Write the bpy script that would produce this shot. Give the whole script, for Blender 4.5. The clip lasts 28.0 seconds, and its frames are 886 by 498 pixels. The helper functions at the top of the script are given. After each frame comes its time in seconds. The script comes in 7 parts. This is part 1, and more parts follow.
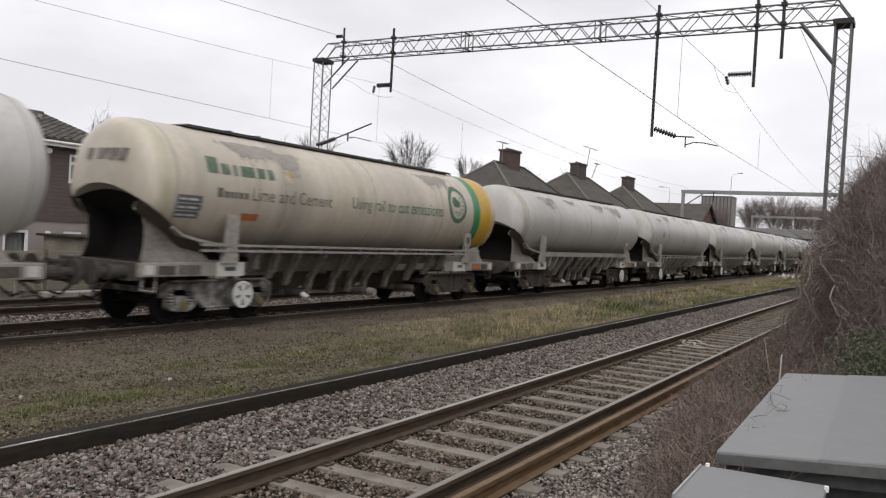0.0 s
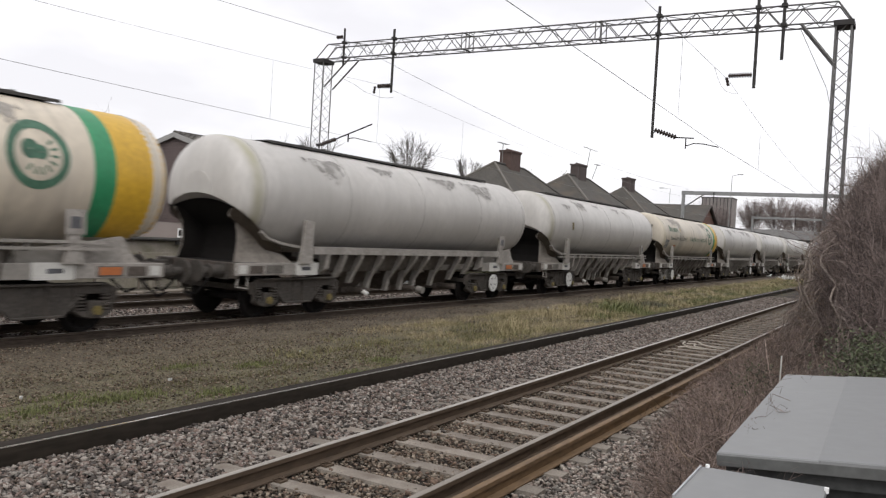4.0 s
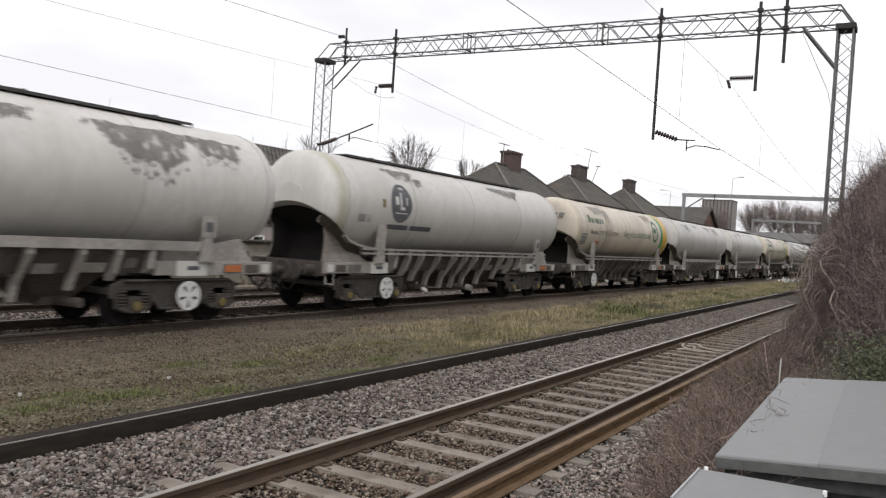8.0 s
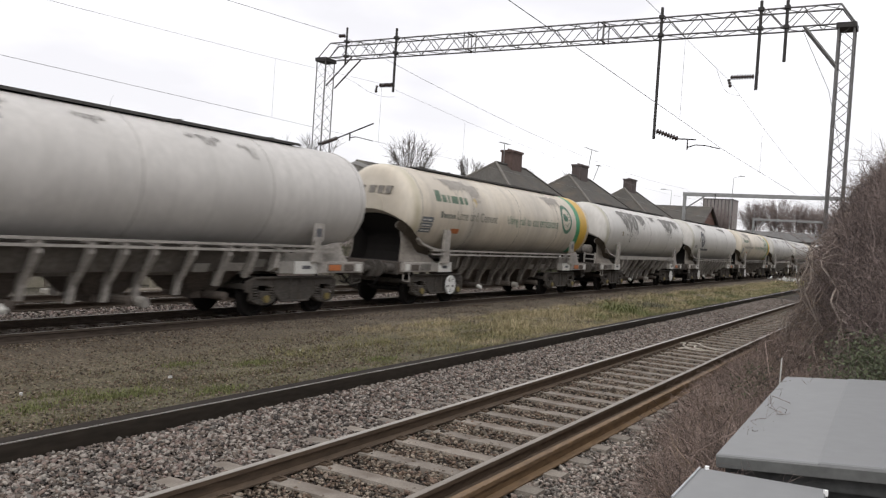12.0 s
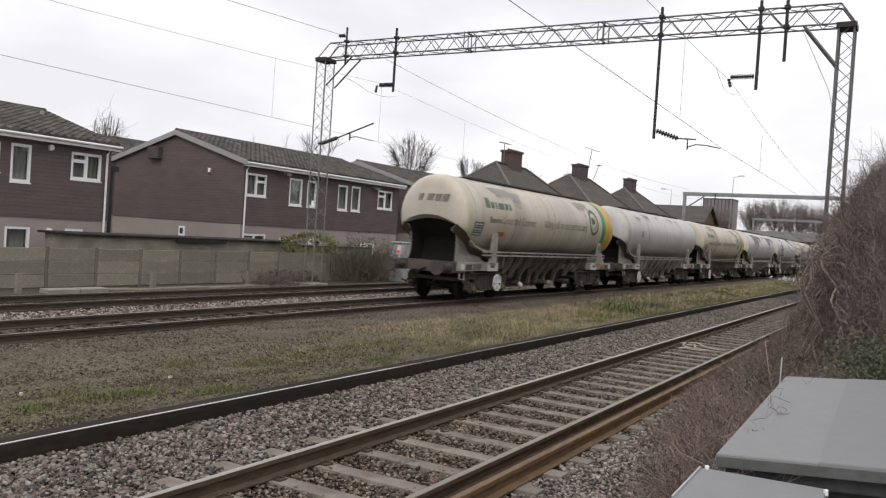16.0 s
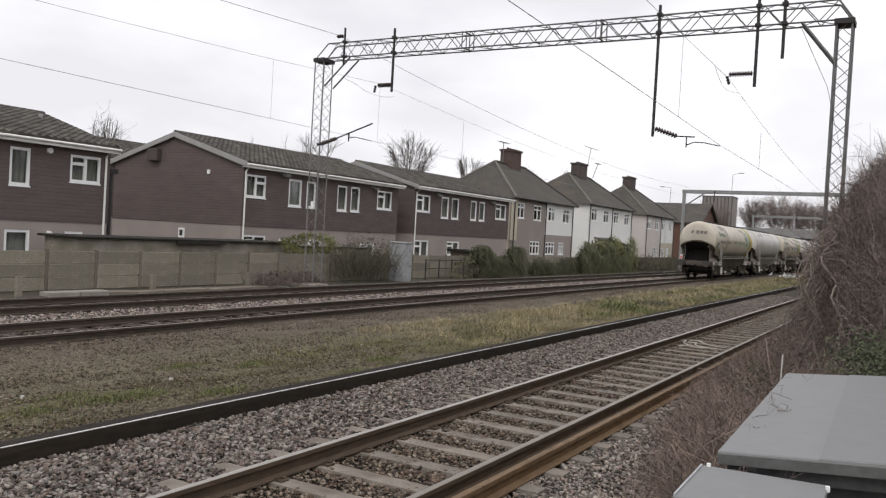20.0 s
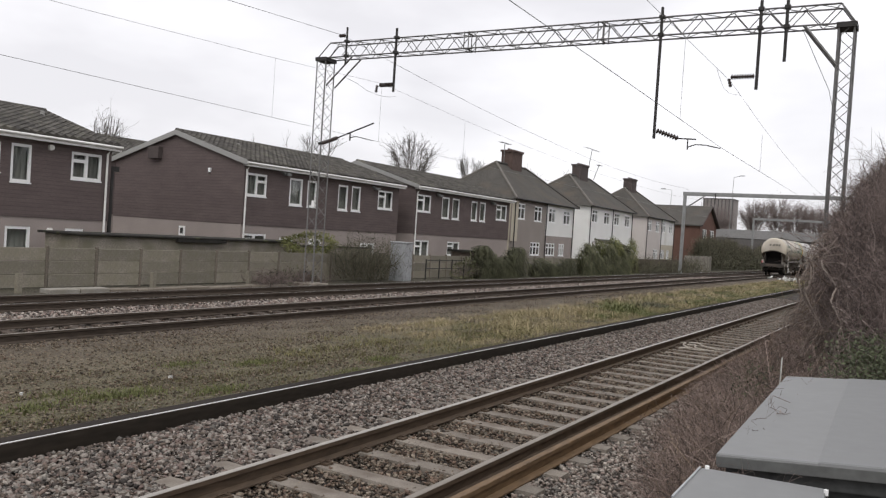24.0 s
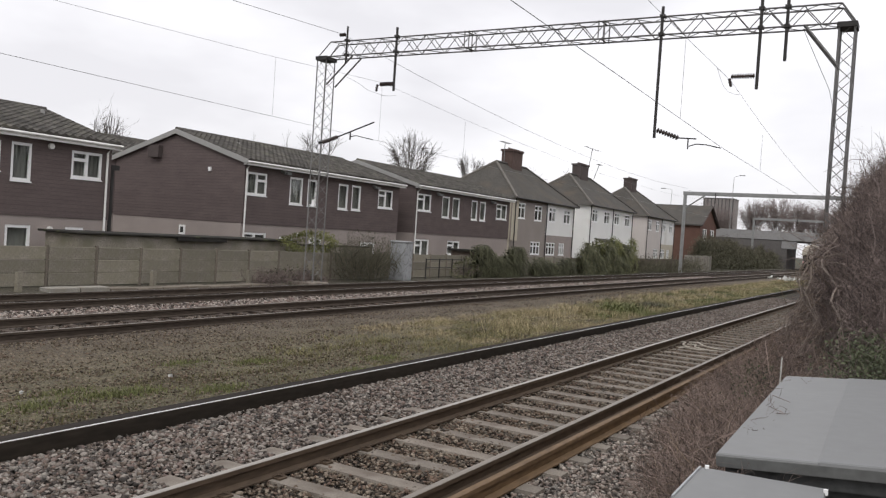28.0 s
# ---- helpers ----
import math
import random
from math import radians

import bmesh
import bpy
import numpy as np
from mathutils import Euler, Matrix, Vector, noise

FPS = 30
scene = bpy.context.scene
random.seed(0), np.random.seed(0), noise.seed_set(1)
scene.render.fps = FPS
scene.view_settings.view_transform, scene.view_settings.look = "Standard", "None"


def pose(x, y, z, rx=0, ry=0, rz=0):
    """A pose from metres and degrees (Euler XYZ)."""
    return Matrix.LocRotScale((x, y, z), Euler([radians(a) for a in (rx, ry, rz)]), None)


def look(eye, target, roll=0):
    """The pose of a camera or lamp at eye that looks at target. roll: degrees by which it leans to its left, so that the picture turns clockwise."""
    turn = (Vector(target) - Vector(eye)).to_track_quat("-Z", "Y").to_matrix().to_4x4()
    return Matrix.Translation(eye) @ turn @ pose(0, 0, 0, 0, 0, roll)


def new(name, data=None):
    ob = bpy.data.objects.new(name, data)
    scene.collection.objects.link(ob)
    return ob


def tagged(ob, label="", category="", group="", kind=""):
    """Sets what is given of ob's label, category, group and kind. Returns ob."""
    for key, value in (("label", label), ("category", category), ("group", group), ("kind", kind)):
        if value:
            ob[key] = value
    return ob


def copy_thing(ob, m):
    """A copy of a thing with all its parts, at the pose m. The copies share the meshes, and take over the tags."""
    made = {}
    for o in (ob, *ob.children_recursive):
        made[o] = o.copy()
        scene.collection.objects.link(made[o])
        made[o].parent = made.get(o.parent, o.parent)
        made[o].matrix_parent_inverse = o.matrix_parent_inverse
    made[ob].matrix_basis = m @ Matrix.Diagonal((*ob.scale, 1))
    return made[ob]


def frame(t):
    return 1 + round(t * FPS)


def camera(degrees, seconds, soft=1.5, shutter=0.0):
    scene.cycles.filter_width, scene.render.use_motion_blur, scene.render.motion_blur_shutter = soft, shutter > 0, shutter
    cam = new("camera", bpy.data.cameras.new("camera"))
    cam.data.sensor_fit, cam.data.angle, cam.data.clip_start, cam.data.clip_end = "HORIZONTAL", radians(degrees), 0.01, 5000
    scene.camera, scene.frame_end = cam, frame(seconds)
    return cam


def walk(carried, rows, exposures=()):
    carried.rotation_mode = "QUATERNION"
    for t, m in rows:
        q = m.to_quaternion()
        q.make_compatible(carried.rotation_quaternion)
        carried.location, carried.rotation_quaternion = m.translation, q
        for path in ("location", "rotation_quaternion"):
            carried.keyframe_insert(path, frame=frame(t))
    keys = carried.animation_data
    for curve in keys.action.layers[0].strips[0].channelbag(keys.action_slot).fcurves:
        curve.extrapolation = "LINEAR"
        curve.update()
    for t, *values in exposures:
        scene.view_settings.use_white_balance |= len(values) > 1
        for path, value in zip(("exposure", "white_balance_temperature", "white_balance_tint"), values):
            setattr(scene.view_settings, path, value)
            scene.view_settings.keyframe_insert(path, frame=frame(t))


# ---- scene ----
EYE = (0.0, 0.0, 2.086)


def view(yaw, pitch, roll):
    """Camera pose: degrees to the left of +y, up, and lean."""
    a, b = radians(yaw), radians(pitch)
    way = Vector((-math.sin(a) * math.cos(b), math.cos(a) * math.cos(b), math.sin(b)))
    return look(EYE, Vector(EYE) + way * 10, roll)


YAW, PITCH, ROLL = 30.28, -1.079, 3.817
# seconds, small turns of the tripod head: yaw, pitch, roll
TURNS = [
    (0.0, -0.09, 0.05, -0.555), (0.5, -0.076, 0.097, -0.56), (1.5, -0.076, 0.099, -0.557), (3.5, -0.076, 0.099, -0.557),
    (5.5, -0.052, 0.124, -0.03), (7.0, -0.058, 0.126, -0.04), (8.0, -0.062, 0.126, -0.034), (9.0, -0.038, 0.122, -0.05),
    (10.0, -0.024, 0.106, -0.09), (11.0, -0.018, 0.095, -0.1), (12.0, -0.016, 0.074, -0.062), (15.0, -0.01, 0.063, -0.061),
    (16.0, -0.014, 0.06, -0.079), (17.0, -0.018, 0.057, -0.09), (17.5, -0.025, 0.04, -0.153), (18.0, -0.025, 0.039, -0.556),
    (21.0, -0.025, 0.039, -0.556), (23.5, -0.012, 0.033, -0.53), (24.0, -0.003, 0.054, -0.077), (25.0, -0.002, 0.05, -0.055),
    (27.0, 0.004, 0.043, -0.045), (27.5, 0.0, 0.01, 0.0), (28.0, 0.0, 0.0, 0.0)]
cam = camera(56.96, 28.0, soft=1.25, shutter=0.4)
walk(cam, [(t, view(YAW + a, PITCH + b, ROLL + c)) for t, a, b, c in TURNS],
     exposures=[(0.0, 0.4), (1.0, 0.52), (8.0, 0.6), (15.0, 0.58), (16.5, 0.46), (28.0, 0.46)])

# ---- world and light ----
world = bpy.data.worlds.new("sky")
scene.world = world
world.use_nodes = True
wn, wl = world.node_tree.nodes, world.node_tree.links
bg = wn["Background"]
sky = wn.new("ShaderNodeTexSky")
sky.sky_type, sky.sun_disc = "NISHITA", False
sky.sun_elevation, sky.sun_rotation = radians(30), radians(200)
dim = wn.new("ShaderNodeVectorMath")
dim.operation = "SCALE"
dim.inputs[3].default_value = 0.08
wl.new(sky.outputs[0], dim.inputs[0])
wc = wn.new("ShaderNodeTexCoord")
wmap = wn.new("ShaderNodeMapping")
wmap.inputs["Scale"].default_value = (1.0, 1.0, 2.6)
wl.new(wc.outputs["Generated"], wmap.inputs[0])
wno = wn.new("ShaderNodeTexNoise")
wno.inputs["Scale"].default_value, wno.inputs["Detail"].default_value, wno.inputs["Roughness"].default_value = 2.2, 5, 0.5
wl.new(wmap.outputs[0], wno.inputs["Vector"])
wr = wn.new("ShaderNodeValToRGB")
wr.color_ramp.elements[0].position, wr.color_ramp.elements[0].color = 0.4, (0.65, 0.64, 0.668, 1)
wr.color_ramp.elements[1].position, wr.color_ramp.elements[1].color = 0.68, (0.9, 0.89, 0.915, 1)
wl.new(wno.outputs[0], wr.inputs[0])
wm = wn.new("ShaderNodeMix")
wm.data_type = "RGBA"
wm.inputs[0].default_value = 0.94
wl.new(dim.outputs[0], wm.inputs[6])
wl.new(wr.outputs[0], wm.inputs[7])
wl.new(wm.outputs[2], bg.inputs[0])
bg.inputs[1].default_value = 1.0
sun = new("sun", bpy.data.lights.new("sun", "SUN"))
sun.data.energy, sun.data.angle, sun.data.color = 0.7, radians(25), (1.0, 0.97, 0.93)
sun.matrix_world = look((0, 0, 30), (-14, 25, 0))


# ---- materials ----
def mat(name, base, rough=0.8, metal=0.0, vary=0.25, scale=3.0, fine=40.0, bump=0.0, tint=None, island=0.0, obj=0.0,
        palette=None, stretch=(1, 1, 1), stain=None, stain_at=(0.5, 0.7), stain_scale=0.6, bump_scale=None):
    """A procedural surface: base colour, variation at two scales, stains, per-piece change and relief."""
    m = bpy.data.materials.new(name)
    m.use_nodes = True
    n, l = m.node_tree.nodes, m.node_tree.links
    b = n["Principled BSDF"]
    b.inputs["Roughness"].default_value, b.inputs["Metallic"].default_value = rough, metal
    if rough >= 0.85:
        b.inputs["Specular IOR Level"].default_value = 0.25
    co = n.new("ShaderNodeTexCoord")
    mp = n.new("ShaderNodeMapping")
    mp.inputs["Scale"].default_value = stretch
    l.new(co.outputs["Object"], mp.inputs[0])

    def noise_at(s, det=4):
        t = n.new("ShaderNodeTexNoise")
        t.inputs["Scale"].default_value, t.inputs["Detail"].default_value = s, det
        l.new(mp.outputs[0], t.inputs["Vector"])
        return t.outputs[0]

    def mixed(f, a, c, kind="MIX"):
        x = n.new("ShaderNodeMix")
        x.data_type, x.blend_type = "RGBA", kind
        for sock, val in ((x.inputs[0], f), (x.inputs[6], a), (x.inputs[7], c)):
            if hasattr(val, "links"):
                l.new(val, sock)
            else:
                sock.default_value = val
        return x.outputs[2]

    def ramp(f, p0, p1, c0=(0, 0, 0, 1), c1=(1, 1, 1, 1)):
        r = n.new("ShaderNodeValToRGB")
        r.color_ramp.elements[0].position, r.color_ramp.elements[1].position = p0, p1
        r.color_ramp.elements[0].color, r.color_ramp.elements[1].color = c0, c1
        l.new(f, r.inputs[0])
        return r.outputs[0]

    c4 = (*base, 1)
    t4 = (*(tint or tuple(v * 0.6 for v in base)), 1)
    col = mixed(ramp(noise_at(scale), 0.3, 0.7), c4, mixed(vary * 2 if vary * 2 < 1 else 1.0, c4, t4))
    f2 = noise_at(fine, 3)
    dark = ramp(f2, 0.3, 0.7, (1 - vary, 1 - vary, 1 - vary, 1), (1 + vary * 0.5, 1 + vary * 0.5, 1 + vary * 0.5, 1))
    col = mixed(1.0, col, dark, "MULTIPLY")
    if stain:
        col = mixed(ramp(noise_at(stain_scale, 6), *stain_at), col, (*stain, 1))
    if island or obj:
        if island:
            g = n.new("ShaderNodeNewGeometry")
            src = g.outputs["Random Per Island"]
        else:
            g = n.new("ShaderNodeObjectInfo")
            src = g.outputs["Random"]
        k = island or obj
        col = mixed(1.0, col, ramp(src, 0, 1, (1 - k, 1 - k, 1 - k, 1), (1 + k, 1 + k * 0.95, 1 + k * 0.9, 1)), "MULTIPLY")
    if palette:
        g = n.new("ShaderNodeNewGeometry")
        r = n.new("ShaderNodeValToRGB")
        r.color_ramp.interpolation = "CONSTANT"
        while len(r.color_ramp.elements) < len(palette):
            r.color_ramp.elements.new(0.5)
        for i, c in enumerate(palette):
            r.color_ramp.elements[i].position, r.color_ramp.elements[i].color = i / len(palette), (*c, 1)
        l.new(g.outputs["Random Per Island"], r.inputs[0])
        col = mixed(1.0, r.outputs[0], dark, "MULTIPLY")
    l.new(col, b.inputs["Base Color"])
    if bump:
        bp = n.new("ShaderNodeBump")
        bp.inputs["Strength"].default_value, bp.inputs["Distance"].default_value = bump, 0.02
        l.new(noise_at(bump_scale or fine, 5), bp.inputs["Height"])
        l.new(bp.outputs[0], b.inputs["Normal"])
    return m


def striped(m, axis, pitch, depth=0.6, dark=0.7, sharp=0.12):
    """Adds fine joints across an object axis (boards, tile courses) to a material, as relief and a darker line."""
    n, l = m.node_tree.nodes, m.node_tree.links
    b = n["Principled BSDF"]
    co = n.new("ShaderNodeTexCoord")
    sp = n.new("ShaderNodeSeparateXYZ")
    l.new(co.outputs["Object"], sp.inputs[0])
    dv = n.new("ShaderNodeMath")
    dv.operation, dv.inputs[1].default_value = "DIVIDE", pitch
    l.new(sp.outputs[axis], dv.inputs[0])
    fr = n.new("ShaderNodeMath")
    fr.operation = "FRACT"
    l.new(dv.outputs[0], fr.inputs[0])
    r = n.new("ShaderNodeValToRGB")
    r.color_ramp.elements[0].position, r.color_ramp.elements[0].color = 0.0, (dark, dark, dark, 1)
    r.color_ramp.elements[1].position, r.color_ramp.elements[1].color = sharp, (1, 1, 1, 1)
    l.new(fr.outputs[0], r.inputs[0])
    old = b.inputs["Base Color"].links[0].from_socket
    x = n.new("ShaderNodeMix")
    x.data_type, x.blend_type = "RGBA", "MULTIPLY"
    x.inputs[0].default_value = 1.0
    l.new(old, x.inputs[6])
    l.new(r.outputs[0], x.inputs[7])
    l.new(x.outputs[2], b.inputs["Base Color"])
    bp = n.new("ShaderNodeBump")
    bp.inputs["Strength"].default_value, bp.inputs["Distance"].default_value = depth, 0.02
    l.new(fr.outputs[0], bp.inputs["Height"])
    if b.inputs["Normal"].links:
        l.new(b.inputs["Normal"].links[0].from_socket, bp.inputs["Normal"])
    l.new(bp.outputs[0], b.inputs["Normal"])
    return m


GREYS = [(0.3, 0.27, 0.25), (0.1, 0.09, 0.085), (0.36, 0.335, 0.312), (0.17, 0.14, 0.12), (0.06, 0.055, 0.052), (0.27, 0.215, 0.19), (0.2, 0.195, 0.185), (0.24, 0.19, 0.175), (0.44, 0.41, 0.38), (0.13, 0.11, 0.1), (0.34, 0.325, 0.3), (0.19, 0.165, 0.145)]
GREYS = [(a * 0.84, b * 0.8, c * 0.76) for a, b, c in GREYS]
BALLAST_OLIVE = mat("ballast_stone_earthy", (0.12, 0.1, 0.07), 0.95, vary=0.25, scale=1.5, fine=30, palette=[(a * 0.72 + 0.02, b * 0.68 + 0.017, c * 0.58 + 0.012) for a, b, c in GREYS])
BALLAST = mat("ballast_stone", (0.25, 0.218, 0.2), 0.9, vary=0.25, scale=1.5, fine=30, palette=GREYS)
BALLAST_PALE = mat("ballast_stone_pale", (0.3, 0.28, 0.26), 0.9, vary=0.25, scale=1.5, fine=30, palette=[(a * 1.1 + 0.07, b * 1.08 + 0.066, c * 1.06 + 0.06) for a, b, c in GREYS])
BALLAST_BROWN = mat("ballast_stone_brown", (0.16, 0.135, 0.11), 0.9, vary=0.25, scale=1.5, fine=30, palette=[(a * 0.85, b * 0.79, c * 0.7) for a, b, c in GREYS])
BALLAST_RED = mat("ballast_stone_reddish", (0.17, 0.135, 0.12), 0.9, vary=0.25, scale=1.5, fine=30, palette=[(a * 1.38 + 0.03, b * 1.36 + 0.028, c * 1.36 + 0.027) for a, b, c in GREYS])
BALLAST_DARK = mat("ballast_stone_oily", (0.11, 0.093, 0.08), 0.9, vary=0.25, scale=1.5, fine=30, palette=[(a * 0.7 + 0.01, b * 0.65 + 0.01, c * 0.6 + 0.01) for a, b, c in GREYS])
RAIL_RUST = mat("rail_rust", (0.115, 0.08, 0.053), 0.75, 0.2, vary=0.3, scale=1.0, fine=25, stretch=(1, 0.2, 1), bump=0.2)
RAIL_OILY = mat("rail_oily", (0.09, 0.07, 0.055), 0.85, 0.1, vary=0.3, scale=1.0, fine=25, stretch=(1, 0.2, 1), bump=0.2)
STRIP_DARK = mat("dark_brown_strip", (0.034, 0.027, 0.022), 0.97, vary=0.35, scale=2.0, fine=25, stretch=(1, 0.15, 1), bump=0.3)
RAIL_BROWN = mat("rail_brown", (0.215, 0.135, 0.07), 0.7, 0.2, vary=0.3, scale=1.0, fine=25, stretch=(1, 0.2, 1), bump=0.2)
RAIL_DARK = mat("rail_dark", (0.034, 0.027, 0.02), 0.92, 0.0, vary=0.3, scale=1.0, fine=25, stretch=(1, 0.2, 1), bump=0.2)
RAIL_SHINE = mat("rail_head_polished", (0.85, 0.83, 0.8), 0.22, 0.9, vary=0.15, scale=2.0, fine=60, stretch=(1, 0.05, 1))
RAIL_NEAR = mat("rail_head_bright", (0.42, 0.385, 0.34), 0.38, 0.6, vary=0.2, scale=2.0, fine=60, stretch=(1, 0.05, 1))
RAIL_DULL = mat("rail_head_worn", (0.27, 0.235, 0.195), 0.45, 0.5, vary=0.2, scale=2.0, fine=60, stretch=(1, 0.05, 1))
CONCRETE = mat("sleeper_concrete", (0.29, 0.258, 0.22), 0.9, vary=0.25, scale=4, fine=60, obj=0.18, bump=0.2, stain=(0.13, 0.105, 0.085), stain_at=(0.45, 0.75), stain_scale=3)
SLEEPER_DARK = mat("sleeper_stained", (0.1, 0.08, 0.066), 0.9, vary=0.3, scale=4, fine=60, obj=0.25, bump=0.2)
FENCE_POST = mat("fence_post_concrete", (0.22, 0.19, 0.155), 0.95, vary=0.3, scale=2, fine=30, obj=0.15, bump=0.2)
FENCE_CONC = mat("fence_concrete", (0.37, 0.335, 0.285), 0.95, vary=0.35, scale=1.2, fine=22, obj=0.18, bump=0.3, stain=(0.21, 0.195, 0.145), stain_at=(0.36, 0.66), stain_scale=1.6)
STEEL = mat("galvanised_steel", (0.22, 0.215, 0.21), 0.6, 0.4, vary=0.25, scale=2, fine=30)
STEEL_DARK = mat("dark_steel", (0.045, 0.042, 0.04), 0.6, 0.4, vary=0.25, scale=3, fine=30)
VINE = mat("grey_brown_vine", (0.37, 0.31, 0.265), 0.9, vary=0.3, scale=3, fine=30, obj=0.2)
PICKET = mat("silvered_boards", (0.3, 0.28, 0.24), 0.95, vary=0.3, scale=2, obj=0.25)
CONC_PALE = mat("pale_trough_concrete", (0.36, 0.34, 0.3), 0.95, vary=0.3, scale=3, fine=30, stain=(0.25, 0.23, 0.19), stain_at=(0.45, 0.7), stain_scale=2, bump=0.2)
STEEL_LIGHT = mat("pale_painted_steel", (0.3, 0.305, 0.3), 0.6, 0.2, vary=0.2, scale=2, fine=30)
PORCELAIN = mat("insulator_brown", (0.05, 0.035, 0.03), 0.25, vary=0.15, scale=10)
WIRE = mat("contact_wire", (0.2, 0.2, 0.2), 0.5, 0.6, vary=0.1)
CLAD = striped(mat("brown_cladding", (0.168, 0.133, 0.128), 0.95, vary=0.24, scale=0.9, fine=18, stretch=(1, 1, 3), bump=0.1), 2, 0.15, 0.7, 0.58)
RENDER_GREY = mat("pinkish_render", (0.37, 0.32, 0.297), 0.9, vary=0.15, scale=0.8, fine=30, bump=0.15)
RENDER_TAUPE = mat("taupe_render", (0.33, 0.29, 0.265), 0.9, vary=0.15, scale=0.8, fine=30, bump=0.15)
RENDER_WHITE = mat("white_render", (0.84, 0.835, 0.81), 0.85, vary=0.06, scale=0.7, fine=20, stain=(0.62, 0.6, 0.55), stain_at=(0.55, 0.9), stain_scale=0.5)
RENDER_PINK = mat("pale_pink_render", (0.62, 0.57, 0.54), 0.85, vary=0.08, scale=0.7, fine=20)
RENDER_CREAM = mat("cream_render", (0.55, 0.5, 0.4), 0.85, vary=0.08, scale=0.7, fine=20)
TILE = mat("roof_tile", (0.115, 0.108, 0.099), 0.85, vary=0.35, scale=1.4, fine=14, bump=0.3, stain=(0.13, 0.125, 0.1), stain_at=(0.5, 0.8), stain_scale=1.0, island=0.28)
TILE_FAR = mat("roof_tile_grey", (0.085, 0.08, 0.074), 0.9, vary=0.25, scale=1.0, fine=10, bump=0.2, island=0.2)
BRICK = mat("red_brick", (0.15, 0.085, 0.066), 0.9, vary=0.2, scale=1.2, fine=20)
BRICK_WORN = mat("weathered_brick", (0.125, 0.087, 0.076), 0.9, vary=0.3, scale=2, fine=20)
BRICK_DARK = mat("sooty_brick", (0.11, 0.09, 0.085), 0.9, vary=0.3, scale=2, fine=20)
PVC = mat("white_upvc", (0.9, 0.9, 0.89), 0.4, vary=0.05, scale=3)
BARGE = mat("grey_bargeboard", (0.36, 0.355, 0.34), 0.7, vary=0.15, scale=2)
FASCIA = mat("white_fascia", (0.86, 0.85, 0.82), 0.6, vary=0.08, scale=2, stain=(0.6, 0.58, 0.53), stain_at=(0.55, 0.85))
CURTAIN = mat("net_curtain", (0.27, 0.27, 0.245), 0.95, vary=0.2, scale=5, fine=40, stretch=(4, 4, 0.3))
# Near-black interior: the dimness behind the windows is put into this colour.
ROOM = mat("room_shade", (0.05, 0.048, 0.045), 0.95, vary=0.2, scale=2)
FELT = mat("felt_roof", (0.045, 0.042, 0.038), 0.95, vary=0.4, scale=2, fine=20, bump=0.3, stain=(0.1, 0.11, 0.05), stain_at=(0.55, 0.75), stain_scale=1.5)
CAB_GREY = mat("grey_enamel", (0.192, 0.195, 0.193), 0.5, vary=0.06, scale=1.2, fine=12, stain=(0.165, 0.167, 0.165), stain_at=(0.5, 0.9), stain_scale=1.5)
CAB_GREY_DARK = mat("grey_enamel_worn", (0.174, 0.177, 0.176), 0.5, vary=0.06, scale=1.2, fine=12)
# Front edge and sides of the near boxes, darker greys than the lid.
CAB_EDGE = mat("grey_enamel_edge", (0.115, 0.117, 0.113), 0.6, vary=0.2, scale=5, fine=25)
CAB_SIDE = mat("cabinet_side_dark", (0.06, 0.062, 0.06), 0.7, vary=0.4, scale=4, fine=25)
CAB_PALE = mat("pale_cabinet", (0.4, 0.41, 0.42), 0.6, vary=0.15, scale=2, fine=15, stain=(0.2, 0.2, 0.2), stain_at=(0.55, 0.7), stain_scale=4)
BARK = mat("bark_grey", (0.1, 0.085, 0.07), 0.95, vary=0.3, scale=3)
TWIG_RED = mat("dry_red_stem", (0.27, 0.212, 0.185), 0.9, vary=0.2, scale=2, island=0.75)
TWIG = mat("bramble_twig", (0.2, 0.16, 0.147), 0.9, vary=0.2, scale=2, island=0.5)
TWIG_PALE = mat("dry_stem", (0.3, 0.23, 0.17), 0.9, vary=0.2, scale=2, island=0.35)
LEAF_MID = mat("olive_leaf", (0.12, 0.122, 0.083), 0.9, vary=0.3, scale=2, island=0.5)
LEAF_BRIGHT = mat("bright_leaf", (0.09, 0.105, 0.055), 0.8, vary=0.3, scale=2, island=0.5)
GRASS_DULL = mat("dull_grass", (0.135, 0.125, 0.06), 0.85, vary=0.2, scale=2, island=0.4)
LEAF = mat("evergreen_leaf", (0.15, 0.155, 0.088), 0.88, vary=0.3, scale=2, island=0.8)
LEAF_YELLOW = mat("yellow_green_leaf", (0.21, 0.22, 0.085), 0.86, vary=0.35, scale=2, island=0.45)
LEAF_DARK = mat("dark_leaf", (0.1, 0.103, 0.06), 0.88, vary=0.3, scale=2, island=0.8)
STRAW = mat("dry_grass", (0.42, 0.355, 0.215), 0.9, vary=0.2, scale=2, island=0.35)
GRASS_OLIVE = mat("olive_grass", (0.22, 0.205, 0.1), 0.85, vary=0.2, scale=2, island=0.45)
DRIFT = mat("bleached_wood", (0.55, 0.5, 0.43), 0.9, vary=0.2, scale=6)
GRASS = mat("green_grass", (0.15, 0.162, 0.06), 0.8, vary=0.2, scale=2, island=0.4)
WHITE_STUFF = mat("white_litter", (0.7, 0.7, 0.68), 0.7, vary=0.1)
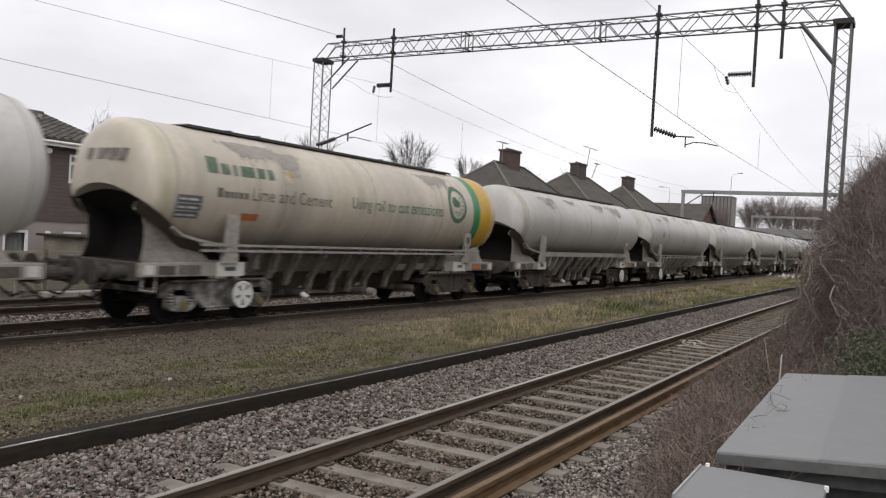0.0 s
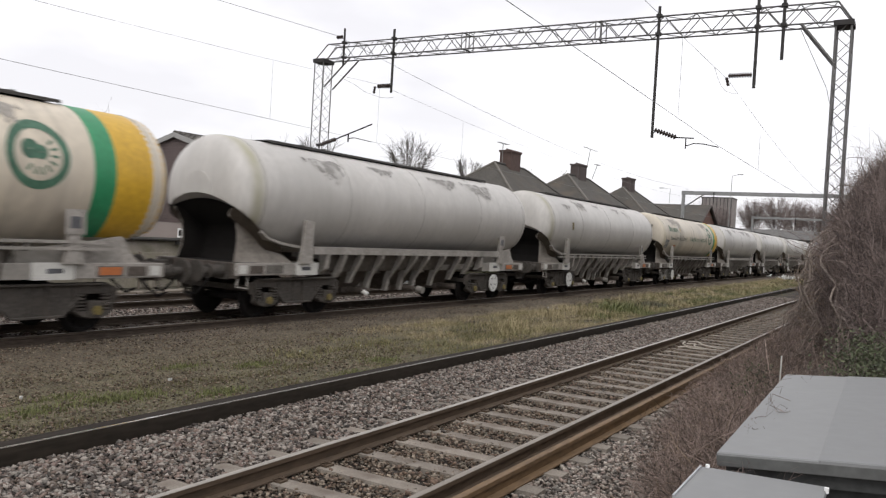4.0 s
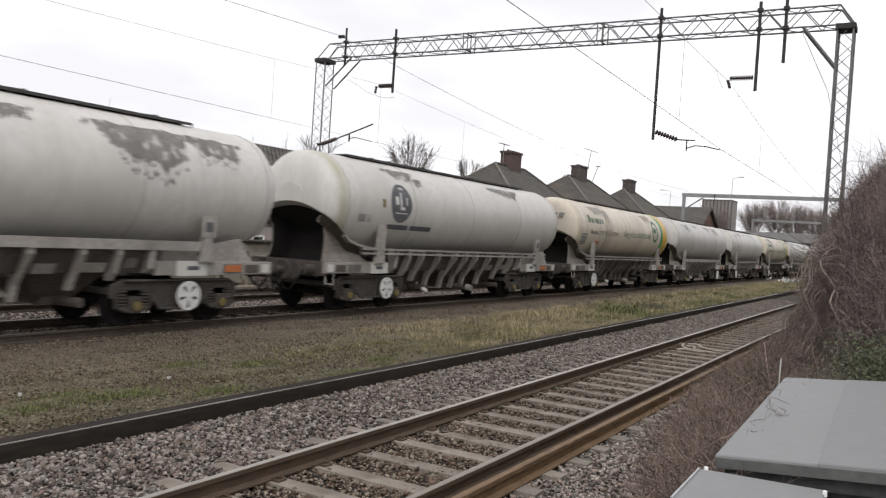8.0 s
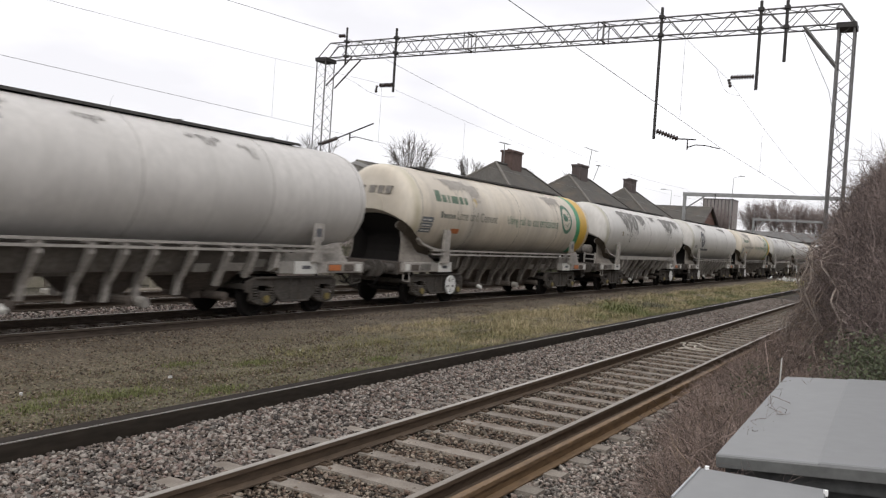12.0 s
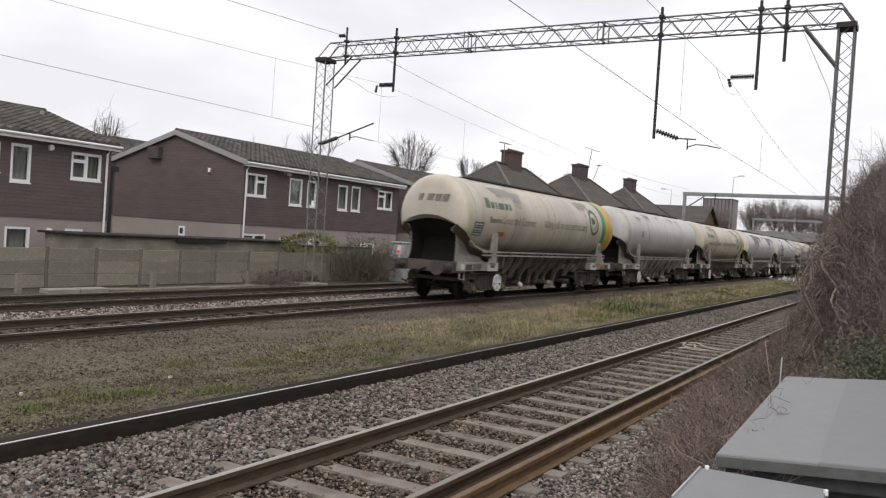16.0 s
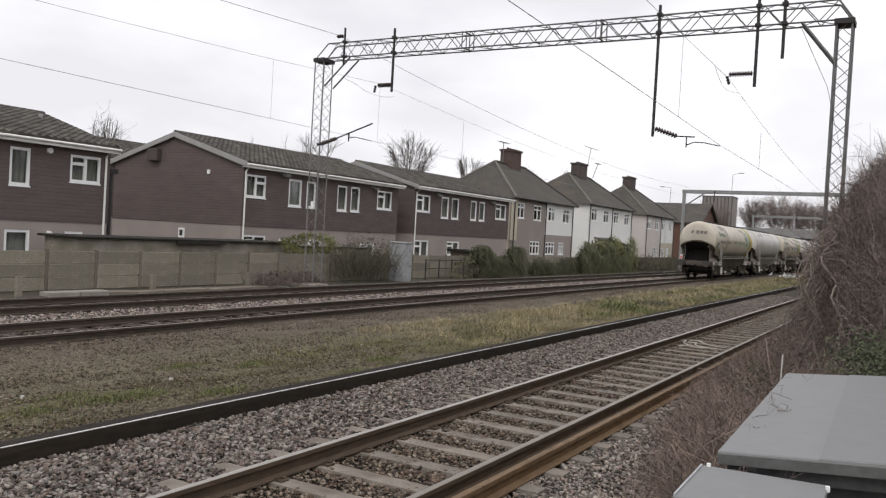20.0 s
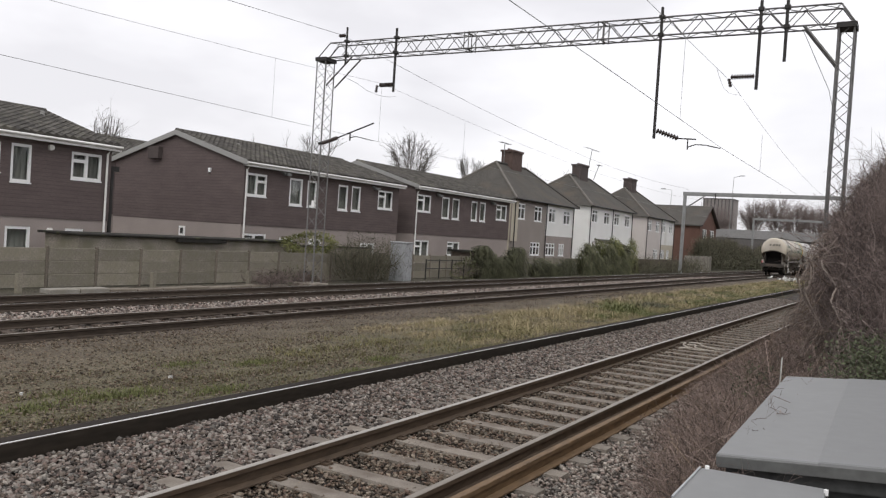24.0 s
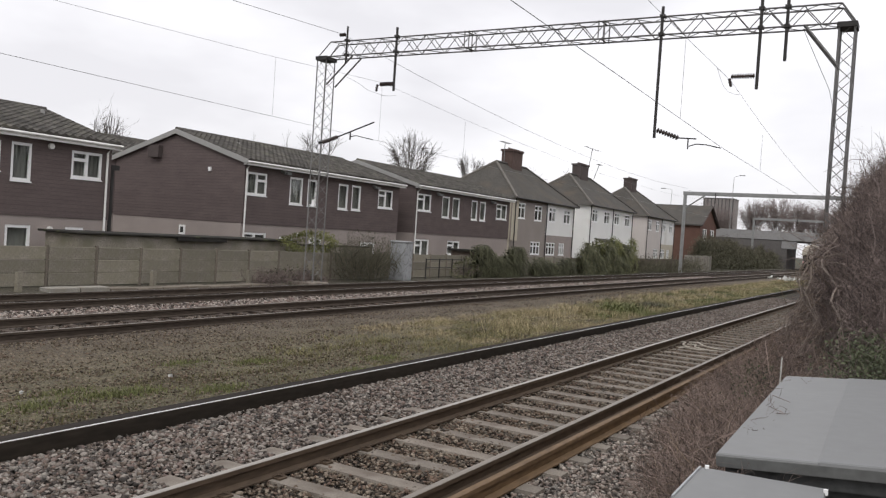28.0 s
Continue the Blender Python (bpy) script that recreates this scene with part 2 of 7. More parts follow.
TANK_CREAM = mat("cream_tank_paint", (0.63, 0.56, 0.45), 0.42, vary=0.12, scale=0.9, fine=9, stretch=(1, 0.7, 0.35), stain=(0.5, 0.445, 0.365), stain_at=(0.44, 0.7), stain_scale=0.8, bump=0.02, obj=0.05)
TANK_GREY = mat("grey_tank_paint", (0.545, 0.525, 0.495), 0.42, vary=0.1, scale=0.9, fine=9, stretch=(1, 0.7, 0.35), stain=(0.42, 0.405, 0.38), stain_at=(0.46, 0.72), stain_scale=0.7, bump=0.02, obj=0.05)
TANK_WHITE = mat("offwhite_tank_paint", (0.585, 0.565, 0.53), 0.42, vary=0.1, scale=0.9, fine=9, stretch=(1, 0.7, 0.35), stain=(0.47, 0.455, 0.42), stain_at=(0.46, 0.72), stain_scale=0.7, bump=0.02, obj=0.05)


def weathered(m, tint, rows, axis=1):
    """Adds soft weather stains round the shell: rows of (place along the wagon, half width, strength)."""
    n, l = m.node_tree.nodes, m.node_tree.links
    b = n["Principled BSDF"]
    co = n.new("ShaderNodeTexCoord")
    sp = n.new("ShaderNodeSeparateXYZ")
    l.new(co.outputs["Object"], sp.inputs[0])
    no = n.new("ShaderNodeTexNoise")
    no.inputs["Scale"].default_value, no.inputs["Detail"].default_value = 1.3, 5
    l.new(co.outputs["Object"], no.inputs["Vector"])
    for at, half, k in rows:
        d = n.new("ShaderNodeMath")
        d.operation, d.inputs[1].default_value = "SUBTRACT", at
        l.new(sp.outputs[axis], d.inputs[0])
        a = n.new("ShaderNodeMath")
        a.operation = "ABSOLUTE"
        l.new(d.outputs[0], a.inputs[0])
        mr = n.new("ShaderNodeMapRange")
        mr.interpolation_type = "SMOOTHERSTEP"
        mr.inputs[1].default_value, mr.inputs[2].default_value, mr.inputs[3].default_value, mr.inputs[4].default_value = 0.0, half, k * 1.6, 0.0
        l.new(a.outputs[0], mr.inputs[0])
        mu = n.new("ShaderNodeMath")
        mu.operation, mu.use_clamp = "MULTIPLY", True
        l.new(mr.outputs[0], mu.inputs[0])
        l.new(no.outputs[0], mu.inputs[1])
        x = n.new("ShaderNodeMix")
        x.data_type = "RGBA"
        l.new(mu.outputs[0], x.inputs[0])
        l.new(b.inputs["Base Color"].links[0].from_socket, x.inputs[6])
        x.inputs[7].default_value = (*tint, 1)
        l.new(x.outputs[2], b.inputs["Base Color"])
    return m


weathered(TANK_CREAM, (0.36, 0.32, 0.17), [(1.25, 0.3, 0.75)])
weathered(TANK_CREAM, (0.27, 0.25, 0.22), [(4.7, 1.0, 0.55), (9.8, 2.2, 0.25)])
weathered(TANK_CREAM, (0.38, 0.34, 0.28), [(0.7, 0.4, 0.8)])
weathered(TANK_GREY, (0.34, 0.32, 0.2), [(1.25, 0.3, 0.8)])
weathered(TANK_WHITE, (0.36, 0.34, 0.21), [(1.25, 0.3, 0.8)])
for tank_ in (TANK_CREAM, TANK_GREY, TANK_WHITE):
    weathered(tank_, (0.42, 0.38, 0.33), [(1.44, 0.34, 0.75)], 2)


def streaked(m, tint, strength, across=3.2, low=0.5, high=0.74):
    """Adds uneven rain streaks that run down round the shell."""
    n, l = m.node_tree.nodes, m.node_tree.links
    b = n["Principled BSDF"]
    co = n.new("ShaderNodeTexCoord")
    mp = n.new("ShaderNodeMapping")
    mp.inputs["Scale"].default_value = (0.15, across, 0.22)
    l.new(co.outputs["Object"], mp.inputs[0])
    no = n.new("ShaderNodeTexNoise")
    no.inputs["Scale"].default_value, no.inputs["Detail"].default_value, no.inputs["Roughness"].default_value = 1.0, 6, 0.65
    l.new(mp.outputs[0], no.inputs["Vector"])
    r = n.new("ShaderNodeMapRange")
    r.inputs[1].default_value, r.inputs[2].default_value, r.inputs[3].default_value, r.inputs[4].default_value = low, high, 0.0, strength
    l.new(no.outputs[0], r.inputs[0])
    x = n.new("ShaderNodeMix")
    x.data_type = "RGBA"
    l.new(r.outputs[0], x.inputs[0])
    l.new(b.inputs["Base Color"].links[0].from_socket, x.inputs[6])
    x.inputs[7].default_value = (*tint, 1)
    l.new(x.outputs[2], b.inputs["Base Color"])


streaked(TANK_CREAM, (0.32, 0.28, 0.225), 0.65)
streaked(TANK_CREAM, (0.7, 0.66, 0.58), 0.4, 1.1, 0.52, 0.7)
streaked(TANK_GREY, (0.36, 0.345, 0.315), 0.45)
streaked(TANK_WHITE, (0.4, 0.385, 0.35), 0.4)
SEAM = mat("weld_seam", (0.25, 0.235, 0.205), 0.6, vary=0.2, scale=2)
FRAME_GREY = mat("dusty_underframe", (0.21, 0.195, 0.175), 0.85, vary=0.35, scale=1.6, fine=14, stain=(0.085, 0.075, 0.065), stain_at=(0.42, 0.7), stain_scale=1.3)
SADDLE = mat("grimy_saddle_sheet", (0.29, 0.262, 0.23), 0.85, vary=0.3, scale=1.4, fine=10, stain=(0.2, 0.175, 0.15), stain_at=(0.45, 0.7), stain_scale=1.2)
HEADSTOCK = mat("grimy_buffer_beam", (0.12, 0.1, 0.085), 0.9, vary=0.35, scale=3, fine=20)
FRAME_DARK = mat("dark_underframe", (0.23, 0.205, 0.178), 0.9, vary=0.4, scale=1.8, fine=14, stain=(0.06, 0.052, 0.045), stain_at=(0.42, 0.66), stain_scale=1.6)
SKIRT = mat("dusty_skirt", (0.155, 0.139, 0.121), 0.9, vary=0.4, scale=2.0, fine=12, stain=(0.075, 0.065, 0.056), stain_at=(0.4, 0.65), stain_scale=1.6)
# Dark brown that paints the shaded underside of the tank's overhang.
LIP_SHADE = mat("brown_lip_shade", (0.085, 0.069, 0.053), 0.9, vary=0.3, scale=3)
FRAME_PALE = mat("cement_dusted_steel", (0.38, 0.352, 0.32), 0.85, vary=0.25, scale=1.6, fine=14, stain=(0.2, 0.19, 0.17), stain_at=(0.45, 0.75), stain_scale=1.3)
BOGIE = mat("bogie_grime", (0.085, 0.076, 0.067), 0.85, vary=0.4, scale=3, fine=20, stain=(0.095, 0.082, 0.07), stain_at=(0.5, 0.75), stain_scale=3)
BOGIE_DUSTED = mat("cement_dusted_bogie", (0.33, 0.32, 0.295), 0.9, vary=0.4, scale=3, fine=20, stain=(0.07, 0.062, 0.054), stain_at=(0.42, 0.62), stain_scale=3)
# Grime on wheels and couplings; in the tank end recess it paints deep shade.
BLACK = mat("black_grime_and_shade", (0.017, 0.015, 0.014), 0.95, vary=0.3, scale=3)
WALKWAY = mat("dark_walkway", (0.085, 0.08, 0.075), 0.8, vary=0.3, scale=3)
WHEEL_WHITE = mat("white_handwheel", (0.68, 0.68, 0.66), 0.5, vary=0.1, scale=5)
DUST_OCHRE = mat("faded_ochre_paint", (0.5, 0.37, 0.16), 0.6, vary=0.3, scale=3, fine=14, stain=(0.5, 0.45, 0.36), stain_at=(0.45, 0.6), stain_scale=4)
ORANGE = mat("orange_panel", (0.5, 0.16, 0.05), 0.6, vary=0.2, scale=4)
YELLOW = mat("yellow_band", (0.62, 0.37, 0.03), 0.45, vary=0.15, scale=1.2, fine=9)
YELLOW_BOX = mat("yellow_axlebox", (0.2, 0.155, 0.05), 0.6, vary=0.3, scale=6)
GREEN = mat("green_band", (0.03, 0.26, 0.11), 0.45, vary=0.15, scale=1.2, fine=9)
LETTER = mat("lettering_green_grey", (0.17, 0.175, 0.145), 0.6, vary=0.35, scale=3, fine=12)
LETTER_GREEN = mat("lettering_green", (0.075, 0.18, 0.115), 0.6, vary=0.35, scale=3, fine=12)
LETTER_FAINT = mat("faded_grey_mark", (0.27, 0.25, 0.22), 0.6, vary=0.35, scale=3, fine=12)
LETTER_NAME = mat("faded_green_name", (0.13, 0.2, 0.135), 0.6, vary=0.35, scale=3, fine=12, stain=(0.36, 0.34, 0.27), stain_at=(0.5, 0.68), stain_scale=2)
LETTER_GREY = mat("lettering_grey", (0.11, 0.11, 0.12), 0.6, vary=0.3, scale=3, fine=12)
PANEL_GREY = mat("data_panel", (0.13, 0.14, 0.15), 0.6, vary=0.2, scale=4)
PANEL_WHITE = mat("white_panel", (0.62, 0.61, 0.57), 0.6, vary=0.15, scale=4)
DUST = mat("grey_cement_dust", (0.36, 0.33, 0.29), 0.7, vary=0.2, scale=3, fine=14)
PATCH_FAINT = mat("faint_grey_patch", (0.3, 0.285, 0.265), 0.7, vary=0.3, scale=3, fine=14, stretch=(1, 1, 0.35), stain=(0.44, 0.425, 0.4), stain_at=(0.5, 0.6), stain_scale=4)
PATCH = mat("bare_grey_patch", (0.215, 0.205, 0.19), 0.75, vary=0.3, scale=3, fine=14, stretch=(1, 1, 0.35), stain=(0.42, 0.41, 0.385), stain_at=(0.56, 0.62), stain_scale=5)
BRIDGE_PALE = mat("bridge_parapet", (0.29, 0.285, 0.28), 0.8, vary=0.15, scale=0.4, fine=4)
BRIDGE_DARK = mat("bridge_girder", (0.13, 0.12, 0.115), 0.8, vary=0.2, scale=0.4, fine=4)
FLATS = striped(mat("flats_cladding", (0.33, 0.3, 0.285), 0.85, vary=0.15, scale=0.2, fine=2), 0, 1.4, 0.3, 0.7, 0.25)
WOOD = mat("grey_weathered_wood", (0.15, 0.12, 0.1), 0.95, vary=0.3, scale=2, obj=0.2)


def glass_mat():
    m = bpy.data.materials.new("window_glass")
    m.use_nodes = True
    n, l = m.node_tree.nodes, m.node_tree.links
    b = n["Principled BSDF"]
    b.inputs["Base Color"].default_value = (0.9, 0.92, 0.92, 1)
    b.inputs["Roughness"].default_value = 0.03
    b.inputs["Transmission Weight"].default_value = 1.0
    b.inputs["IOR"].default_value = 1.45
    return m


GLASS = glass_mat()


def red_glow():
    m = bpy.data.materials.new("red_tail_light")
    m.use_nodes = True
    b = m.node_tree.nodes["Principled BSDF"]
    b.inputs["Base Color"].default_value = (0.5, 0.01, 0.02, 1)
    b.inputs["Emission Color"].default_value = (1.0, 0.05, 0.08, 1)
    b.inputs["Emission Strength"].default_value = 0.25
    return m


RED_GLOW = red_glow()


def ground_mat():
    """Trackside ground: bands of stone, soil and thin grass across x."""
    m = bpy.data.materials.new("trackside_ground")
    m.use_nodes = True
    n, l = m.node_tree.nodes, m.node_tree.links
    b = n["Principled BSDF"]
    b.inputs["Roughness"].default_value = 0.95
    co = n.new("ShaderNodeTexCoord")
    sp = n.new("ShaderNodeSeparateXYZ")
    l.new(co.outputs["Object"], sp.inputs[0])

    def noise_at(s, det=6, rough=0.6):
        t = n.new("ShaderNodeTexNoise")
        t.inputs["Scale"].default_value, t.inputs["Detail"].default_value, t.inputs["Roughness"].default_value = s, det, rough
        l.new(co.outputs["Object"], t.inputs["Vector"])
        return t.outputs[0]

    wob = n.new("ShaderNodeMath")
    wob.operation = "MULTIPLY_ADD"
    wob.inputs[1].default_value = 1.2
    l.new(noise_at(0.7), wob.inputs[0])
    l.new(sp.outputs[0], wob.inputs[2])
    mr = n.new("ShaderNodeMapRange")
    mr.inputs[1].default_value, mr.inputs[2].default_value = -30.0, 10.0
    l.new(wob.outputs[0], mr.inputs[0])
    r = n.new("ShaderNodeValToRGB")
    e = r.color_ramp.elements
    e[0].position, e[0].color = 0.0, (0.07, 0.07, 0.045, 1)
    e[1].position, e[1].color = 1.0, (0.06, 0.05, 0.035, 1)
    # The near-black band at -6.0 paints shade into the gaps between ballast stones.
    for x, c in ((-23.5, (0.07, 0.065, 0.045)), (-19.5, (0.1, 0.085, 0.07)), (-16, (0.2, 0.17, 0.155)), (-14.5, (0.16, 0.135, 0.12)),
                 (-12.6, (0.1, 0.078, 0.062)), (-11.2, (0.14, 0.118, 0.085)), (-8.6, (0.125, 0.112, 0.068)), (-7.2, (0.1, 0.09, 0.058)),
                 (-6.0, (0.05, 0.043, 0.038)), (-2.2, (0.08, 0.066, 0.058)), (-0.8, (0.07, 0.055, 0.045))):
        el = e.new((x + 0.6 + 30) / 40)
        el.color = (*c, 1)
    l.new(mr.outputs[0], r.inputs[0])
    v = n.new("ShaderNodeTexVoronoi")
    v.inputs["Scale"].default_value = 34
    l.new(co.outputs["Object"], v.inputs["Vector"])
    vr = n.new("ShaderNodeValToRGB")
    vr.color_ramp.elements[0].color, vr.color_ramp.elements[1].color = (0.55, 0.55, 0.55, 1), (1.5, 1.47, 1.42, 1)
    l.new(v.outputs["Color"], vr.inputs[0])
    x1 = n.new("ShaderNodeMix")
    x1.data_type, x1.blend_type = "RGBA", "MULTIPLY"
    x1.inputs[0].default_value = 1.0
    l.new(r.outputs[0], x1.inputs[6])
    l.new(vr.outputs[0], x1.inputs[7])
    nr = n.new("ShaderNodeValToRGB")
    nr.color_ramp.elements[0].position, nr.color_ramp.elements[1].position = 0.3, 0.7
    nr.color_ramp.elements[0].color, nr.color_ramp.elements[1].color = (0.72, 0.7, 0.66, 1), (1.2, 1.2, 1.2, 1)
    l.new(noise_at(1.6), nr.inputs[0])
    x2 = n.new("ShaderNodeMix")
    x2.data_type, x2.blend_type = "RGBA", "MULTIPLY"
    x2.inputs[0].default_value = 1.0
    l.new(x1.outputs[2], x2.inputs[6])
    l.new(nr.outputs[0], x2.inputs[7])
    l.new(x2.outputs[2], b.inputs["Base Color"])
    bp = n.new("ShaderNodeBump")
    bp.inputs["Strength"].default_value, bp.inputs["Distance"].default_value = 0.8, 0.04
    l.new(v.outputs["Distance"], bp.inputs["Height"])
    l.new(bp.outputs[0], b.inputs["Normal"])
    return m


GROUND = ground_mat()


# ---- mesh helpers ----
class Geo:
    """Collects vertices and faces of one mesh."""

    def __init__(self):
        self.v, self.f = [], []

    def add(self, verts, faces):
        k = len(self.v)
        self.v += [tuple(p) for p in verts]
        self.f += [tuple(i + k for i in q) for q in faces]
        return self

    def box(self, x0, x1, y0, y1, z0, z1):
        return self.add([(x, y, z) for x in (x0, x1) for y in (y0, y1) for z in (z0, z1)],
                        [(0, 1, 3, 2), (4, 6, 7, 5), (0, 4, 5, 1), (2, 3, 7, 6), (0, 2, 6, 4), (1, 5, 7, 3)])

    def prism(self, outline, axis, a, b):
        """A closed outline of 2D points pushed along an axis from a to b (axis x: (y, z); y: (x, z); z: (x, y))."""
        def put(p, w):
            return {"x": (w, p[0], p[1]), "y": (p[0], w, p[1]), "z": (p[0], p[1], w)}[axis]
        n = len(outline)
        vs = [put(p, a) for p in outline] + [put(p, b) for p in outline]
        fs = [tuple(range(n))[::-1], tuple(range(n, 2 * n))] + [(i, (i + 1) % n, n + (i + 1) % n, n + i) for i in range(n)]
        return self.add(vs, fs)

    def tube(self, pts, r, n=6, r2=None, caps=True):
        pts = [Vector(p) for p in pts]
        rings = []
        for i, p in enumerate(pts):
            d = (pts[min(i + 1, len(pts) - 1)] - pts[max(i - 1, 0)]).normalized()
            u = d.cross(Vector((0, 0, 1)) if abs(d.z) < 0.9 else Vector((1, 0, 0))).normalized()
            w = d.cross(u)
            k = r if r2 is None else r + (r2 - r) * i / (len(pts) - 1)
            rings.append([p + (u * math.cos(2 * math.pi * j / n) + w * math.sin(2 * math.pi * j / n)) * k for j in range(n)])
        vs = [q for ring in rings for q in ring]
        fs = [(i * n + j, i * n + (j + 1) % n, (i + 1) * n + (j + 1) % n, (i + 1) * n + j) for i in range(len(pts) - 1) for j in range(n)]
        if caps:
            fs += [tuple(range(n))[::-1], tuple(range((len(pts) - 1) * n, len(pts) * n))]
        return self.add(vs, fs)

    def ring(self, c, axis, r_in, r_out, half, n=20):
        """A flat ring round an axis."""
        def put(a, r, w):
            s, t = math.cos(a) * r, math.sin(a) * r
            return {"x": (c[0] + w, c[1] + s, c[2] + t), "y": (c[0] + s, c[1] + w, c[2] + t), "z": (c[0] + s, c[1] + t, c[2] + w)}[axis]
        vs = [put(2 * math.pi * i / n, r, w) for i in range(n) for r, w in ((r_in, -half), (r_out, -half), (r_out, half), (r_in, half))]
        fs = [(4 * i + k, 4 * i + (k + 1) % 4, 4 * ((i + 1) % n) + (k + 1) % 4, 4 * ((i + 1) % n) + k) for i in range(n) for k in range(4)]
        return self.add(vs, fs)

    def mesh(self, name, material, smooth=False):
        me = bpy.data.meshes.new(name)
        me.from_pydata(self.v, [], self.f)
        me.materials.append(material)
        if smooth:
            me.shade_smooth()
        me.update()
        return me


def part(name, geo, material, parent, label="", smooth=False):
    ob = new(name, geo if isinstance(geo, bpy.types.Mesh) else geo.mesh(name, material, smooth))
    ob.parent = parent
    if label:
        ob["label"] = label
    return ob


def thing(name, label, category, group="", kind="", geo=None, material=None, at=None, smooth=False):
    ob = new(name, geo.mesh(name, material, smooth) if geo else None)
    if at is not None:
        ob.matrix_basis = at
    return tagged(ob, label, category, group, kind)


def bevelled(geo, name, material, width=0.01, seg=2):
    me = geo.mesh(name, material)
    bm = bmesh.new()
    bm.from_mesh(me)
    bmesh.ops.remove_doubles(bm, verts=bm.verts, dist=1e-5)
    bmesh.ops.recalc_face_normals(bm, faces=bm.faces)
    bmesh.ops.bevel(bm, geom=bm.edges[:], offset=width, segments=seg, affect="EDGES", profile=0.6)
    bm.to_mesh(me)
    bm.free()
    return me


# ---- fast scatter meshes ----
def fast_mesh(name, verts, quads, material, smooth=False):
    """A mesh from arrays: verts (n, 3), quads (m, 4)."""
    me = bpy.data.meshes.new(name)
    me.vertices.add(len(verts))
    me.vertices.foreach_set("co", np.asarray(verts, np.float32).ravel())
    m = len(quads)
    me.loops.add(m * 4)
    me.loops.foreach_set("vertex_index", np.asarray(quads, np.int32).ravel())
    me.polygons.add(m)
    me.polygons.foreach_set("loop_start", np.arange(0, m * 4, 4, dtype=np.int32))
    me.polygons.foreach_set("loop_total", np.full(m, 4, dtype=np.int32))
    me.materials.append(material)
    me.update(calc_edges=True)
    me.validate()
    if smooth:
        me.shade_smooth()
    return me


CUBE_V = np.array([(x, y, z) for x in (-1, 1) for y in (-1, 1) for z in (-1, 1)], float)
CUBE_F = np.array([(0, 1, 3, 2), (4, 6, 7, 5), (0, 4, 5, 1), (2, 3, 7, 6), (0, 2, 6, 4), (1, 5, 7, 3)])


def stones(name, label, places, size, material, seed, flat=0.7):
    """Angular crushed stones at given places; size: smallest and largest half-length."""
    rg = np.random.default_rng(seed)
    n = len(places)
    q = rg.normal(size=(n, 4))
    q /= np.linalg.norm(q, axis=1)[:, None]
    w, x, y, z = q.T
    rot = np.stack([1 - 2 * (y * y + z * z), 2 * (x * y - z * w), 2 * (x * z + y * w), 2 * (x * y + z * w), 1 - 2 * (x * x + z * z),
                    2 * (y * z - x * w), 2 * (x * z - y * w), 2 * (y * z + x * w), 1 - 2 * (x * x + y * y)], 1).reshape(n, 3, 3)
    s = rg.uniform(size[0], size[1], (n, 1, 1)) * rg.uniform(0.38, 1.1, (n, 1, 3))
    v = CUBE_V[None] * s * rg.uniform(0.3, 1.3, (n, 8, 3))
    v = np.einsum("nij,nkj->nki", rot, v)
    v[..., 2] *= flat
    v += np.asarray(places)[:, None, :]
    f = CUBE_F[None] + (np.arange(n) * 8)[:, None, None]
    return tagged(new(name, fast_mesh(name, v.reshape(-1, 3), f.reshape(-1, 4), material)), label, "gravel", kind="stuff")


def twigs(name, starts, ends, material, seed, r=0.006, bend=0.25, k=5):
    """Thin bent stems from starts to ends, one mesh."""
    rg = np.random.default_rng(seed)
    a, b = np.asarray(starts, float), np.asarray(ends, float)
    n = len(a)
    t = np.linspace(0, 1, k)[None, :, None]
    length = np.linalg.norm(b - a, axis=1)[:, None, None]
    off = rg.normal(size=(n, 1, 3)) * bend * length
    off2 = rg.normal(size=(n, 1, 3)) * bend * 0.5 * length
    p = a[:, None] * (1 - t) + b[:, None] * t + off * (t * (1 - t) * 2) + off2 * np.sin(t * math.pi * 2) * 0.5
    d = np.gradient(p, axis=1)
    d /= np.linalg.norm(d, axis=2)[..., None] + 1e-9
    u = np.cross(d, rg.normal(size=(n, 1, 3)))
    u /= np.linalg.norm(u, axis=2)[..., None] + 1e-9
    w = np.cross(d, u)
    rr = (r * rg.uniform(0.5, 1.5, (n, 1, 1))) * (1 - 0.7 * t)
    v = np.stack([p + rr * (u * math.cos(c) + w * math.sin(c)) for c in (0, 2.094, 4.189)], 2)
    base = (np.arange(n) * k * 3)[:, None, None, None]
    i = np.arange(k - 1)[None, :, None] * 3
    j = np.arange(3)[None, None, :]
    jn = (j + 1) % 3
    f = np.stack(np.broadcast_arrays(i + j, i + jn, i + 3 + jn, i + 3 + j), -1) + base
    return fast_mesh(name, v.reshape(-1, 3), f.reshape(-1, 4), material)


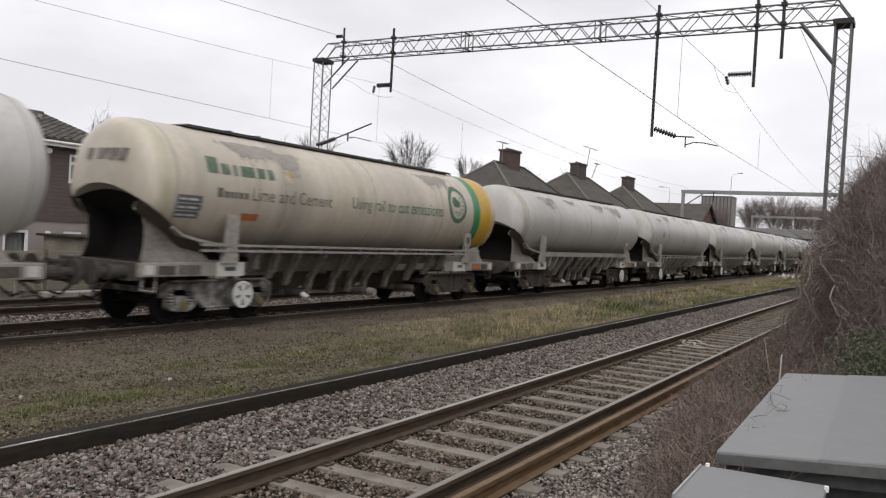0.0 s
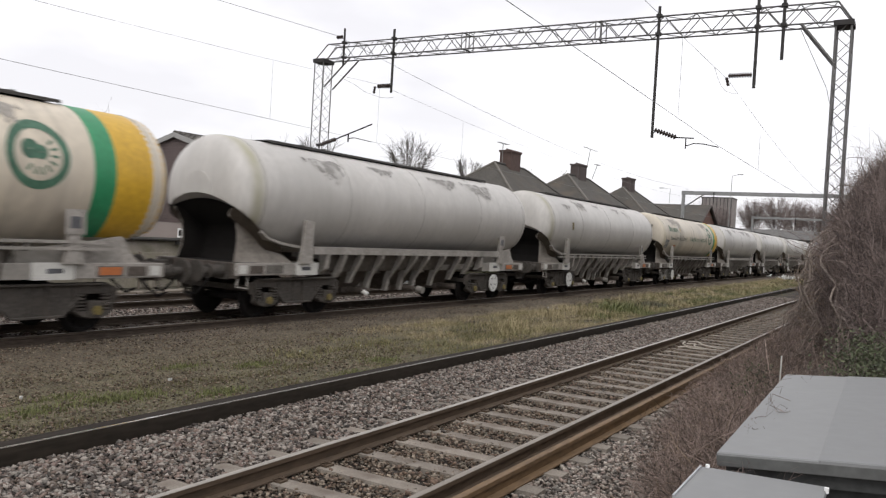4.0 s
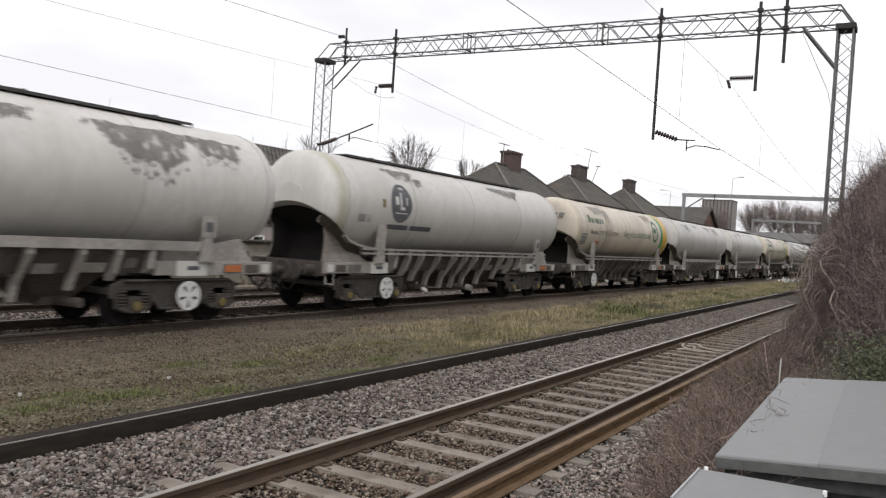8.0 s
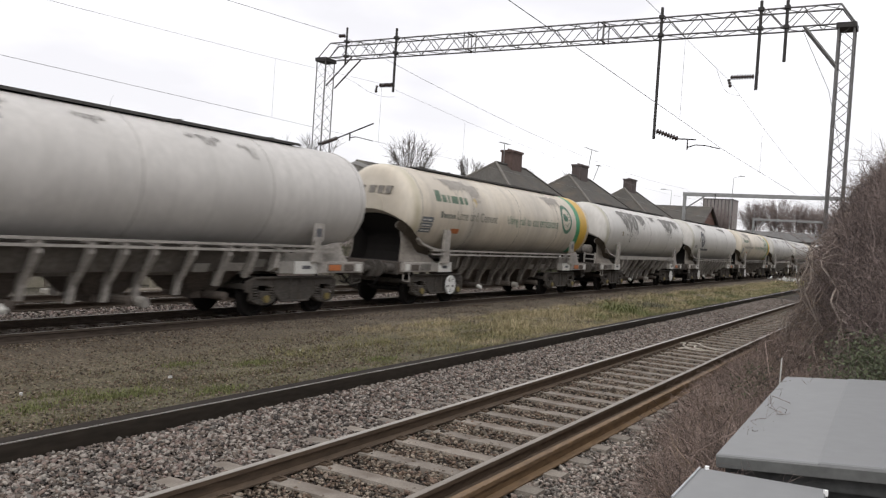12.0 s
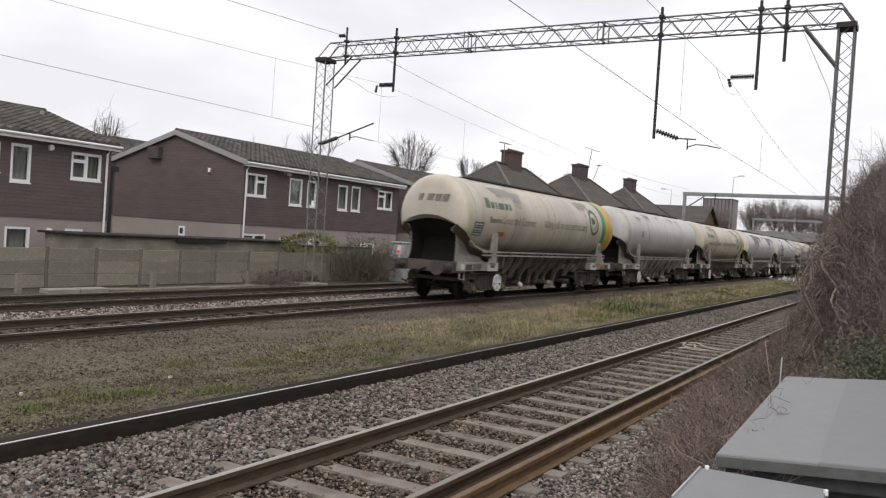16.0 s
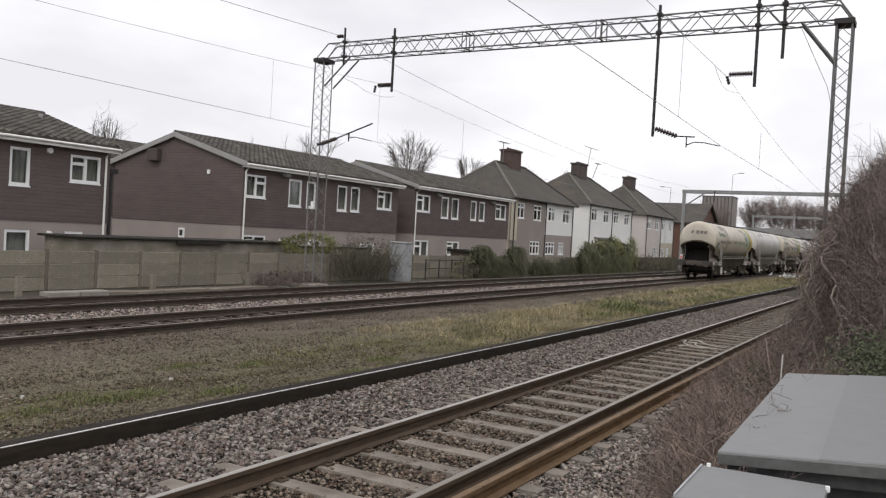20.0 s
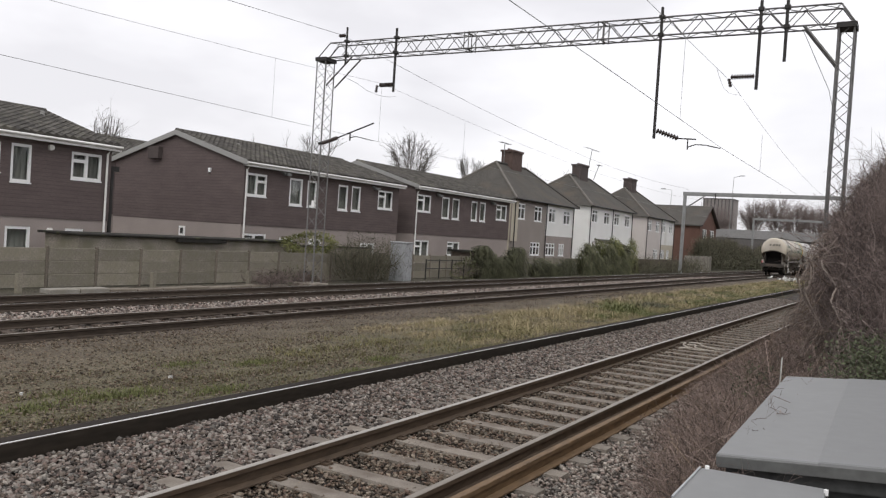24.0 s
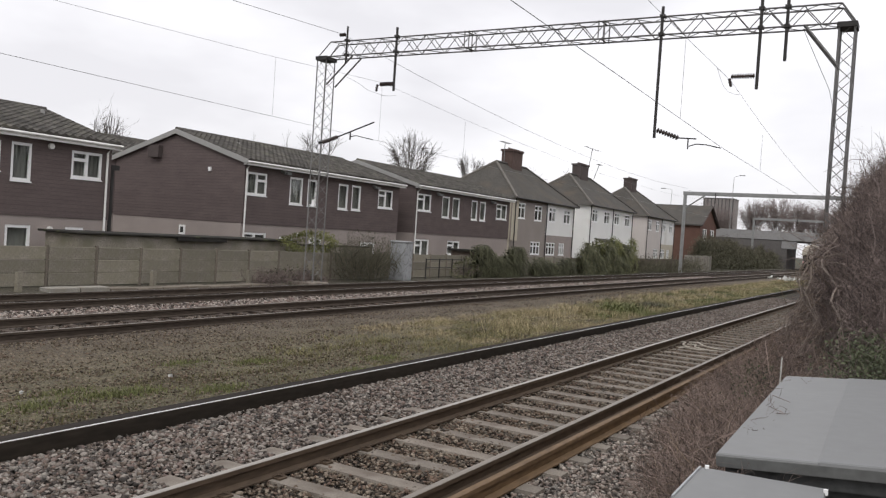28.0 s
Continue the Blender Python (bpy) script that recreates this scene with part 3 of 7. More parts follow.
def blades(name, roots, height, width, material, seed, lean=0.4, droop=0.0):
    """Narrow bent blades or leaves standing on roots, one mesh."""
    rg = np.random.default_rng(seed)
    a = np.asarray(roots, float)
    n = len(a)
    ang = rg.uniform(0, 2 * math.pi, n)
    h = np.asarray(height) * rg.uniform(0.5, 1.2, n)
    ln = rg.uniform(0, lean, n) * h
    dirv = np.stack([np.cos(ang), np.sin(ang), np.zeros(n)], 1)
    side = np.stack([-np.sin(ang), np.cos(ang), np.zeros(n)], 1) * (np.asarray(width) * rg.uniform(0.6, 1.3, n))[:, None]
    up = np.array([0, 0, 1.0])
    mid = a + dirv * (ln * 0.35)[:, None] + up * (h * 0.6)[:, None]
    tip = a + dirv * ln[:, None] + up * (h * (1 - droop))[:, None]
    v = np.stack([a - side * 0.5, a + side * 0.5, mid + side * 0.45, mid - side * 0.45, tip + side * 0.1, tip - side * 0.1], 1)
    f = np.array([(0, 1, 2, 3), (3, 2, 4, 5)])[None] + (np.arange(n) * 6)[:, None, None]
    return fast_mesh(name, v.reshape(-1, 3), f.reshape(-1, 4), material)


def leaves(name, centres, size, material, seed):
    """Small leaf-shaped diamonds turned every way, one mesh."""
    rg = np.random.default_rng(seed)
    c = np.asarray(centres, float)
    n = len(c)
    d = rg.normal(size=(n, 3))
    d /= np.linalg.norm(d, axis=1)[:, None]
    s = np.cross(d, rg.normal(size=(n, 3)))
    s /= np.linalg.norm(s, axis=1)[:, None]
    k = (size * rg.uniform(0.5, 1.3, n))[:, None]
    v = np.stack([c - d * k, c + s * k * 0.45, c + d * k, c - s * k * 0.45], 1)
    f = np.arange(n * 4).reshape(n, 4)
    return fast_mesh(name, v.reshape(-1, 3), f, material)


# ---- ground ----
PROFILE = [(-2500, -0.4), (-60, -0.4), (-24, -0.4), (-21, -0.38), (-19.6, -0.3), (-19.2, -0.24), (-15.5, -0.22), (-12.75, -0.2), (-12.6, -0.15), (-12.0, -0.14), (-11.2, -0.24),
           (-9.5, -0.22), (-7.6, -0.2), (-6.95, -0.2), (-6.7, -0.19), (-6.2, -0.17), (-5.6, -0.2), (-4.1, -0.22), (-2.6, -0.22), (-2.0, -0.18),
           (-1.2, 0.0), (-0.5, 0.12), (2, 0.2), (60, 0.2), (2500, 0.2)]


def ground_z(x):
    return np.interp(x, [p[0] for p in PROFILE], [p[1] for p in PROFILE])


def build_ground():
    xs = [p[0] for p in PROFILE]
    xs = sorted(set(xs + list(np.arange(-24, 1.01, 0.35).round(2))))
    ys = [-2500, -400, -150, -60, -20] + list(np.arange(-10, 60, 1.2)) + [70, 85, 100, 130, 170, 220, 300, 500, 1000, 2500]
    rg = random.Random(3)
    v, f = [], []
    for y in ys:
        for x in xs:
            bumpy = rg.uniform(-0.025, 0.025) if -24 < x < 1 and -10 < y < 60 else 0
            v.append((x, y, float(ground_z(x)) + bumpy))
    w = len(xs)
    for j in range(len(ys) - 1):
        for i in range(w - 1):
            f.append((j * w + i, j * w + i + 1, (j + 1) * w + i + 1, (j + 1) * w + i))
    g = Geo()
    g.v, g.f = v, f
    tagged(new("ground", g.mesh("ground", GROUND, True)), "brown trackside ground of stone, soil and thin grass", "ground", kind="structure")


build_ground()

# ---- tracks ----
HEAD = [(-0.035, 0.0), (0.035, 0.0), (0.036, -0.035), (0.012, -0.05), (0.01, -0.125), (0.07, -0.145), (0.07, -0.158), (-0.07, -0.158),
        (-0.07, -0.145), (-0.01, -0.125), (-0.012, -0.05), (-0.036, -0.035)]


def rail(parent, x, y0, y1, body, head, name="rail", label="", z=0.0, shine=(-0.03, 0.03)):
    g = Geo().prism([(x + a, z + b) for a, b in HEAD], "y", y0, y1)
    r = part(name, g, body, parent, label)
    s = Geo().box(x + shine[0], x + shine[1], y0, y1, z - 0.004, z + 0.003)
    part("running_surface", s, head, r, "polished running band")
    return r


def sleeper_mesh(mat_, half=1.34):
    w = 0.13
    g = Geo().prism([(-w, -0.4), (w, -0.4), (w * 0.78, -0.165), (-w * 0.78, -0.165)], "x", -half, half)
    return g.mesh("sleeper", mat_)


def clip_mesh():
    g = Geo()
    for s in (-1, 1):
        g.tube([(s * 0.05, -0.05, -0.15), (s * 0.1, -0.02, -0.12), (s * 0.12, 0.05, -0.15), (s * 0.07, 0.07, -0.14)], 0.011, 5)
        g.box(min(s * 0.07, s * 0.15), max(s * 0.07, s * 0.15), -0.05, 0.05, -0.17, -0.145)
    return g.mesh("rail_clip", RAIL_RUST)


def track(name, label, xl, xr, y0, y1, smat, body, head, first, clips_to, head_right=None):
    t = thing(name, label, "railway track", kind="structure")
    rail(t, xl, y0, y1, body, head)
    rail(t, xr, y0, y1, body, head_right or head)
    cx = (xl + xr) / 2
    me, ce = sleeper_mesh(smat), clip_mesh()
    k = 0
    y = first
    while y < 112:
        s = new("sleeper", me)
        s.parent = t
        s.location = (cx - 0.07 + random.uniform(-0.02, 0.02), y + random.uniform(-0.015, 0.015), random.uniform(-0.006, 0.004))
        s.rotation_euler = (0, 0, radians(random.uniform(-0.5, 0.5)))
        if 0 < y < clips_to:
            for x in (xl, xr):
                c = new("rail_clip", ce)
                c.parent = t
                c.location = (x, y, 0)
        y += 0.655
        k += 1
    return t


near_track = track("near_track", "near railway track with brown rails on concrete sleepers", -4.83, -3.34, -160, 330, CONCRETE, RAIL_RUST, RAIL_NEAR, 3.55 - 0.655 * 20, 30, RAIL_DULL)
rail(near_track, -3.08, -160, 330, RAIL_BROWN, RAIL_BROWN, "guard_rail", "rusty brown rail beside the running rail", z=-0.01)
lone = thing("lone_rail", "dark single rail with a thin bright worn line and a dark strip behind", "rail", kind="structure")
part("rail", Geo().prism([(-6.735, 0.02), (-6.73, -0.03), (-6.74, -0.3), (-6.9, -0.3), (-6.86, -0.03), (-6.81, 0.02)], "y", -160, 330), RAIL_DARK, lone)
part("running_surface", Geo().box(-6.768, -6.736, -160, 330, 0.012, 0.026), RAIL_SHINE, lone, "thin bright worn line")
# Dark band that runs along the rail's far side.
part("timber", Geo().box(-6.98, -6.815, -160, 330, -0.35, 0.012), STRIP_DARK, lone, "dark strip behind the rail")
train_track = track("train_track", "railway track with dark stained sleepers under the train", -14.29, -12.73, -160, 330, SLEEPER_DARK, RAIL_OILY, RAIL_DULL, 2.2 - 0.655 * 18, 0)
far_track = track("far_track", "far railway track beside the concrete fence", -18.2, -16.62, -160, 330, SLEEPER_DARK, RAIL_OILY, RAIL_SHINE, 2.6 - 0.655 * 18, 0)


def spread(n, x0, x1, y0, y1, seed, dz=0.0, power=1.0):
    rg = np.random.default_rng(seed)
    x = rg.uniform(x0, x1, n)
    y = y0 + (y1 - y0) * rg.uniform(0, 1, n) ** power
    return np.stack([x, y, ground_z(x) + dz + rg.uniform(-0.015, 0.02, n)], 1)


def build_ballast():
    q = spread(78000, -6.72, -4.9, 1.5, 46, 1, 0.03, 1.6)
    off = np.abs(((q[:, 1] - 3.55) / 0.655 + 0.5) % 1.0 - 0.5) * 0.655
    q = q[~((q[:, 0] > -5.5) & (off < 0.11))]
    stones("ballast", "grey crushed stone ballast between the rails", q, (0.013, 0.032), BALLAST, 11)
    stones("ballast", "grey crushed stone on the bed behind the boxes", spread(9000, -6.72, -1.7, -9, 3, 21, 0.03), (0.016, 0.04), BALLAST, 19)
    stones("ballast", "brown crushed stone between the concrete sleepers", spread(34000, -4.8, -3.36, 3, 40, 2, 0.025, 1.5), (0.011, 0.027), BALLAST_BROWN, 12)
    q = spread(32000, -3.02, -1.4, 3, 30, 3, 0.02, 1.4)
    q = q[~((q[:, 0] < -2.86) & (np.abs(((q[:, 1] - 3.55) / 0.655 + 0.5) % 1.0 - 0.5) * 0.655 < 0.12))]
    stones("ballast", "loose pale grey stone on the track shoulder", q, (0.012, 0.029), BALLAST_PALE, 13)
    stones("ballast", "reddish stone ballast between the far tracks", spread(20000, -16.5, -14.4, 4, 75, 4, 0.05, 1.3), (0.018, 0.038), BALLAST_RED, 14)
    stones("ballast", "dark stone between the train's rails", spread(6000, -14.2, -12.8, 4, 60, 5, 0.02, 1.3), (0.02, 0.045), BALLAST_DARK, 15)
    stones("ballast", "dark stone of the far track", spread(5000, -19.3, -16.7, 6, 60, 6, 0.02, 1.3), (0.02, 0.045), BALLAST_DARK, 16)
    stones("ballast", "scattered brown stone on the grassy strip", spread(42000, -12.6, -9.0, 5, 60, 7, 0.0, 1.5), (0.009, 0.022), BALLAST_OLIVE, 17)
    stones("ballast", "scattered small stone in thin grass", spread(24000, -9.2, -6.9, 4, 40, 8, 0.0, 1.5), (0.008, 0.022), BALLAST_OLIVE, 18)


build_ballast()


# ---- wagons ----
PITCH_M = 16.2
TANK_R, TANK_Z = 1.29, 2.73
CUT = [(0.0, 2.38), (0.66, 2.36), (0.85, 2.31), (1.0, 2.25), (1.2, 2.12), (1.45, 1.97), (1.68, 1.82), (1.9, 1.72), (2.2, 1.63), (2.6, 1.5), (3.0, 1.3)]


CUT_FRONT = [(0.0, 2.1), (0.9, 1.98), (1.25, 1.8), (1.6, 1.64), (2.1, 1.52), (2.6, 1.42), (3.0, 1.3)]


def cut_z(y, x):
    d = min(y, PITCH_M - y)
    if d >= 3.0:
        return 0.0
    if y > PITCH_M / 2:
        return float(np.interp(d, [c[0] for c in CUT_FRONT], [c[1] for c in CUT_FRONT]))
    z = float(np.interp(d, [c[0] for c in CUT], [c[1] for c in CUT]))
    return z + 0.48 * max(0.0, 1 - (x / 1.22) ** 2) * max(0.0, 1 - d / 2.6)


REAR, END = 0.7, 0.9


def end_swell(d):
    """Share of the full radius at a distance from the tank end."""
    return max(0.34, (1 - max(0.0, 1 - max(d, 0.0) / 0.52) ** 2.6) ** 0.42)


def tank_geo(y0=REAR, y1=PITCH_M - END):
    ys = [y0 + s for s in (0.0, 0.015, 0.05, 0.1, 0.17, 0.26, 0.38, 0.52, 0.7, 0.95, 1.2, 1.5, 1.8, 2.1, 2.5, 2.9)]
    ys = ys + list(np.linspace(y0 + 3.4, y1 - 3.4, 12)) + [y0 + y1 - y for y in reversed(ys)]
    n = 56
    g = Geo()
    rings = []
    for y in ys:
        d = min(y - y0, y1 - y)
        k = end_swell(d)
        ring = []
        for i in range(n):
            a = 2 * math.pi * i / n
            x, z = TANK_R * k * math.sin(a), TANK_Z + TANK_R * k * math.cos(a)
            c = cut_z(y, x)
            if z < c:
                z = min(c, TANK_Z + TANK_R * k)
            ring.append((x, y, z))
        rings.append(ring)
    vs = [p for r in rings for p in r]
    fs = [(j * n + i, j * n + (i + 1) % n, (j + 1) * n + (i + 1) % n, (j + 1) * n + i) for j in range(len(ys) - 1) for i in range(n)]
    fs += [tuple(range(n))[::-1], tuple(range((len(ys) - 1) * n, len(ys) * n))]
    return g.add(vs, fs)


def on_tank(u, v, lift=0.006):
    """A point of the near side: u along the wagon, v the height at which it shows; lift: off the shell."""
    s = max(-0.98, min(0.98, (v - TANK_Z) / TANK_R))
    a = math.asin(s)
    r = TANK_R + lift
    return (r * math.cos(a), u, TANK_Z + r * math.sin(a))


def side_patch(outline_fn, us, lift=0.006):
    """A strip on the tank's near side between lower and upper heights given by outline_fn(u)."""
    g = Geo()
    rows = 7
    vs = []
    for u in us:
        lo, hi = outline_fn(u)
        vs += [on_tank(u, lo + (hi - lo) * k / (rows - 1), lift) for k in range(rows)]
    fs = [(i * rows + k, (i + 1) * rows + k, (i + 1) * rows + k + 1, i * rows + k + 1) for i in range(len(us) - 1) for k in range(rows - 1)]
    return g.add(vs, fs)


def side_rect(u0, u1, v0, v1, lift=0.006, n=3):
    return side_patch(lambda u: (v0, v1), list(np.linspace(u0, u1, n)), lift)


def side_ring(u, v, r0, r1, lift=0.006, n=28):
    g = Geo()
    vs = []
    for i in range(n):
        a = 2 * math.pi * i / n
        for r in (r0, (r0 + r1) / 2, r1):
            vs.append(on_tank(u + r * math.cos(a), v + r * math.sin(a), lift))
    fs = [(3 * i + k, 3 * i + k + 1, 3 * ((i + 1) % n) + k + 1, 3 * ((i + 1) % n) + k) for i in range(n) for k in range(2)]
    return g.add(vs, fs)


def words_mesh(name, text, u0, v0, width, material, squash=1.0):
    """Lettering laid on the tank's side."""
    cu = bpy.data.curves.new(name, "FONT")
    cu.body, cu.size = text, 1.0
    cu.resolution_u = 3
    ob = new(name, cu)
    bpy.context.view_layer.update()
    me = bpy.data.meshes.new_from_object(ob.evaluated_get(bpy.context.evaluated_depsgraph_get()))
    bpy.data.objects.remove(ob)
    xs = [v.co.x for v in me.vertices]
    k = width / (max(xs) - min(xs))
    for v in me.vertices:
        v.co = on_tank(u0 + (v.co.x - min(xs)) * k, v0 + v.co.y * k * squash, 0.007)
    me.materials.clear()
    me.materials.append(material)
    me.update()
    return me


def band_geo(u0, u1, slant=0.0, lift=0.005):
    """A painted belt right round the shell between u0 and u1."""
    g = Geo()
    n = 48
    us = np.linspace(u0, u1, 5)
    y0, y1 = REAR, PITCH_M - END
    vs = []
    for u in us:
        for i in range(n + 1):
            a = 2 * math.pi * (i / n - 0.5) * 0.8
            d = min(u - y0, y1 - u)
            k = end_swell(d)
            r = TANK_R * k + lift
            x, z = r * math.sin(a), TANK_Z + r * math.cos(a)
            c = cut_z(u, x)
            vs.append((x, u + (lift if d < 0.3 else 0), max(z, c)))
    fs = [(j * (n + 1) + i, (j + 1) * (n + 1) + i, (j + 1) * (n + 1) + i + 1, j * (n + 1) + i + 1) for j in range(4) for i in range(n)]
    return g.add(vs, fs)


def wheel_geo():
    g = Geo()
    g.tube([(-1.0, 0, 0), (1.0, 0, 0)], 0.075, 8)
    for s in (-1, 1):
        prof = [(0.66, 0.14), (0.69, 0.36), (0.675, 0.455), (0.705, 0.455), (0.715, 0.425), (0.81, 0.415), (0.81, 0.36), (0.755, 0.34), (0.745, 0.15), (0.84, 0.13)]
        n = 20
        vs = [(s * w, r * math.cos(2 * math.pi * i / n), r * math.sin(2 * math.pi * i / n)) for w, r in prof for i in range(n)]
        fs = [(k * n + i, k * n + (i + 1) % n, (k + 1) * n + (i + 1) % n, (k + 1) * n + i) for k in range(len(prof) - 1) for i in range(n)]
        g.add(vs, fs)
        for i in range(3):
            a = 2 * math.pi * i / 3
            c, t = math.cos(a) * 0.25, math.sin(a) * 0.25
            g.box(s * 0.74 - 0.015, s * 0.76 + 0.015, c - 0.03, c + 0.03, t - 0.03, t + 0.03)
    return g


WHEEL_ME = wheel_geo().mesh("wheelset", BLACK)


AXLE = 1.06


def bogie_geo():
    """Side frames with straight top booms and a deep middle, bolster and springs about the bogie's centre."""
    g = Geo()
    for s in (-1, 1):
        side = [(-1.56, 0.56), (-1.56, 0.8), (-1.3, 0.9), (-0.5, 0.87), (0.5, 0.87), (1.3, 0.9), (1.56, 0.8), (1.56, 0.56), (1.36, 0.54), (1.3, 0.7),
                (0.8, 0.7), (0.46, 0.33), (-0.46, 0.33), (-0.8, 0.7), (-1.3, 0.7), (-1.36, 0.54)]
        a, b = sorted((s * 1.0, s * 1.06))
        g.prism(side, "x", a, b)
        for z0, z1, w in ((0.86, 0.9, 1.3), (0.32, 0.36, 0.46)):
            a, b = sorted((s * 0.96, s * 1.14))
            g.box(a, b, -w, w, z0, z1)
        for y0, y1 in ((-0.8, -0.46), (0.8, 0.46)):
            g.tube([(s * 1.08, y0, 0.69), (s * 1.08, y1, 0.34)], 0.03, 5)
        for y in (-0.16, 0.16):
            g.box(min(s * 1.05, s * 1.12), max(s * 1.05, s * 1.12), y - 0.02, y + 0.02, 0.34, 0.87)
            g.ring((s * 1.063, y * 2.1, 0.64), "x", 0.0, 0.055, 0.012, 10)
        for y in (-AXLE, AXLE):
            g.box(min(s * 0.92, s * 1.15), max(s * 0.92, s * 1.15), y - 0.13, y + 0.13, 0.28, 0.58)
            g.prism([(y - 0.22, 0.3), (y + 0.22, 0.3), (y + 0.34, 0.36), (y + 0.34, 0.41), (y - 0.34, 0.41), (y - 0.34, 0.36)], "x", *sorted((s * 0.94, s * 1.13)))
            for d in (-0.25, 0.25):
                for z in (0.44, 0.5, 0.56, 0.62, 0.68):
                    g.ring((s * 1.05, y + d, z), "z", 0.045, 0.085, 0.016, 8)
            g.box(min(s * 1.02, s * 1.1), max(s * 1.02, s * 1.1), y - 0.4, y - 0.36, 0.4, 0.8)
            g.box(min(s * 1.02, s * 1.1), max(s * 1.02, s * 1.1), y + 0.36, y + 0.4, 0.4, 0.8)
    g.box(-1.0, 1.0, -0.22, 0.22, 0.45, 0.8)
    for y in (-1.5, 1.5):
        g.box(-1.0, 1.0, y - 0.05, y + 0.05, 0.62, 0.74)
    return g


BOGIE_ME = bevelled(bogie_geo(), "bogie", BOGIE, 0.008, 1)
BOGIE_DUSTED_ME = bevelled(bogie_geo(), "bogie", BOGIE_DUSTED, 0.008, 1)


CAP_ME = Geo().tube([(-0.02, 0, 0), (0.02, 0, 0)], 0.085, 10).mesh("axlebox_cover", YELLOW_BOX)


def handwheel_geo():
    g = Geo()
    c = (0, 0, 0)
    g.ring(c, "x", 0.235, 0.285, 0.02, 24)
    g.ring(c, "x", 0.0, 0.08, 0.022, 12)
    for i in range(5):
        a = 2 * math.pi * i / 5 + 0.3
        w = 0.42
        vs = []
        for wx in (-0.014, 0.014):
            vs += [(wx, 0.06 * math.cos(a - 1.2 * w), 0.06 * math.sin(a - 1.2 * w)), (wx, 0.245 * math.cos(a - w), 0.245 * math.sin(a - w)),
                   (wx, 0.245 * math.cos(a + w), 0.245 * math.sin(a + w)), (wx, 0.06 * math.cos(a + 1.2 * w), 0.06 * math.sin(a + 1.2 * w))]
        g.add(vs, [(0, 1, 2, 3), (7, 6, 5, 4), (0, 4, 5, 1), (1, 5, 6, 2), (2, 6, 7, 3), (3, 7, 4, 0)])
    return g


HAND_ME = handwheel_geo().mesh("brake_handwheel", WHEEL_WHITE)


def platform_geo(inner):
    """One end's frame, from the headstock at 0.74 inwards."""
    g = Geo()
    for s in (-1, 1):
        a, b = sorted((s * 1.22, s * 1.12))
        g.box(a, b, 0.74, inner, 0.98, 1.25)
    g.box(-0.35, 0.35, 0.8, 8.1, 0.9, 1.2)
    for y in (1.3, 2.2, inner - 0.1):
        g.box(-1.12, 1.12, y, y + 0.1, 1.0, 1.2)
    g.box(-1.12, 1.12, 0.8, inner, 1.2, 1.23)
    return g


# edge of the hollow under the rear end and edge along the tank's lip, as (x, y, z)
HOLLOW = [(0.88, 0.88, 2.38), (0.87, 0.97, 2.25), (0.86, 1.06, 2.1), (0.86, 1.12, 1.9), (0.86, 1.13, 1.7), (0.86, 1.11, 1.5), (0.88, 1.06, 1.34), (0.9, 1.02, 1.24)]
LIP = [(1.0, 0.82, 2.4), (1.12, 1.0, 2.26), (1.16, 1.2, 2.13), (1.15, 1.45, 1.97), (1.1, 1.68, 1.82), (1.08, 1.9, 1.71), (1.1, 2.3, 1.55), (1.14, 2.62, 1.24)]


def saddle_geo(side):
    """Curved support sheets from the hollow's edge out to the tank's lip."""
    g = Geo()
    n, m = len(HOLLOW), 6
    for s in (side,):
        top = [(p[0] - 0.2, p[1] + 0.08, p[2] - 0.19) for p in LIP[:-2]] + [(1.04, 2.3, 1.45), LIP[-1]]
        for d in (0.0, -0.03):
            vs = []
            for a, b in zip(HOLLOW, top):
                for k in range(m):
                    t = k / (m - 1)
                    bow = -0.05 * math.sin(t * math.pi)
                    vs.append((s * (a[0] + (b[0] - a[0]) * t + bow + d), a[1] + (b[1] - a[1]) * t, a[2] + (b[2] - a[2]) * t))
            fs = [(j * m + k, j * m + k + 1, (j + 1) * m + k + 1, (j + 1) * m + k) for j in range(n - 1) for k in range(m - 1)]
            g.add(vs, fs if (s > 0) == (d == 0.0) else [f[::-1] for f in fs])
        edge = [(s * (p[0] - 0.015), p[1], p[2]) for p in HOLLOW]
        g.tube(edge, 0.02, 6)
    return g


def flange_geo(side):
    """Pale ledge below the tank's lip."""
    g = Geo()
    line = [(1.5, 1.96), (1.72, 1.82), (2.1, 1.73), (2.6, 1.66), (3.2, 1.63)]
    for s in (side,):
        a, b = sorted((s * 1.0, s * 1.2))
        g.prism([(y, z) for y, z in line] + [(y, z - 0.06) for y, z in reversed(line)], "x", a, b)
    return g


def front_saddle_geo(side):
    """Support sheets under the front end, given as for the rear."""
    g = Geo()
    out = [(1.15, 1.23), (1.4, 1.44), (1.56, 1.72), (1.75, 1.7), (2.3, 1.6), (3.0, 1.52), (3.6, 1.48), (3.6, 1.23)]
    for s in (side,):
        a, b = sorted((s * 0.98, s * 1.06))
        g.prism(out, "x", a, b)
    return g


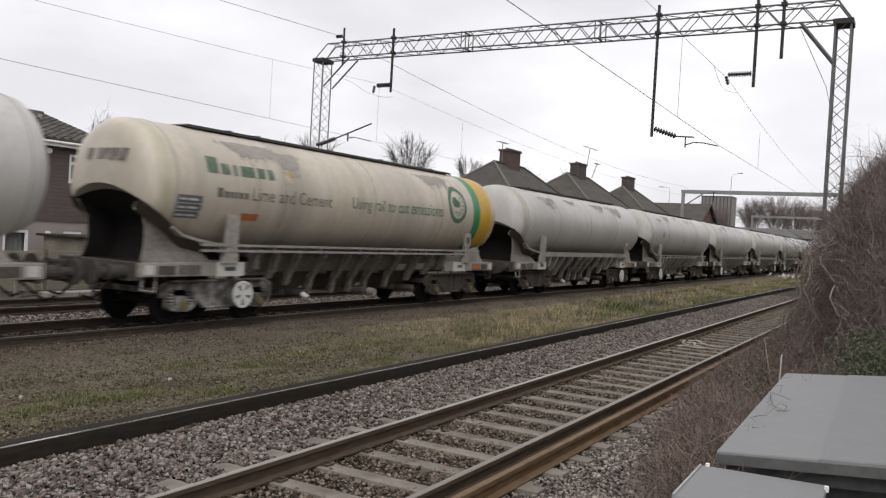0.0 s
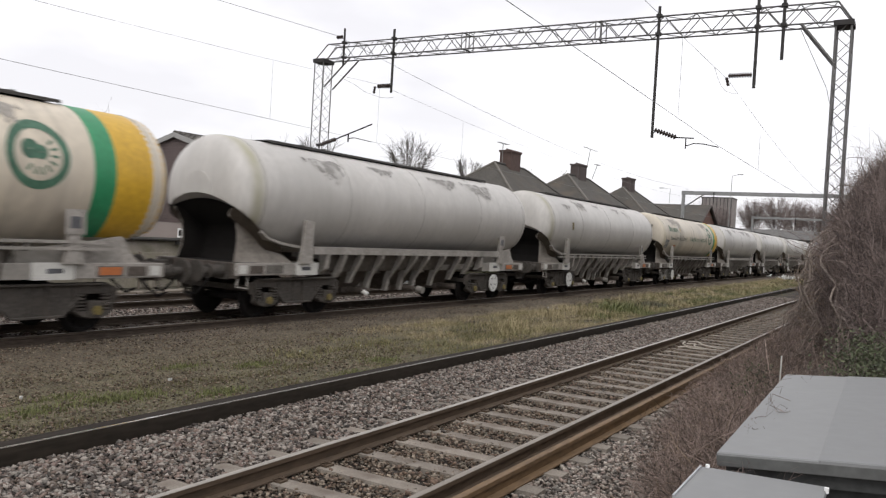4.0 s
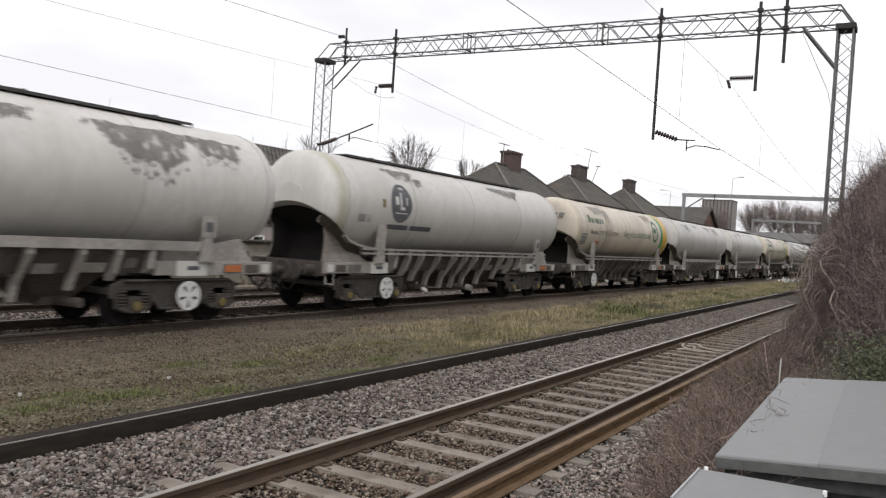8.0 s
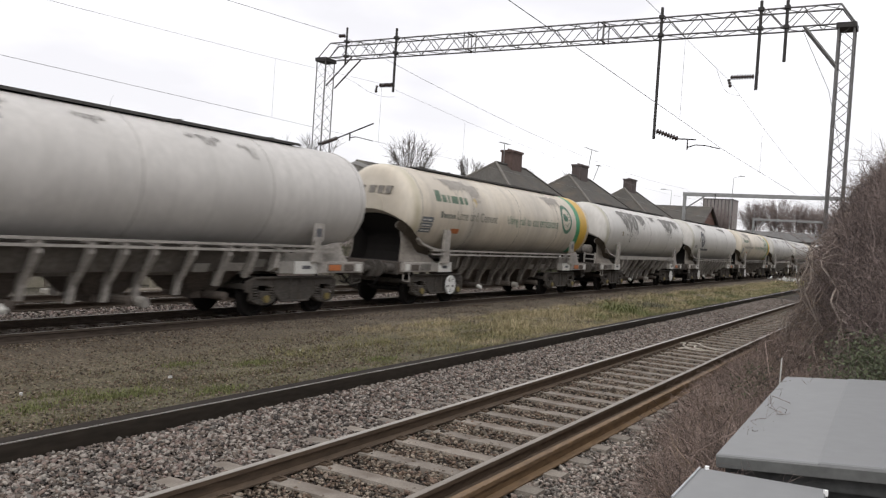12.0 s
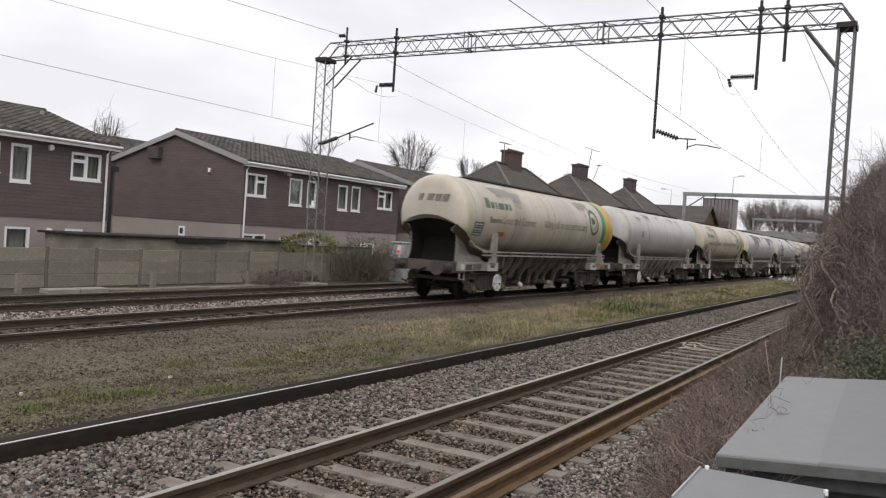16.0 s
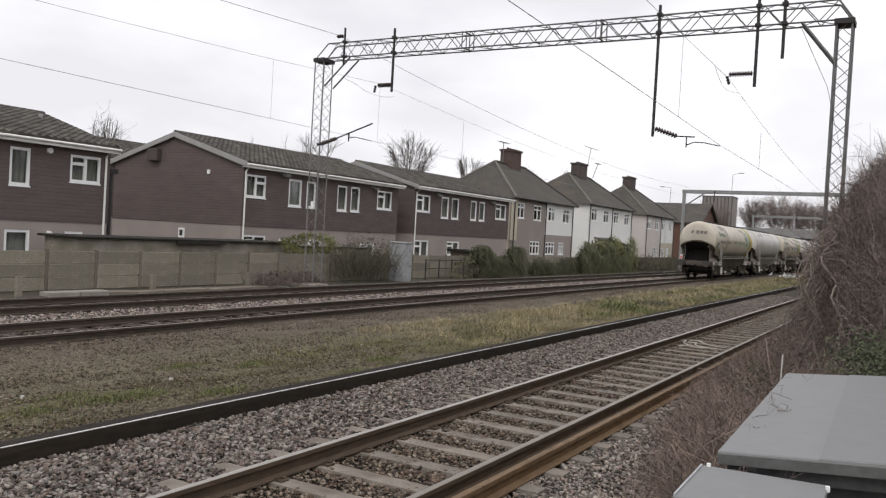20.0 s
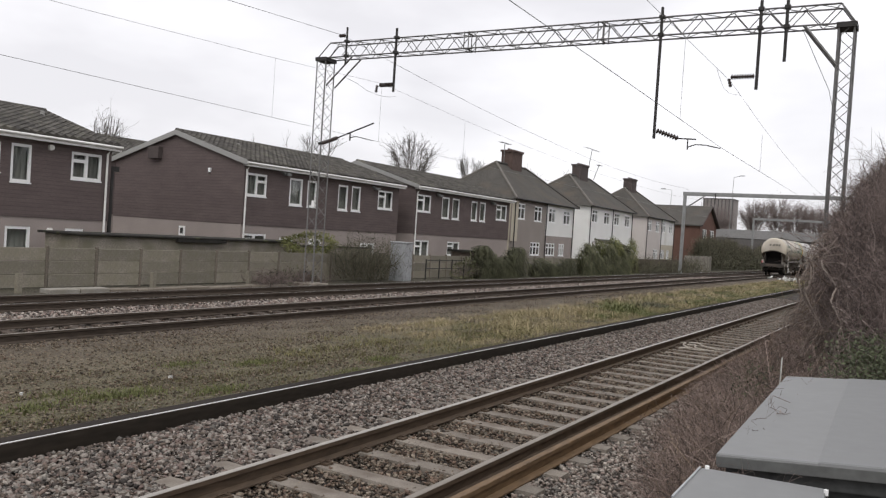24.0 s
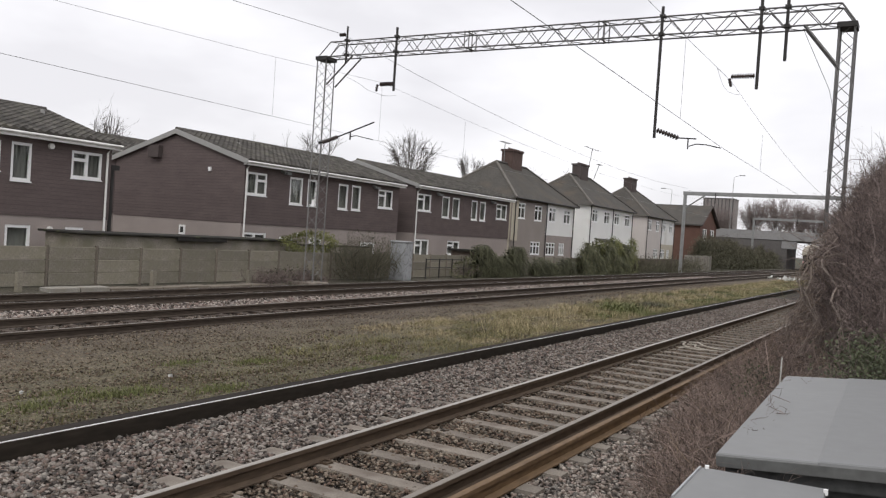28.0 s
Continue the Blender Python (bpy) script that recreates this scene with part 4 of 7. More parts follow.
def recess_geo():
    """The underside of the tank end, just below the shell, black in place of deep shade."""
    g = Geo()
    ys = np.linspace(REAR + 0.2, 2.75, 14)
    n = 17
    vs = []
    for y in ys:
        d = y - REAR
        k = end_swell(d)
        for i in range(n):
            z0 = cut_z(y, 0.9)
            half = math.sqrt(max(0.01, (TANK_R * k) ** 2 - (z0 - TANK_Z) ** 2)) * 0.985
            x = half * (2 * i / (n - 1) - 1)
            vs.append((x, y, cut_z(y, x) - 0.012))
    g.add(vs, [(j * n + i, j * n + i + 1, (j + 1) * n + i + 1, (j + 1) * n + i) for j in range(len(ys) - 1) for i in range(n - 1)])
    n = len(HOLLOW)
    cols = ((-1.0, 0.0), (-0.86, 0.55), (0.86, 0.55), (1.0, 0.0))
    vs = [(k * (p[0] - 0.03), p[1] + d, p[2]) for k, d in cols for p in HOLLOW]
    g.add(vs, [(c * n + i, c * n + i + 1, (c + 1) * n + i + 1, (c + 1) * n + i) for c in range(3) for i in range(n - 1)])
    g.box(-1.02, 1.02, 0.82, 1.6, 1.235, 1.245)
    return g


def flip(geo):
    """The other end of the wagon: mirrored along its length."""
    h = Geo()
    h.v = [(x, PITCH_M - 0.4 - y, z) for x, y, z in geo.v]
    h.f = [q[::-1] for q in geo.f]
    return h


def buffer_geo(x):
    g = Geo()
    g.tube([(x, 0.74, 1.07), (x, 0.3, 1.07)], 0.125, 14)
    g.tube([(x, 0.32, 1.07), (x, 0.02, 1.07)], 0.085, 12)
    g.tube([(x, 0.0, 1.07), (x, -0.05, 1.07)], 0.23, 18)
    g.ring((x, 0.3, 1.07), "y", 0.085, 0.15, 0.025, 14)
    g.box(x - 0.18, x + 0.18, 0.68, 0.74, 0.9, 1.24)
    return g


def hopper_geo(y0, y1):
    g = Geo()
    c = (y0 + y1) / 2
    top = [(-1.12, y0, 1.46), (1.12, y0, 1.46), (1.12, y1, 1.46), (-1.12, y1, 1.46)]
    bot = [(-0.4, c - 0.4, 0.55), (0.4, c - 0.4, 0.55), (0.4, c + 0.4, 0.55), (-0.4, c + 0.4, 0.55)]
    g.add(top + bot, [(0, 1, 5, 4), (1, 2, 6, 5), (2, 3, 7, 6), (3, 0, 4, 7), (4, 5, 6, 7)])
    g.box(-0.45, 0.45, c - 0.3, c + 0.3, 0.42, 0.56)
    return g.tube([(0.3, c, 0.5), (1.0, c + 0.1, 0.5)], 0.09, 10)


def rib_geo(s, depth):
    """A bracket under the tank side: a web with a narrow outer flange."""
    zb, xb = 1.25 - 0.77 * depth, 1.22 - 0.46 * depth
    line = [(1.27, 1.58), (1.25, 1.36), (xb + 0.06 + 0.1 * (1 - depth), zb + 0.3 * depth), (xb, zb)]
    g = Geo()
    web = [(s * x, z) for x, z in line] + [(s * (xb - 0.14), zb), (s * (xb - 0.06), zb + 0.4 * depth), (s * 0.98, 1.56)]
    g.prism(web if s < 0 else web[::-1], "y", -0.02, 0.02)
    for (xa, za), (xc, zc) in zip(line[:-1], line[1:]):
        w0 = 0.07
        vs = [(s * (x + d), y, z) for x, z in ((xa, za), (xc, zc)) for y in (-w0, w0) for d in (0.0, 0.018)]
        g.add(vs, [(0, 1, 3, 2), (4, 6, 7, 5), (0, 4, 5, 1), (2, 3, 7, 6), (0, 2, 6, 4), (1, 5, 7, 3)])
    return g


RIB_AT = {0.3: (3.76, 11.78), 0.48: (4.43, 11.06), 0.7: (5.14, 10.32), 0.92: (6.07, 9.36), 1.04: (7.05, 7.75, 8.42)}
RIBS = {m: [(s, d, rib_geo(s, d).mesh("rib", m)) for s in (-1, 1) for d in RIB_AT] for m in (FRAME_PALE, FRAME_DARK)}


def wagon(name, label, paint, disc_end, band):
    """A bogie cement tank wagon; y from the rear buffers. disc_end: 0 rear, 1 front; band: broad side band."""
    w = thing(name, label, "tank wagon", "wagons of the train")
    tank_me = tank_geo().mesh("tank", paint, True)
    tank_me.set_sharp_from_angle(angle=radians(38))
    tank = part("tank", tank_me, None, w)
    for y in (1.47, 4.55, 8.03, 11.5, PITCH_M - 1.47):
        g = Geo()
        n = 48
        a0 = 0.82
        vs = []
        for i in range(n + 1):
            a = (i / n - 0.5) * 2 * math.pi * a0
            if TANK_Z + TANK_R * math.cos(a) < cut_z(y, TANK_R * math.sin(a)):
                a = math.copysign(math.acos(max(-1, min(1, (cut_z(y, 1.2) - TANK_Z) / TANK_R))), a)
            for r, dy in ((TANK_R - 0.01, -0.018), (TANK_R + 0.008, 0.0), (TANK_R - 0.01, 0.018)):
                vs.append((r * math.sin(a), y + dy, TANK_Z + r * math.cos(a)))
        g.add(vs, [(3 * i + k, 3 * i + 3 + k, 3 * i + 4 + k, 3 * i + 1 + k) for i in range(n) for k in range(2)])
        part("weld_seam", g, SEAM, tank, smooth=True)
    # roof walkway
    walk_g = Geo()
    walk_g.box(-0.42, 0.42, 2.4, 13.3, 4.03, 4.05)
    for s in (-1, 1):
        walk_g.box(s * 0.4 - 0.015, s * 0.4 + 0.015, 2.4, 13.3, 4.0, 4.055)
    for y in np.arange(2.6, 13.2, 1.3):
        walk_g.tube([(0.36, y + 0.3, 3.9), (0.42, y + 0.3, 4.03)], 0.015, 5)
        walk_g.box(-0.4, 0.4, y, y + 0.06, 3.95, 4.03)
    part("roof_walkway", walk_g, WALKWAY, w, "dark grating along the tank top")
    for y in (3.7, 4.6, 9.6, 12.4):
        g = Geo().tube([(0.1, y, 4.0), (0.1, y, 4.085)], 0.17, 12)
        g.box(0.04, 0.16, y + 0.18, y + 0.23, 4.05, 4.12)
        part("hatch", g, WALKWAY, w)
    # frame
    for ends in (0, 1):
        f = (lambda q: q) if ends == 0 else flip
        part("headstock", bevelled(f(Geo().box(-1.2, 1.2, 0.74, 0.86, 0.92, 1.25)), "headstock", HEADSTOCK, 0.008, 1), None, w, "dark grimy buffer beam")
        part("end_frame", bevelled(f(platform_geo(3.42 if ends == 0 else 3.9)), "end_frame", FRAME_PALE, 0.008, 1), None, w)
        for s in (-1, 1):
            part("saddle", f(saddle_geo(s) if ends == 0 else front_saddle_geo(s)), SADDLE if ends == 0 else FRAME_PALE, w, "curved support sheet under the tank end", smooth=ends == 0)
        if ends == 0:
            # The black lining paints in the darkness of a deeper hollow.
            part("end_recess", recess_geo(), BLACK, w, "black recess under the tank end, painted as deep shade")
            for s in (-1, 1):
                part("flange", flange_geo(s), FRAME_PALE, w)
                # Strip below the lip whose brown colour stands for the overhang's shade.
                strip = Geo()
                for p in LIP[:-1]:
                    strip.v += [(s * (p[0] + 0.005), p[1], p[2] + 0.02), (s * (p[0] - 0.2), p[1] + 0.08, p[2] - 0.2), (s * (p[0] - 0.22), p[1] + 0.08, p[2] - 0.14), (s * (p[0] - 0.02), p[1], p[2] + 0.05)]
                strip.f = [(4 * i + k, 4 * i + (k + 1) % 4, 4 * i + 4 + (k + 1) % 4, 4 * i + 4 + k) for i in range(len(LIP) - 2) for k in range(4)]
                part("lip", strip, LIP_SHADE, w, "brown strip under the tank end's lip, painted as shade")
        for x in (-0.87, 0.87):
            part("buffer", f(buffer_geo(x)), BOGIE, w)
        gx = Geo().tube([(0, 0.76, 1.0), (0, 0.4, 0.94), (0.02, 0.12, 0.84), (0, -0.1, 0.9)], 0.04, 6)
        part("coupling", f(gx), BLACK, w)
        for x in (-0.45, 0.5):
            hose = Geo().tube([(x, 0.76, 0.95), (x + 0.03, 0.5, 0.72), (x + 0.05, 0.28, 0.55), (x + 0.03, 0.05, 0.62)], 0.025, 6)
            part("brake_hose", f(hose), BLACK, w)
        # pedestal on the tank flank
        for s in (-1, 1):
            pg = Geo()
            pg.prism([(2.7, 1.24), (3.16, 1.24), (3.12, 1.62), (3.16, 2.22), (2.86, 2.24), (2.8, 1.62)] if ends == 0 else [(2.5, 1.24), (2.9, 1.24), (2.82, 1.6), (2.78, 2.1), (2.6, 2.1), (2.58, 1.6)],
                     "x", min(s * 1.2, s * 1.3), max(s * 1.2, s * 1.3))
            part("pedestal", f(pg), FRAME_PALE, w)
        # data plates on the frame
        for y0, y1, z0, z1, m in ((0.84, 1.06, 1.02, 1.2, PANEL_WHITE), (1.16, 1.56, 1.02, 1.19, HEADSTOCK), (1.66, 2.2, 1.02, 1.2, FRAME_GREY), (2.64, 3.41, 0.97, 1.26, PANEL_WHITE)):
            part("data_plate", f(Geo().box(1.222, 1.234, y0, y1, z0, z1)), m, w)
        part("inscription_bar", f(Geo().box(1.235, 1.239, 2.85, 3.15, 1.08, 1.16)), LETTER_GREY, w)
        if ends == 1:
            part("placard", Geo().box(1.302, 1.312, 12.9, 13.28, 1.74, 2.16), FRAME_PALE, w, "pale placard on the pedestal")
            part("placard_mark", Geo().box(1.313, 1.316, 12.99, 13.19, 1.84, 2.04), LETTER_GREY, w)
            part("warning_panel", f(Geo().box(1.236, 1.242, 1.7, 2.15, 1.04, 1.18)), ORANGE, w, "orange panel")
        # steps
        sg = Geo()
        sg.tube([(1.16, 0.86, 0.98), (1.2, 0.8, 0.74), (1.2, 1.12, 0.7), (1.16, 1.16, 0.98)], 0.02, 6)
        part("foot_step", f(sg), FRAME_PALE if ends == 0 else BOGIE, w)
        # bogie with two wheelsets
        yc = 2.92 if ends == 0 else 12.62
        bo = part("bogie", BOGIE_ME, None, w)
        bo.location = (0, yc, 0)
        for y in (-AXLE, AXLE):
            ws = part("wheelset", WHEEL_ME, None, bo)
            ws.location = (0, y, 0.42)
            for s in (-1, 1):
                part("axlebox_cover", CAP_ME, None, bo, "yellow axlebox cover").location = (s * 1.19, y, 0.42)
    hy = 3.4 if disc_end == 0 else 12.72
    for s in (-1, 1):
        h = part("brake_handwheel", HAND_ME, None, w, "white five-spoked brake handwheel")
        h.location = (s * 1.24, hy, 0.58)
        arm = Geo().tube([(s * 0.9, hy, 0.58), (s * 1.24, hy, 0.58)], 0.03, 6)
        part("handwheel_shaft", arm, BOGIE, w)
    for y0, y1 in ((4.7, 6.7), (6.9, 9.1), (9.3, 11.5)):
        part("hopper", hopper_geo(y0, y1), HEADSTOCK, w, "grimy sloping discharge hopper")
    for s in (-1, 1):
        sk = Geo()
        sk.prism([(s * 1.16, 1.55), (s * 1.13, 1.55), (s * 0.9, 1.02), (s * 0.93, 1.02)], "y", 4.1, 12.1)
        part("skirt", sk, SKIRT, w, "dusty sloping skirt sheet")
        part("valve", Geo().tube([(s * 1.0, 8.3, 0.48), (s * 1.2, 8.3, 0.46)], 0.1, 10), FRAME_PALE, w, "pale valve cap")
        part("valve", Geo().tube([(s * 1.0, 5.6, 0.5), (s * 1.14, 5.65, 0.42)], 0.06, 8), PANEL_WHITE, w)
    for y0, y1, z in ((9.55, 9.95, 1.1), (10.35, 10.95, 1.12), (11.35, 11.6, 1.2)):
        part("skirt_plate", Geo().prism([(0.985, z - 0.09), (1.0, z - 0.09), (1.085, z + 0.09), (1.07, z + 0.09)], "y", y0, y1), FRAME_PALE, w, "pale plate on the skirt")
    tray = Geo().box(-0.6, 0.6, 4.6, 11.6, 1.3, 1.44)
    part("centre_sill", tray, FRAME_GREY, w)
    for s, d, me in RIBS[FRAME_DARK if paint is TANK_CREAM else FRAME_PALE]:
        ys = RIB_AT[d]
        for y in ys:
            r = part("rib", me, None, w)
            r.location = (0, y, 0)
    if band:
        for s in (-1, 1):
            a, b = sorted((s * 1.2, s * 1.3))
            part("side_band", Geo().box(a, b, 3.16, 12.9, 1.46, 1.64), FRAME_PALE, w, "broad pale side band")
    else:
        for s in (-1, 1):
            for z in (1.47, 1.585):
                a, b = sorted((s * 1.24, s * 1.31))
                part("side_rail", Geo().box(a, b, 2.15, 13.9, z, z + 0.05), FRAME_PALE, w)
            for y in np.arange(2.6, 13.8, 1.6):
                a, b = sorted((s * 1.22, s * 1.3))
                part("rail_bracket", Geo().box(a, b, y, y + 0.1, 1.45, 1.62), FRAME_GREY, w)
    return w


def words(w, words_at, v0, material, squash):
    """Single painted words on the tank's side: (word, start, width)."""
    for text, u0, width in words_at:
        part("lettering", words_mesh("lettering", text, u0, v0, width, material, squash), None, w, "painted lettering: " + text)


def cream_livery(w):
    part("green_band", band_geo(13.42, 13.86, lift=0.005), GREEN, w, "green painted band", smooth=True)
    part("yellow_band", band_geo(13.86, PITCH_M - END - 0.01, lift=0.005), YELLOW, w, "yellow painted tank end", smooth=True)
    part("emblem", side_ring(12.4, 3.0, 0.42, 0.56), LETTER_GREEN, w, "green ring emblem")
    part("emblem_centre", side_ring(12.26, 3.08, 0.01, 0.16), LETTER_GREEN, w)
    part("emblem_centre", side_ring(12.44, 3.04, 0.01, 0.12), LETTER_GREEN, w)
    for i in range(8):
        a = -2.2 + i * 0.42
        g = Geo()
        ends = [(12.4 + r * math.cos(a + t), 3.02 + r * math.sin(a + t)) for r, t in ((0.22, -0.08), (0.22, 0.08), (0.35, 0.07), (0.35, -0.07))]
        part("emblem_ray", g.add([on_tank(*e) for e in ends], [(0, 1, 2, 3)]), LETTER_GREEN, w)
    for u0, u1 in ((2.24, 2.58), (2.62, 2.9), (2.96, 3.12), (3.18, 3.62), (3.68, 3.94), (4.0, 4.22)):
        top = 3.38 if u0 < 2.3 else 3.27
        part("name_bar", side_rect(u0, u1 - 0.03, 3.05, top), LETTER_NAME, w, "worn green bar of a painted name")
    part("name_swoosh", side_ring(4.68, 3.16, 0.01, 0.15), DUST_OCHRE, w, "faded ochre mark")
    for u0, u1 in ((2.5, 2.64), (2.68, 2.8), (2.83, 2.95), (2.98, 3.06), (3.1, 3.22), (3.26, 3.37)):
        part("name_bar", side_rect(u0, u1, 2.58, 2.77 if u0 < 2.55 else 2.71), LETTER, w, "dark bar of a painted word")
    words(w, (("Lime", 3.5, 0.68), ("and", 4.33, 0.52), ("Cement", 5.0, 1.2)), 2.57, LETTER, 1.1)
    words(w, (("Using", 7.02, 0.82), ("rail", 8.0, 0.44), ("to", 8.6, 0.34), ("cut", 9.1, 0.5), ("emissions", 9.75, 1.72)), 2.6, LETTER_GREEN, 1.1)
    part("data_panel", side_rect(1.5, 2.12, 2.42, 2.57), PANEL_GREY, w)
    part("data_panel", side_rect(1.5, 2.12, 2.27, 2.4), PANEL_GREY, w)
    part("data_panel", side_rect(1.5, 2.1, 2.12, 2.25), PANEL_GREY, w)
    for v in (2.49, 2.33, 2.18):
        for u0, u1 in ((1.55, 1.72), (1.76, 2.02)):
            part("data_bar", side_rect(u0, u1, v - 0.02, v + 0.02, 0.009), PANEL_WHITE, w)
    part("orange_mark", side_rect(3.26, 3.78, 2.14, 2.29), ORANGE, w)
    for i, (u0, u1, v0, v1) in enumerate(((3.0, 4.4, 3.45, 3.78), (4.3, 5.2, 3.3, 3.7), (10.6, 12.2, 3.5, 3.78))):
        part("bare_patch", ragged(u0, u1, v0, v1, 90 + i), DUST, w, "grey dusty streak")
    # bars of an owner's mark on the tank end
    for x0, x1 in ((-0.42, -0.25), (-0.1, 0.14), (0.2, 0.4), (0.46, 0.66)):
        part("owner_bar", Geo().prism([(x0, 3.14), (x1 - 0.02, 3.14), (x1 + 0.03, 3.36), (x0 + 0.05, 3.36)], "y", REAR - 0.004 + 0.03 * abs(x0), REAR + 0.12), LETTER_FAINT, w, "grey bar of an owner's mark")


def ragged(u0, u1, v0, v1, seed):
    """A flaked patch: slanting rear edge, torn lower edge, small loose flakes round it."""
    rg = random.Random(seed)
    us = list(np.linspace(u0, u1, int((u1 - u0) / 0.022) + 4))
    span = v1 - v0

    def depth(u):
        t = (u - u0) / (u1 - u0)
        ramp = min(1.0, 0.12 + t / 0.3) * min(1.0, (1 - t) / 0.06 + 0.15)
        torn = 0.82 + 0.3 * noise.noise((u * 2.3, seed * 1.3, 0.0)) + 0.2 * noise.noise((u * 8.0, seed * 2.1, 3.0))
        return span * max(0.05, ramp * torn)

    def edge(u):
        top = v1 + 0.06 * noise.noise((u * 3.0, seed * 1.7, 0.0))
        lo = v1 - depth(u) - rg.uniform(0.0, 0.16) * span * rg.choice((0, 0.3, 1))
        return (min(lo, top - 0.015), top)
    g = side_patch(edge, us)
    for _ in range(int(14 + 22 * (u1 - u0))):
        u = rg.uniform(u0 - 0.25, u1 + 0.15)
        v = v1 - depth(min(max(u, u0), u1)) * rg.uniform(0.2 if u < u0 or u > u1 else 0.9, 1.5) - 0.01
        a, b = rg.uniform(0.012, 0.05), rg.uniform(0.015, 0.07)
        vs = [on_tank(u + a * c, v + b * s) for c, s in ((-1, rg.uniform(-1, 0)), (rg.uniform(-0.6, 0.6), -1), (1, rg.uniform(-0.5, 0.5)), (rg.uniform(-0.6, 0.6), 1))]
        g.add(vs, [(0, 1, 2, 3)])
    return g


def build_train():
    cream = wagon("tank_wagon", "cream bogie cement tank wagon with green and yellow end bands", TANK_CREAM, 0, False)
    cream_livery(cream)
    grey = wagon("tank_wagon", "plain grey bogie cement tank wagon with flaking top", TANK_GREY, 0, False)
    for i, (u0, u1, v0, v1) in enumerate(((3.0, 3.6, 3.45, 3.6), (4.5, 5.5, 3.55, 3.8), (9.6, 10.1, 3.64, 3.76), (10.9, 11.2, 3.52, 3.7), (7.0, 7.3, 3.68, 3.78))):
        part("bare_patch", ragged(u0, u1, v0, v1, 40 + i), PATCH_FAINT, grey)
    part("data_panel", side_rect(3.3, 3.5, 2.6, 2.9), YELLOW_BOX, grey)
    band = wagon("tank_wagon", "dusty grey bogie cement tank wagon with a broad side band", TANK_GREY, 1, True)
    for i, (u0, u1, v0, v1) in enumerate(((3.3, 4.4, 3.3, 3.72), (6.0, 6.8, 3.62, 3.76), (9.0, 10.3, 3.55, 3.76), (11.0, 12.6, 3.5, 3.76), (12.0, 12.4, 3.35, 3.45))):
        part("bare_patch", ragged(u0, u1, v0, v1, 60 + i), PATCH_FAINT, band)
    logo = wagon("tank_wagon", "off-white bogie cement tank wagon with a dark round emblem", TANK_WHITE, 0, False)
    part("emblem", side_ring(3.82, 2.87, 0.01, 0.52), LETTER_GREY, logo, "solid dark round emblem")
    for u0, u1, v0, v1 in ((3.52, 3.68, 2.83, 3.05), (3.76, 3.84, 2.7, 3.16), (3.84, 3.98, 2.7, 2.78), (4.04, 4.1, 2.82, 3.04), (3.52, 4.1, 2.59, 2.62)):
        part("emblem_bar", side_rect(u0, u1, v0, v1, 0.009), PANEL_WHITE, logo, "pale bar in the emblem")
    for u0, u1 in ((3.28, 4.3), (4.42, 5.54)):
        part("name_bar", side_rect(u0, u1, 2.16, 2.29), LETTER_GREY, logo, "dark bar of a painted name")
    part("data_panel", side_rect(1.9, 2.45, 2.3, 2.5), PATCH_FAINT, logo)
    part("data_panel", side_rect(2.9, 3.05, 2.72, 2.94), YELLOW_BOX, logo)
    for i, (u0, u1, v0, v1) in enumerate(((3.6, 4.8, 3.58, 3.78), (4.7, 5.1, 3.45, 3.6), (9.8, 11.8, 3.6, 3.78))):
        part("bare_patch", ragged(u0, u1, v0, v1, 80 + i), PATCH, logo)
    patched = wagon("tank_wagon", "off-white bogie cement tank wagon with large bare grey patches", TANK_WHITE, 1, True)
    for i, (u0, u1, v0, v1) in enumerate(((3.4, 6.0, 2.75, 3.75), (6.1, 7.4, 3.2, 3.72), (8.6, 9.4, 3.5, 3.72), (10.6, 12.6, 2.95, 3.72), (12.7, 14.0, 3.3, 3.7))):
        part("bare_patch", ragged(u0, u1, v0, v1, 20 + i), PATCH, patched, "bare grey patch on the shell")
    part("data_panel", side_rect(3.3, 3.45, 2.6, 2.8), YELLOW_BOX, patched)
    cyl = Geo().tube([(-0.72, 0.98, 1.86), (-0.68, 0.98, 1.86)], 0.16, 16, 0.21).tube([(-0.68, 0.98, 1.86), (0.58, 0.98, 1.86)], 0.21, 16).tube([(0.58, 0.98, 1.86), (0.64, 0.98, 1.86)], 0.21, 16, 0.15)
    air = part("air_cylinder", cyl, FRAME_GREY, patched, "grey air cylinder in the end recess", smooth=False)
    for x in (-0.35, 0.25):
        part("strap", Geo().ring((x, 0.98, 1.86), "x", 0.21, 0.222, 0.03, 16), BOGIE, air)
    lad = part("end_ladder", Geo().box(0.36, 0.42, 0.8, 0.85, 1.2, 1.72).box(0.86, 0.92, 0.8, 0.85, 1.2, 1.72).box(0.42, 0.86, 0.805, 0.845, 1.4, 1.45).box(0.42, 0.86, 0.805, 0.845, 1.62, 1.67), FRAME_PALE, patched, "small pale ladder frame")
    kinds = [cream, grey, cream, patched, logo, cream, band, grey, cream, band, grey, grey, band, grey, grey, band]
    made, used = [], set()
    for k in kinds:
        if k in used:
            made.append(copy_thing(k, pose(0, 0, 0)))
        else:
            used.add(k)
            made.append(k)
    # the third painted wagon from the front runs on a bogie white with cement dust
    for o in made[8].children:
        if o.name.startswith("bogie") and o.location.y < 8:
            o.data = BOGIE_DUSTED_ME
    # tail lamp on the last wagon
    tail = made[0]
    body = Geo().box(-1.08, -0.92, 0.66, 0.78, 1.34, 1.64).box(-1.02, -0.98, 0.7, 0.8, 1.2, 1.34)
    lamp = part("tail_lamp", bevelled(body, "tail_lamp", PANEL_WHITE, 0.012, 2), None, tail, "white tail lamp with a red light")
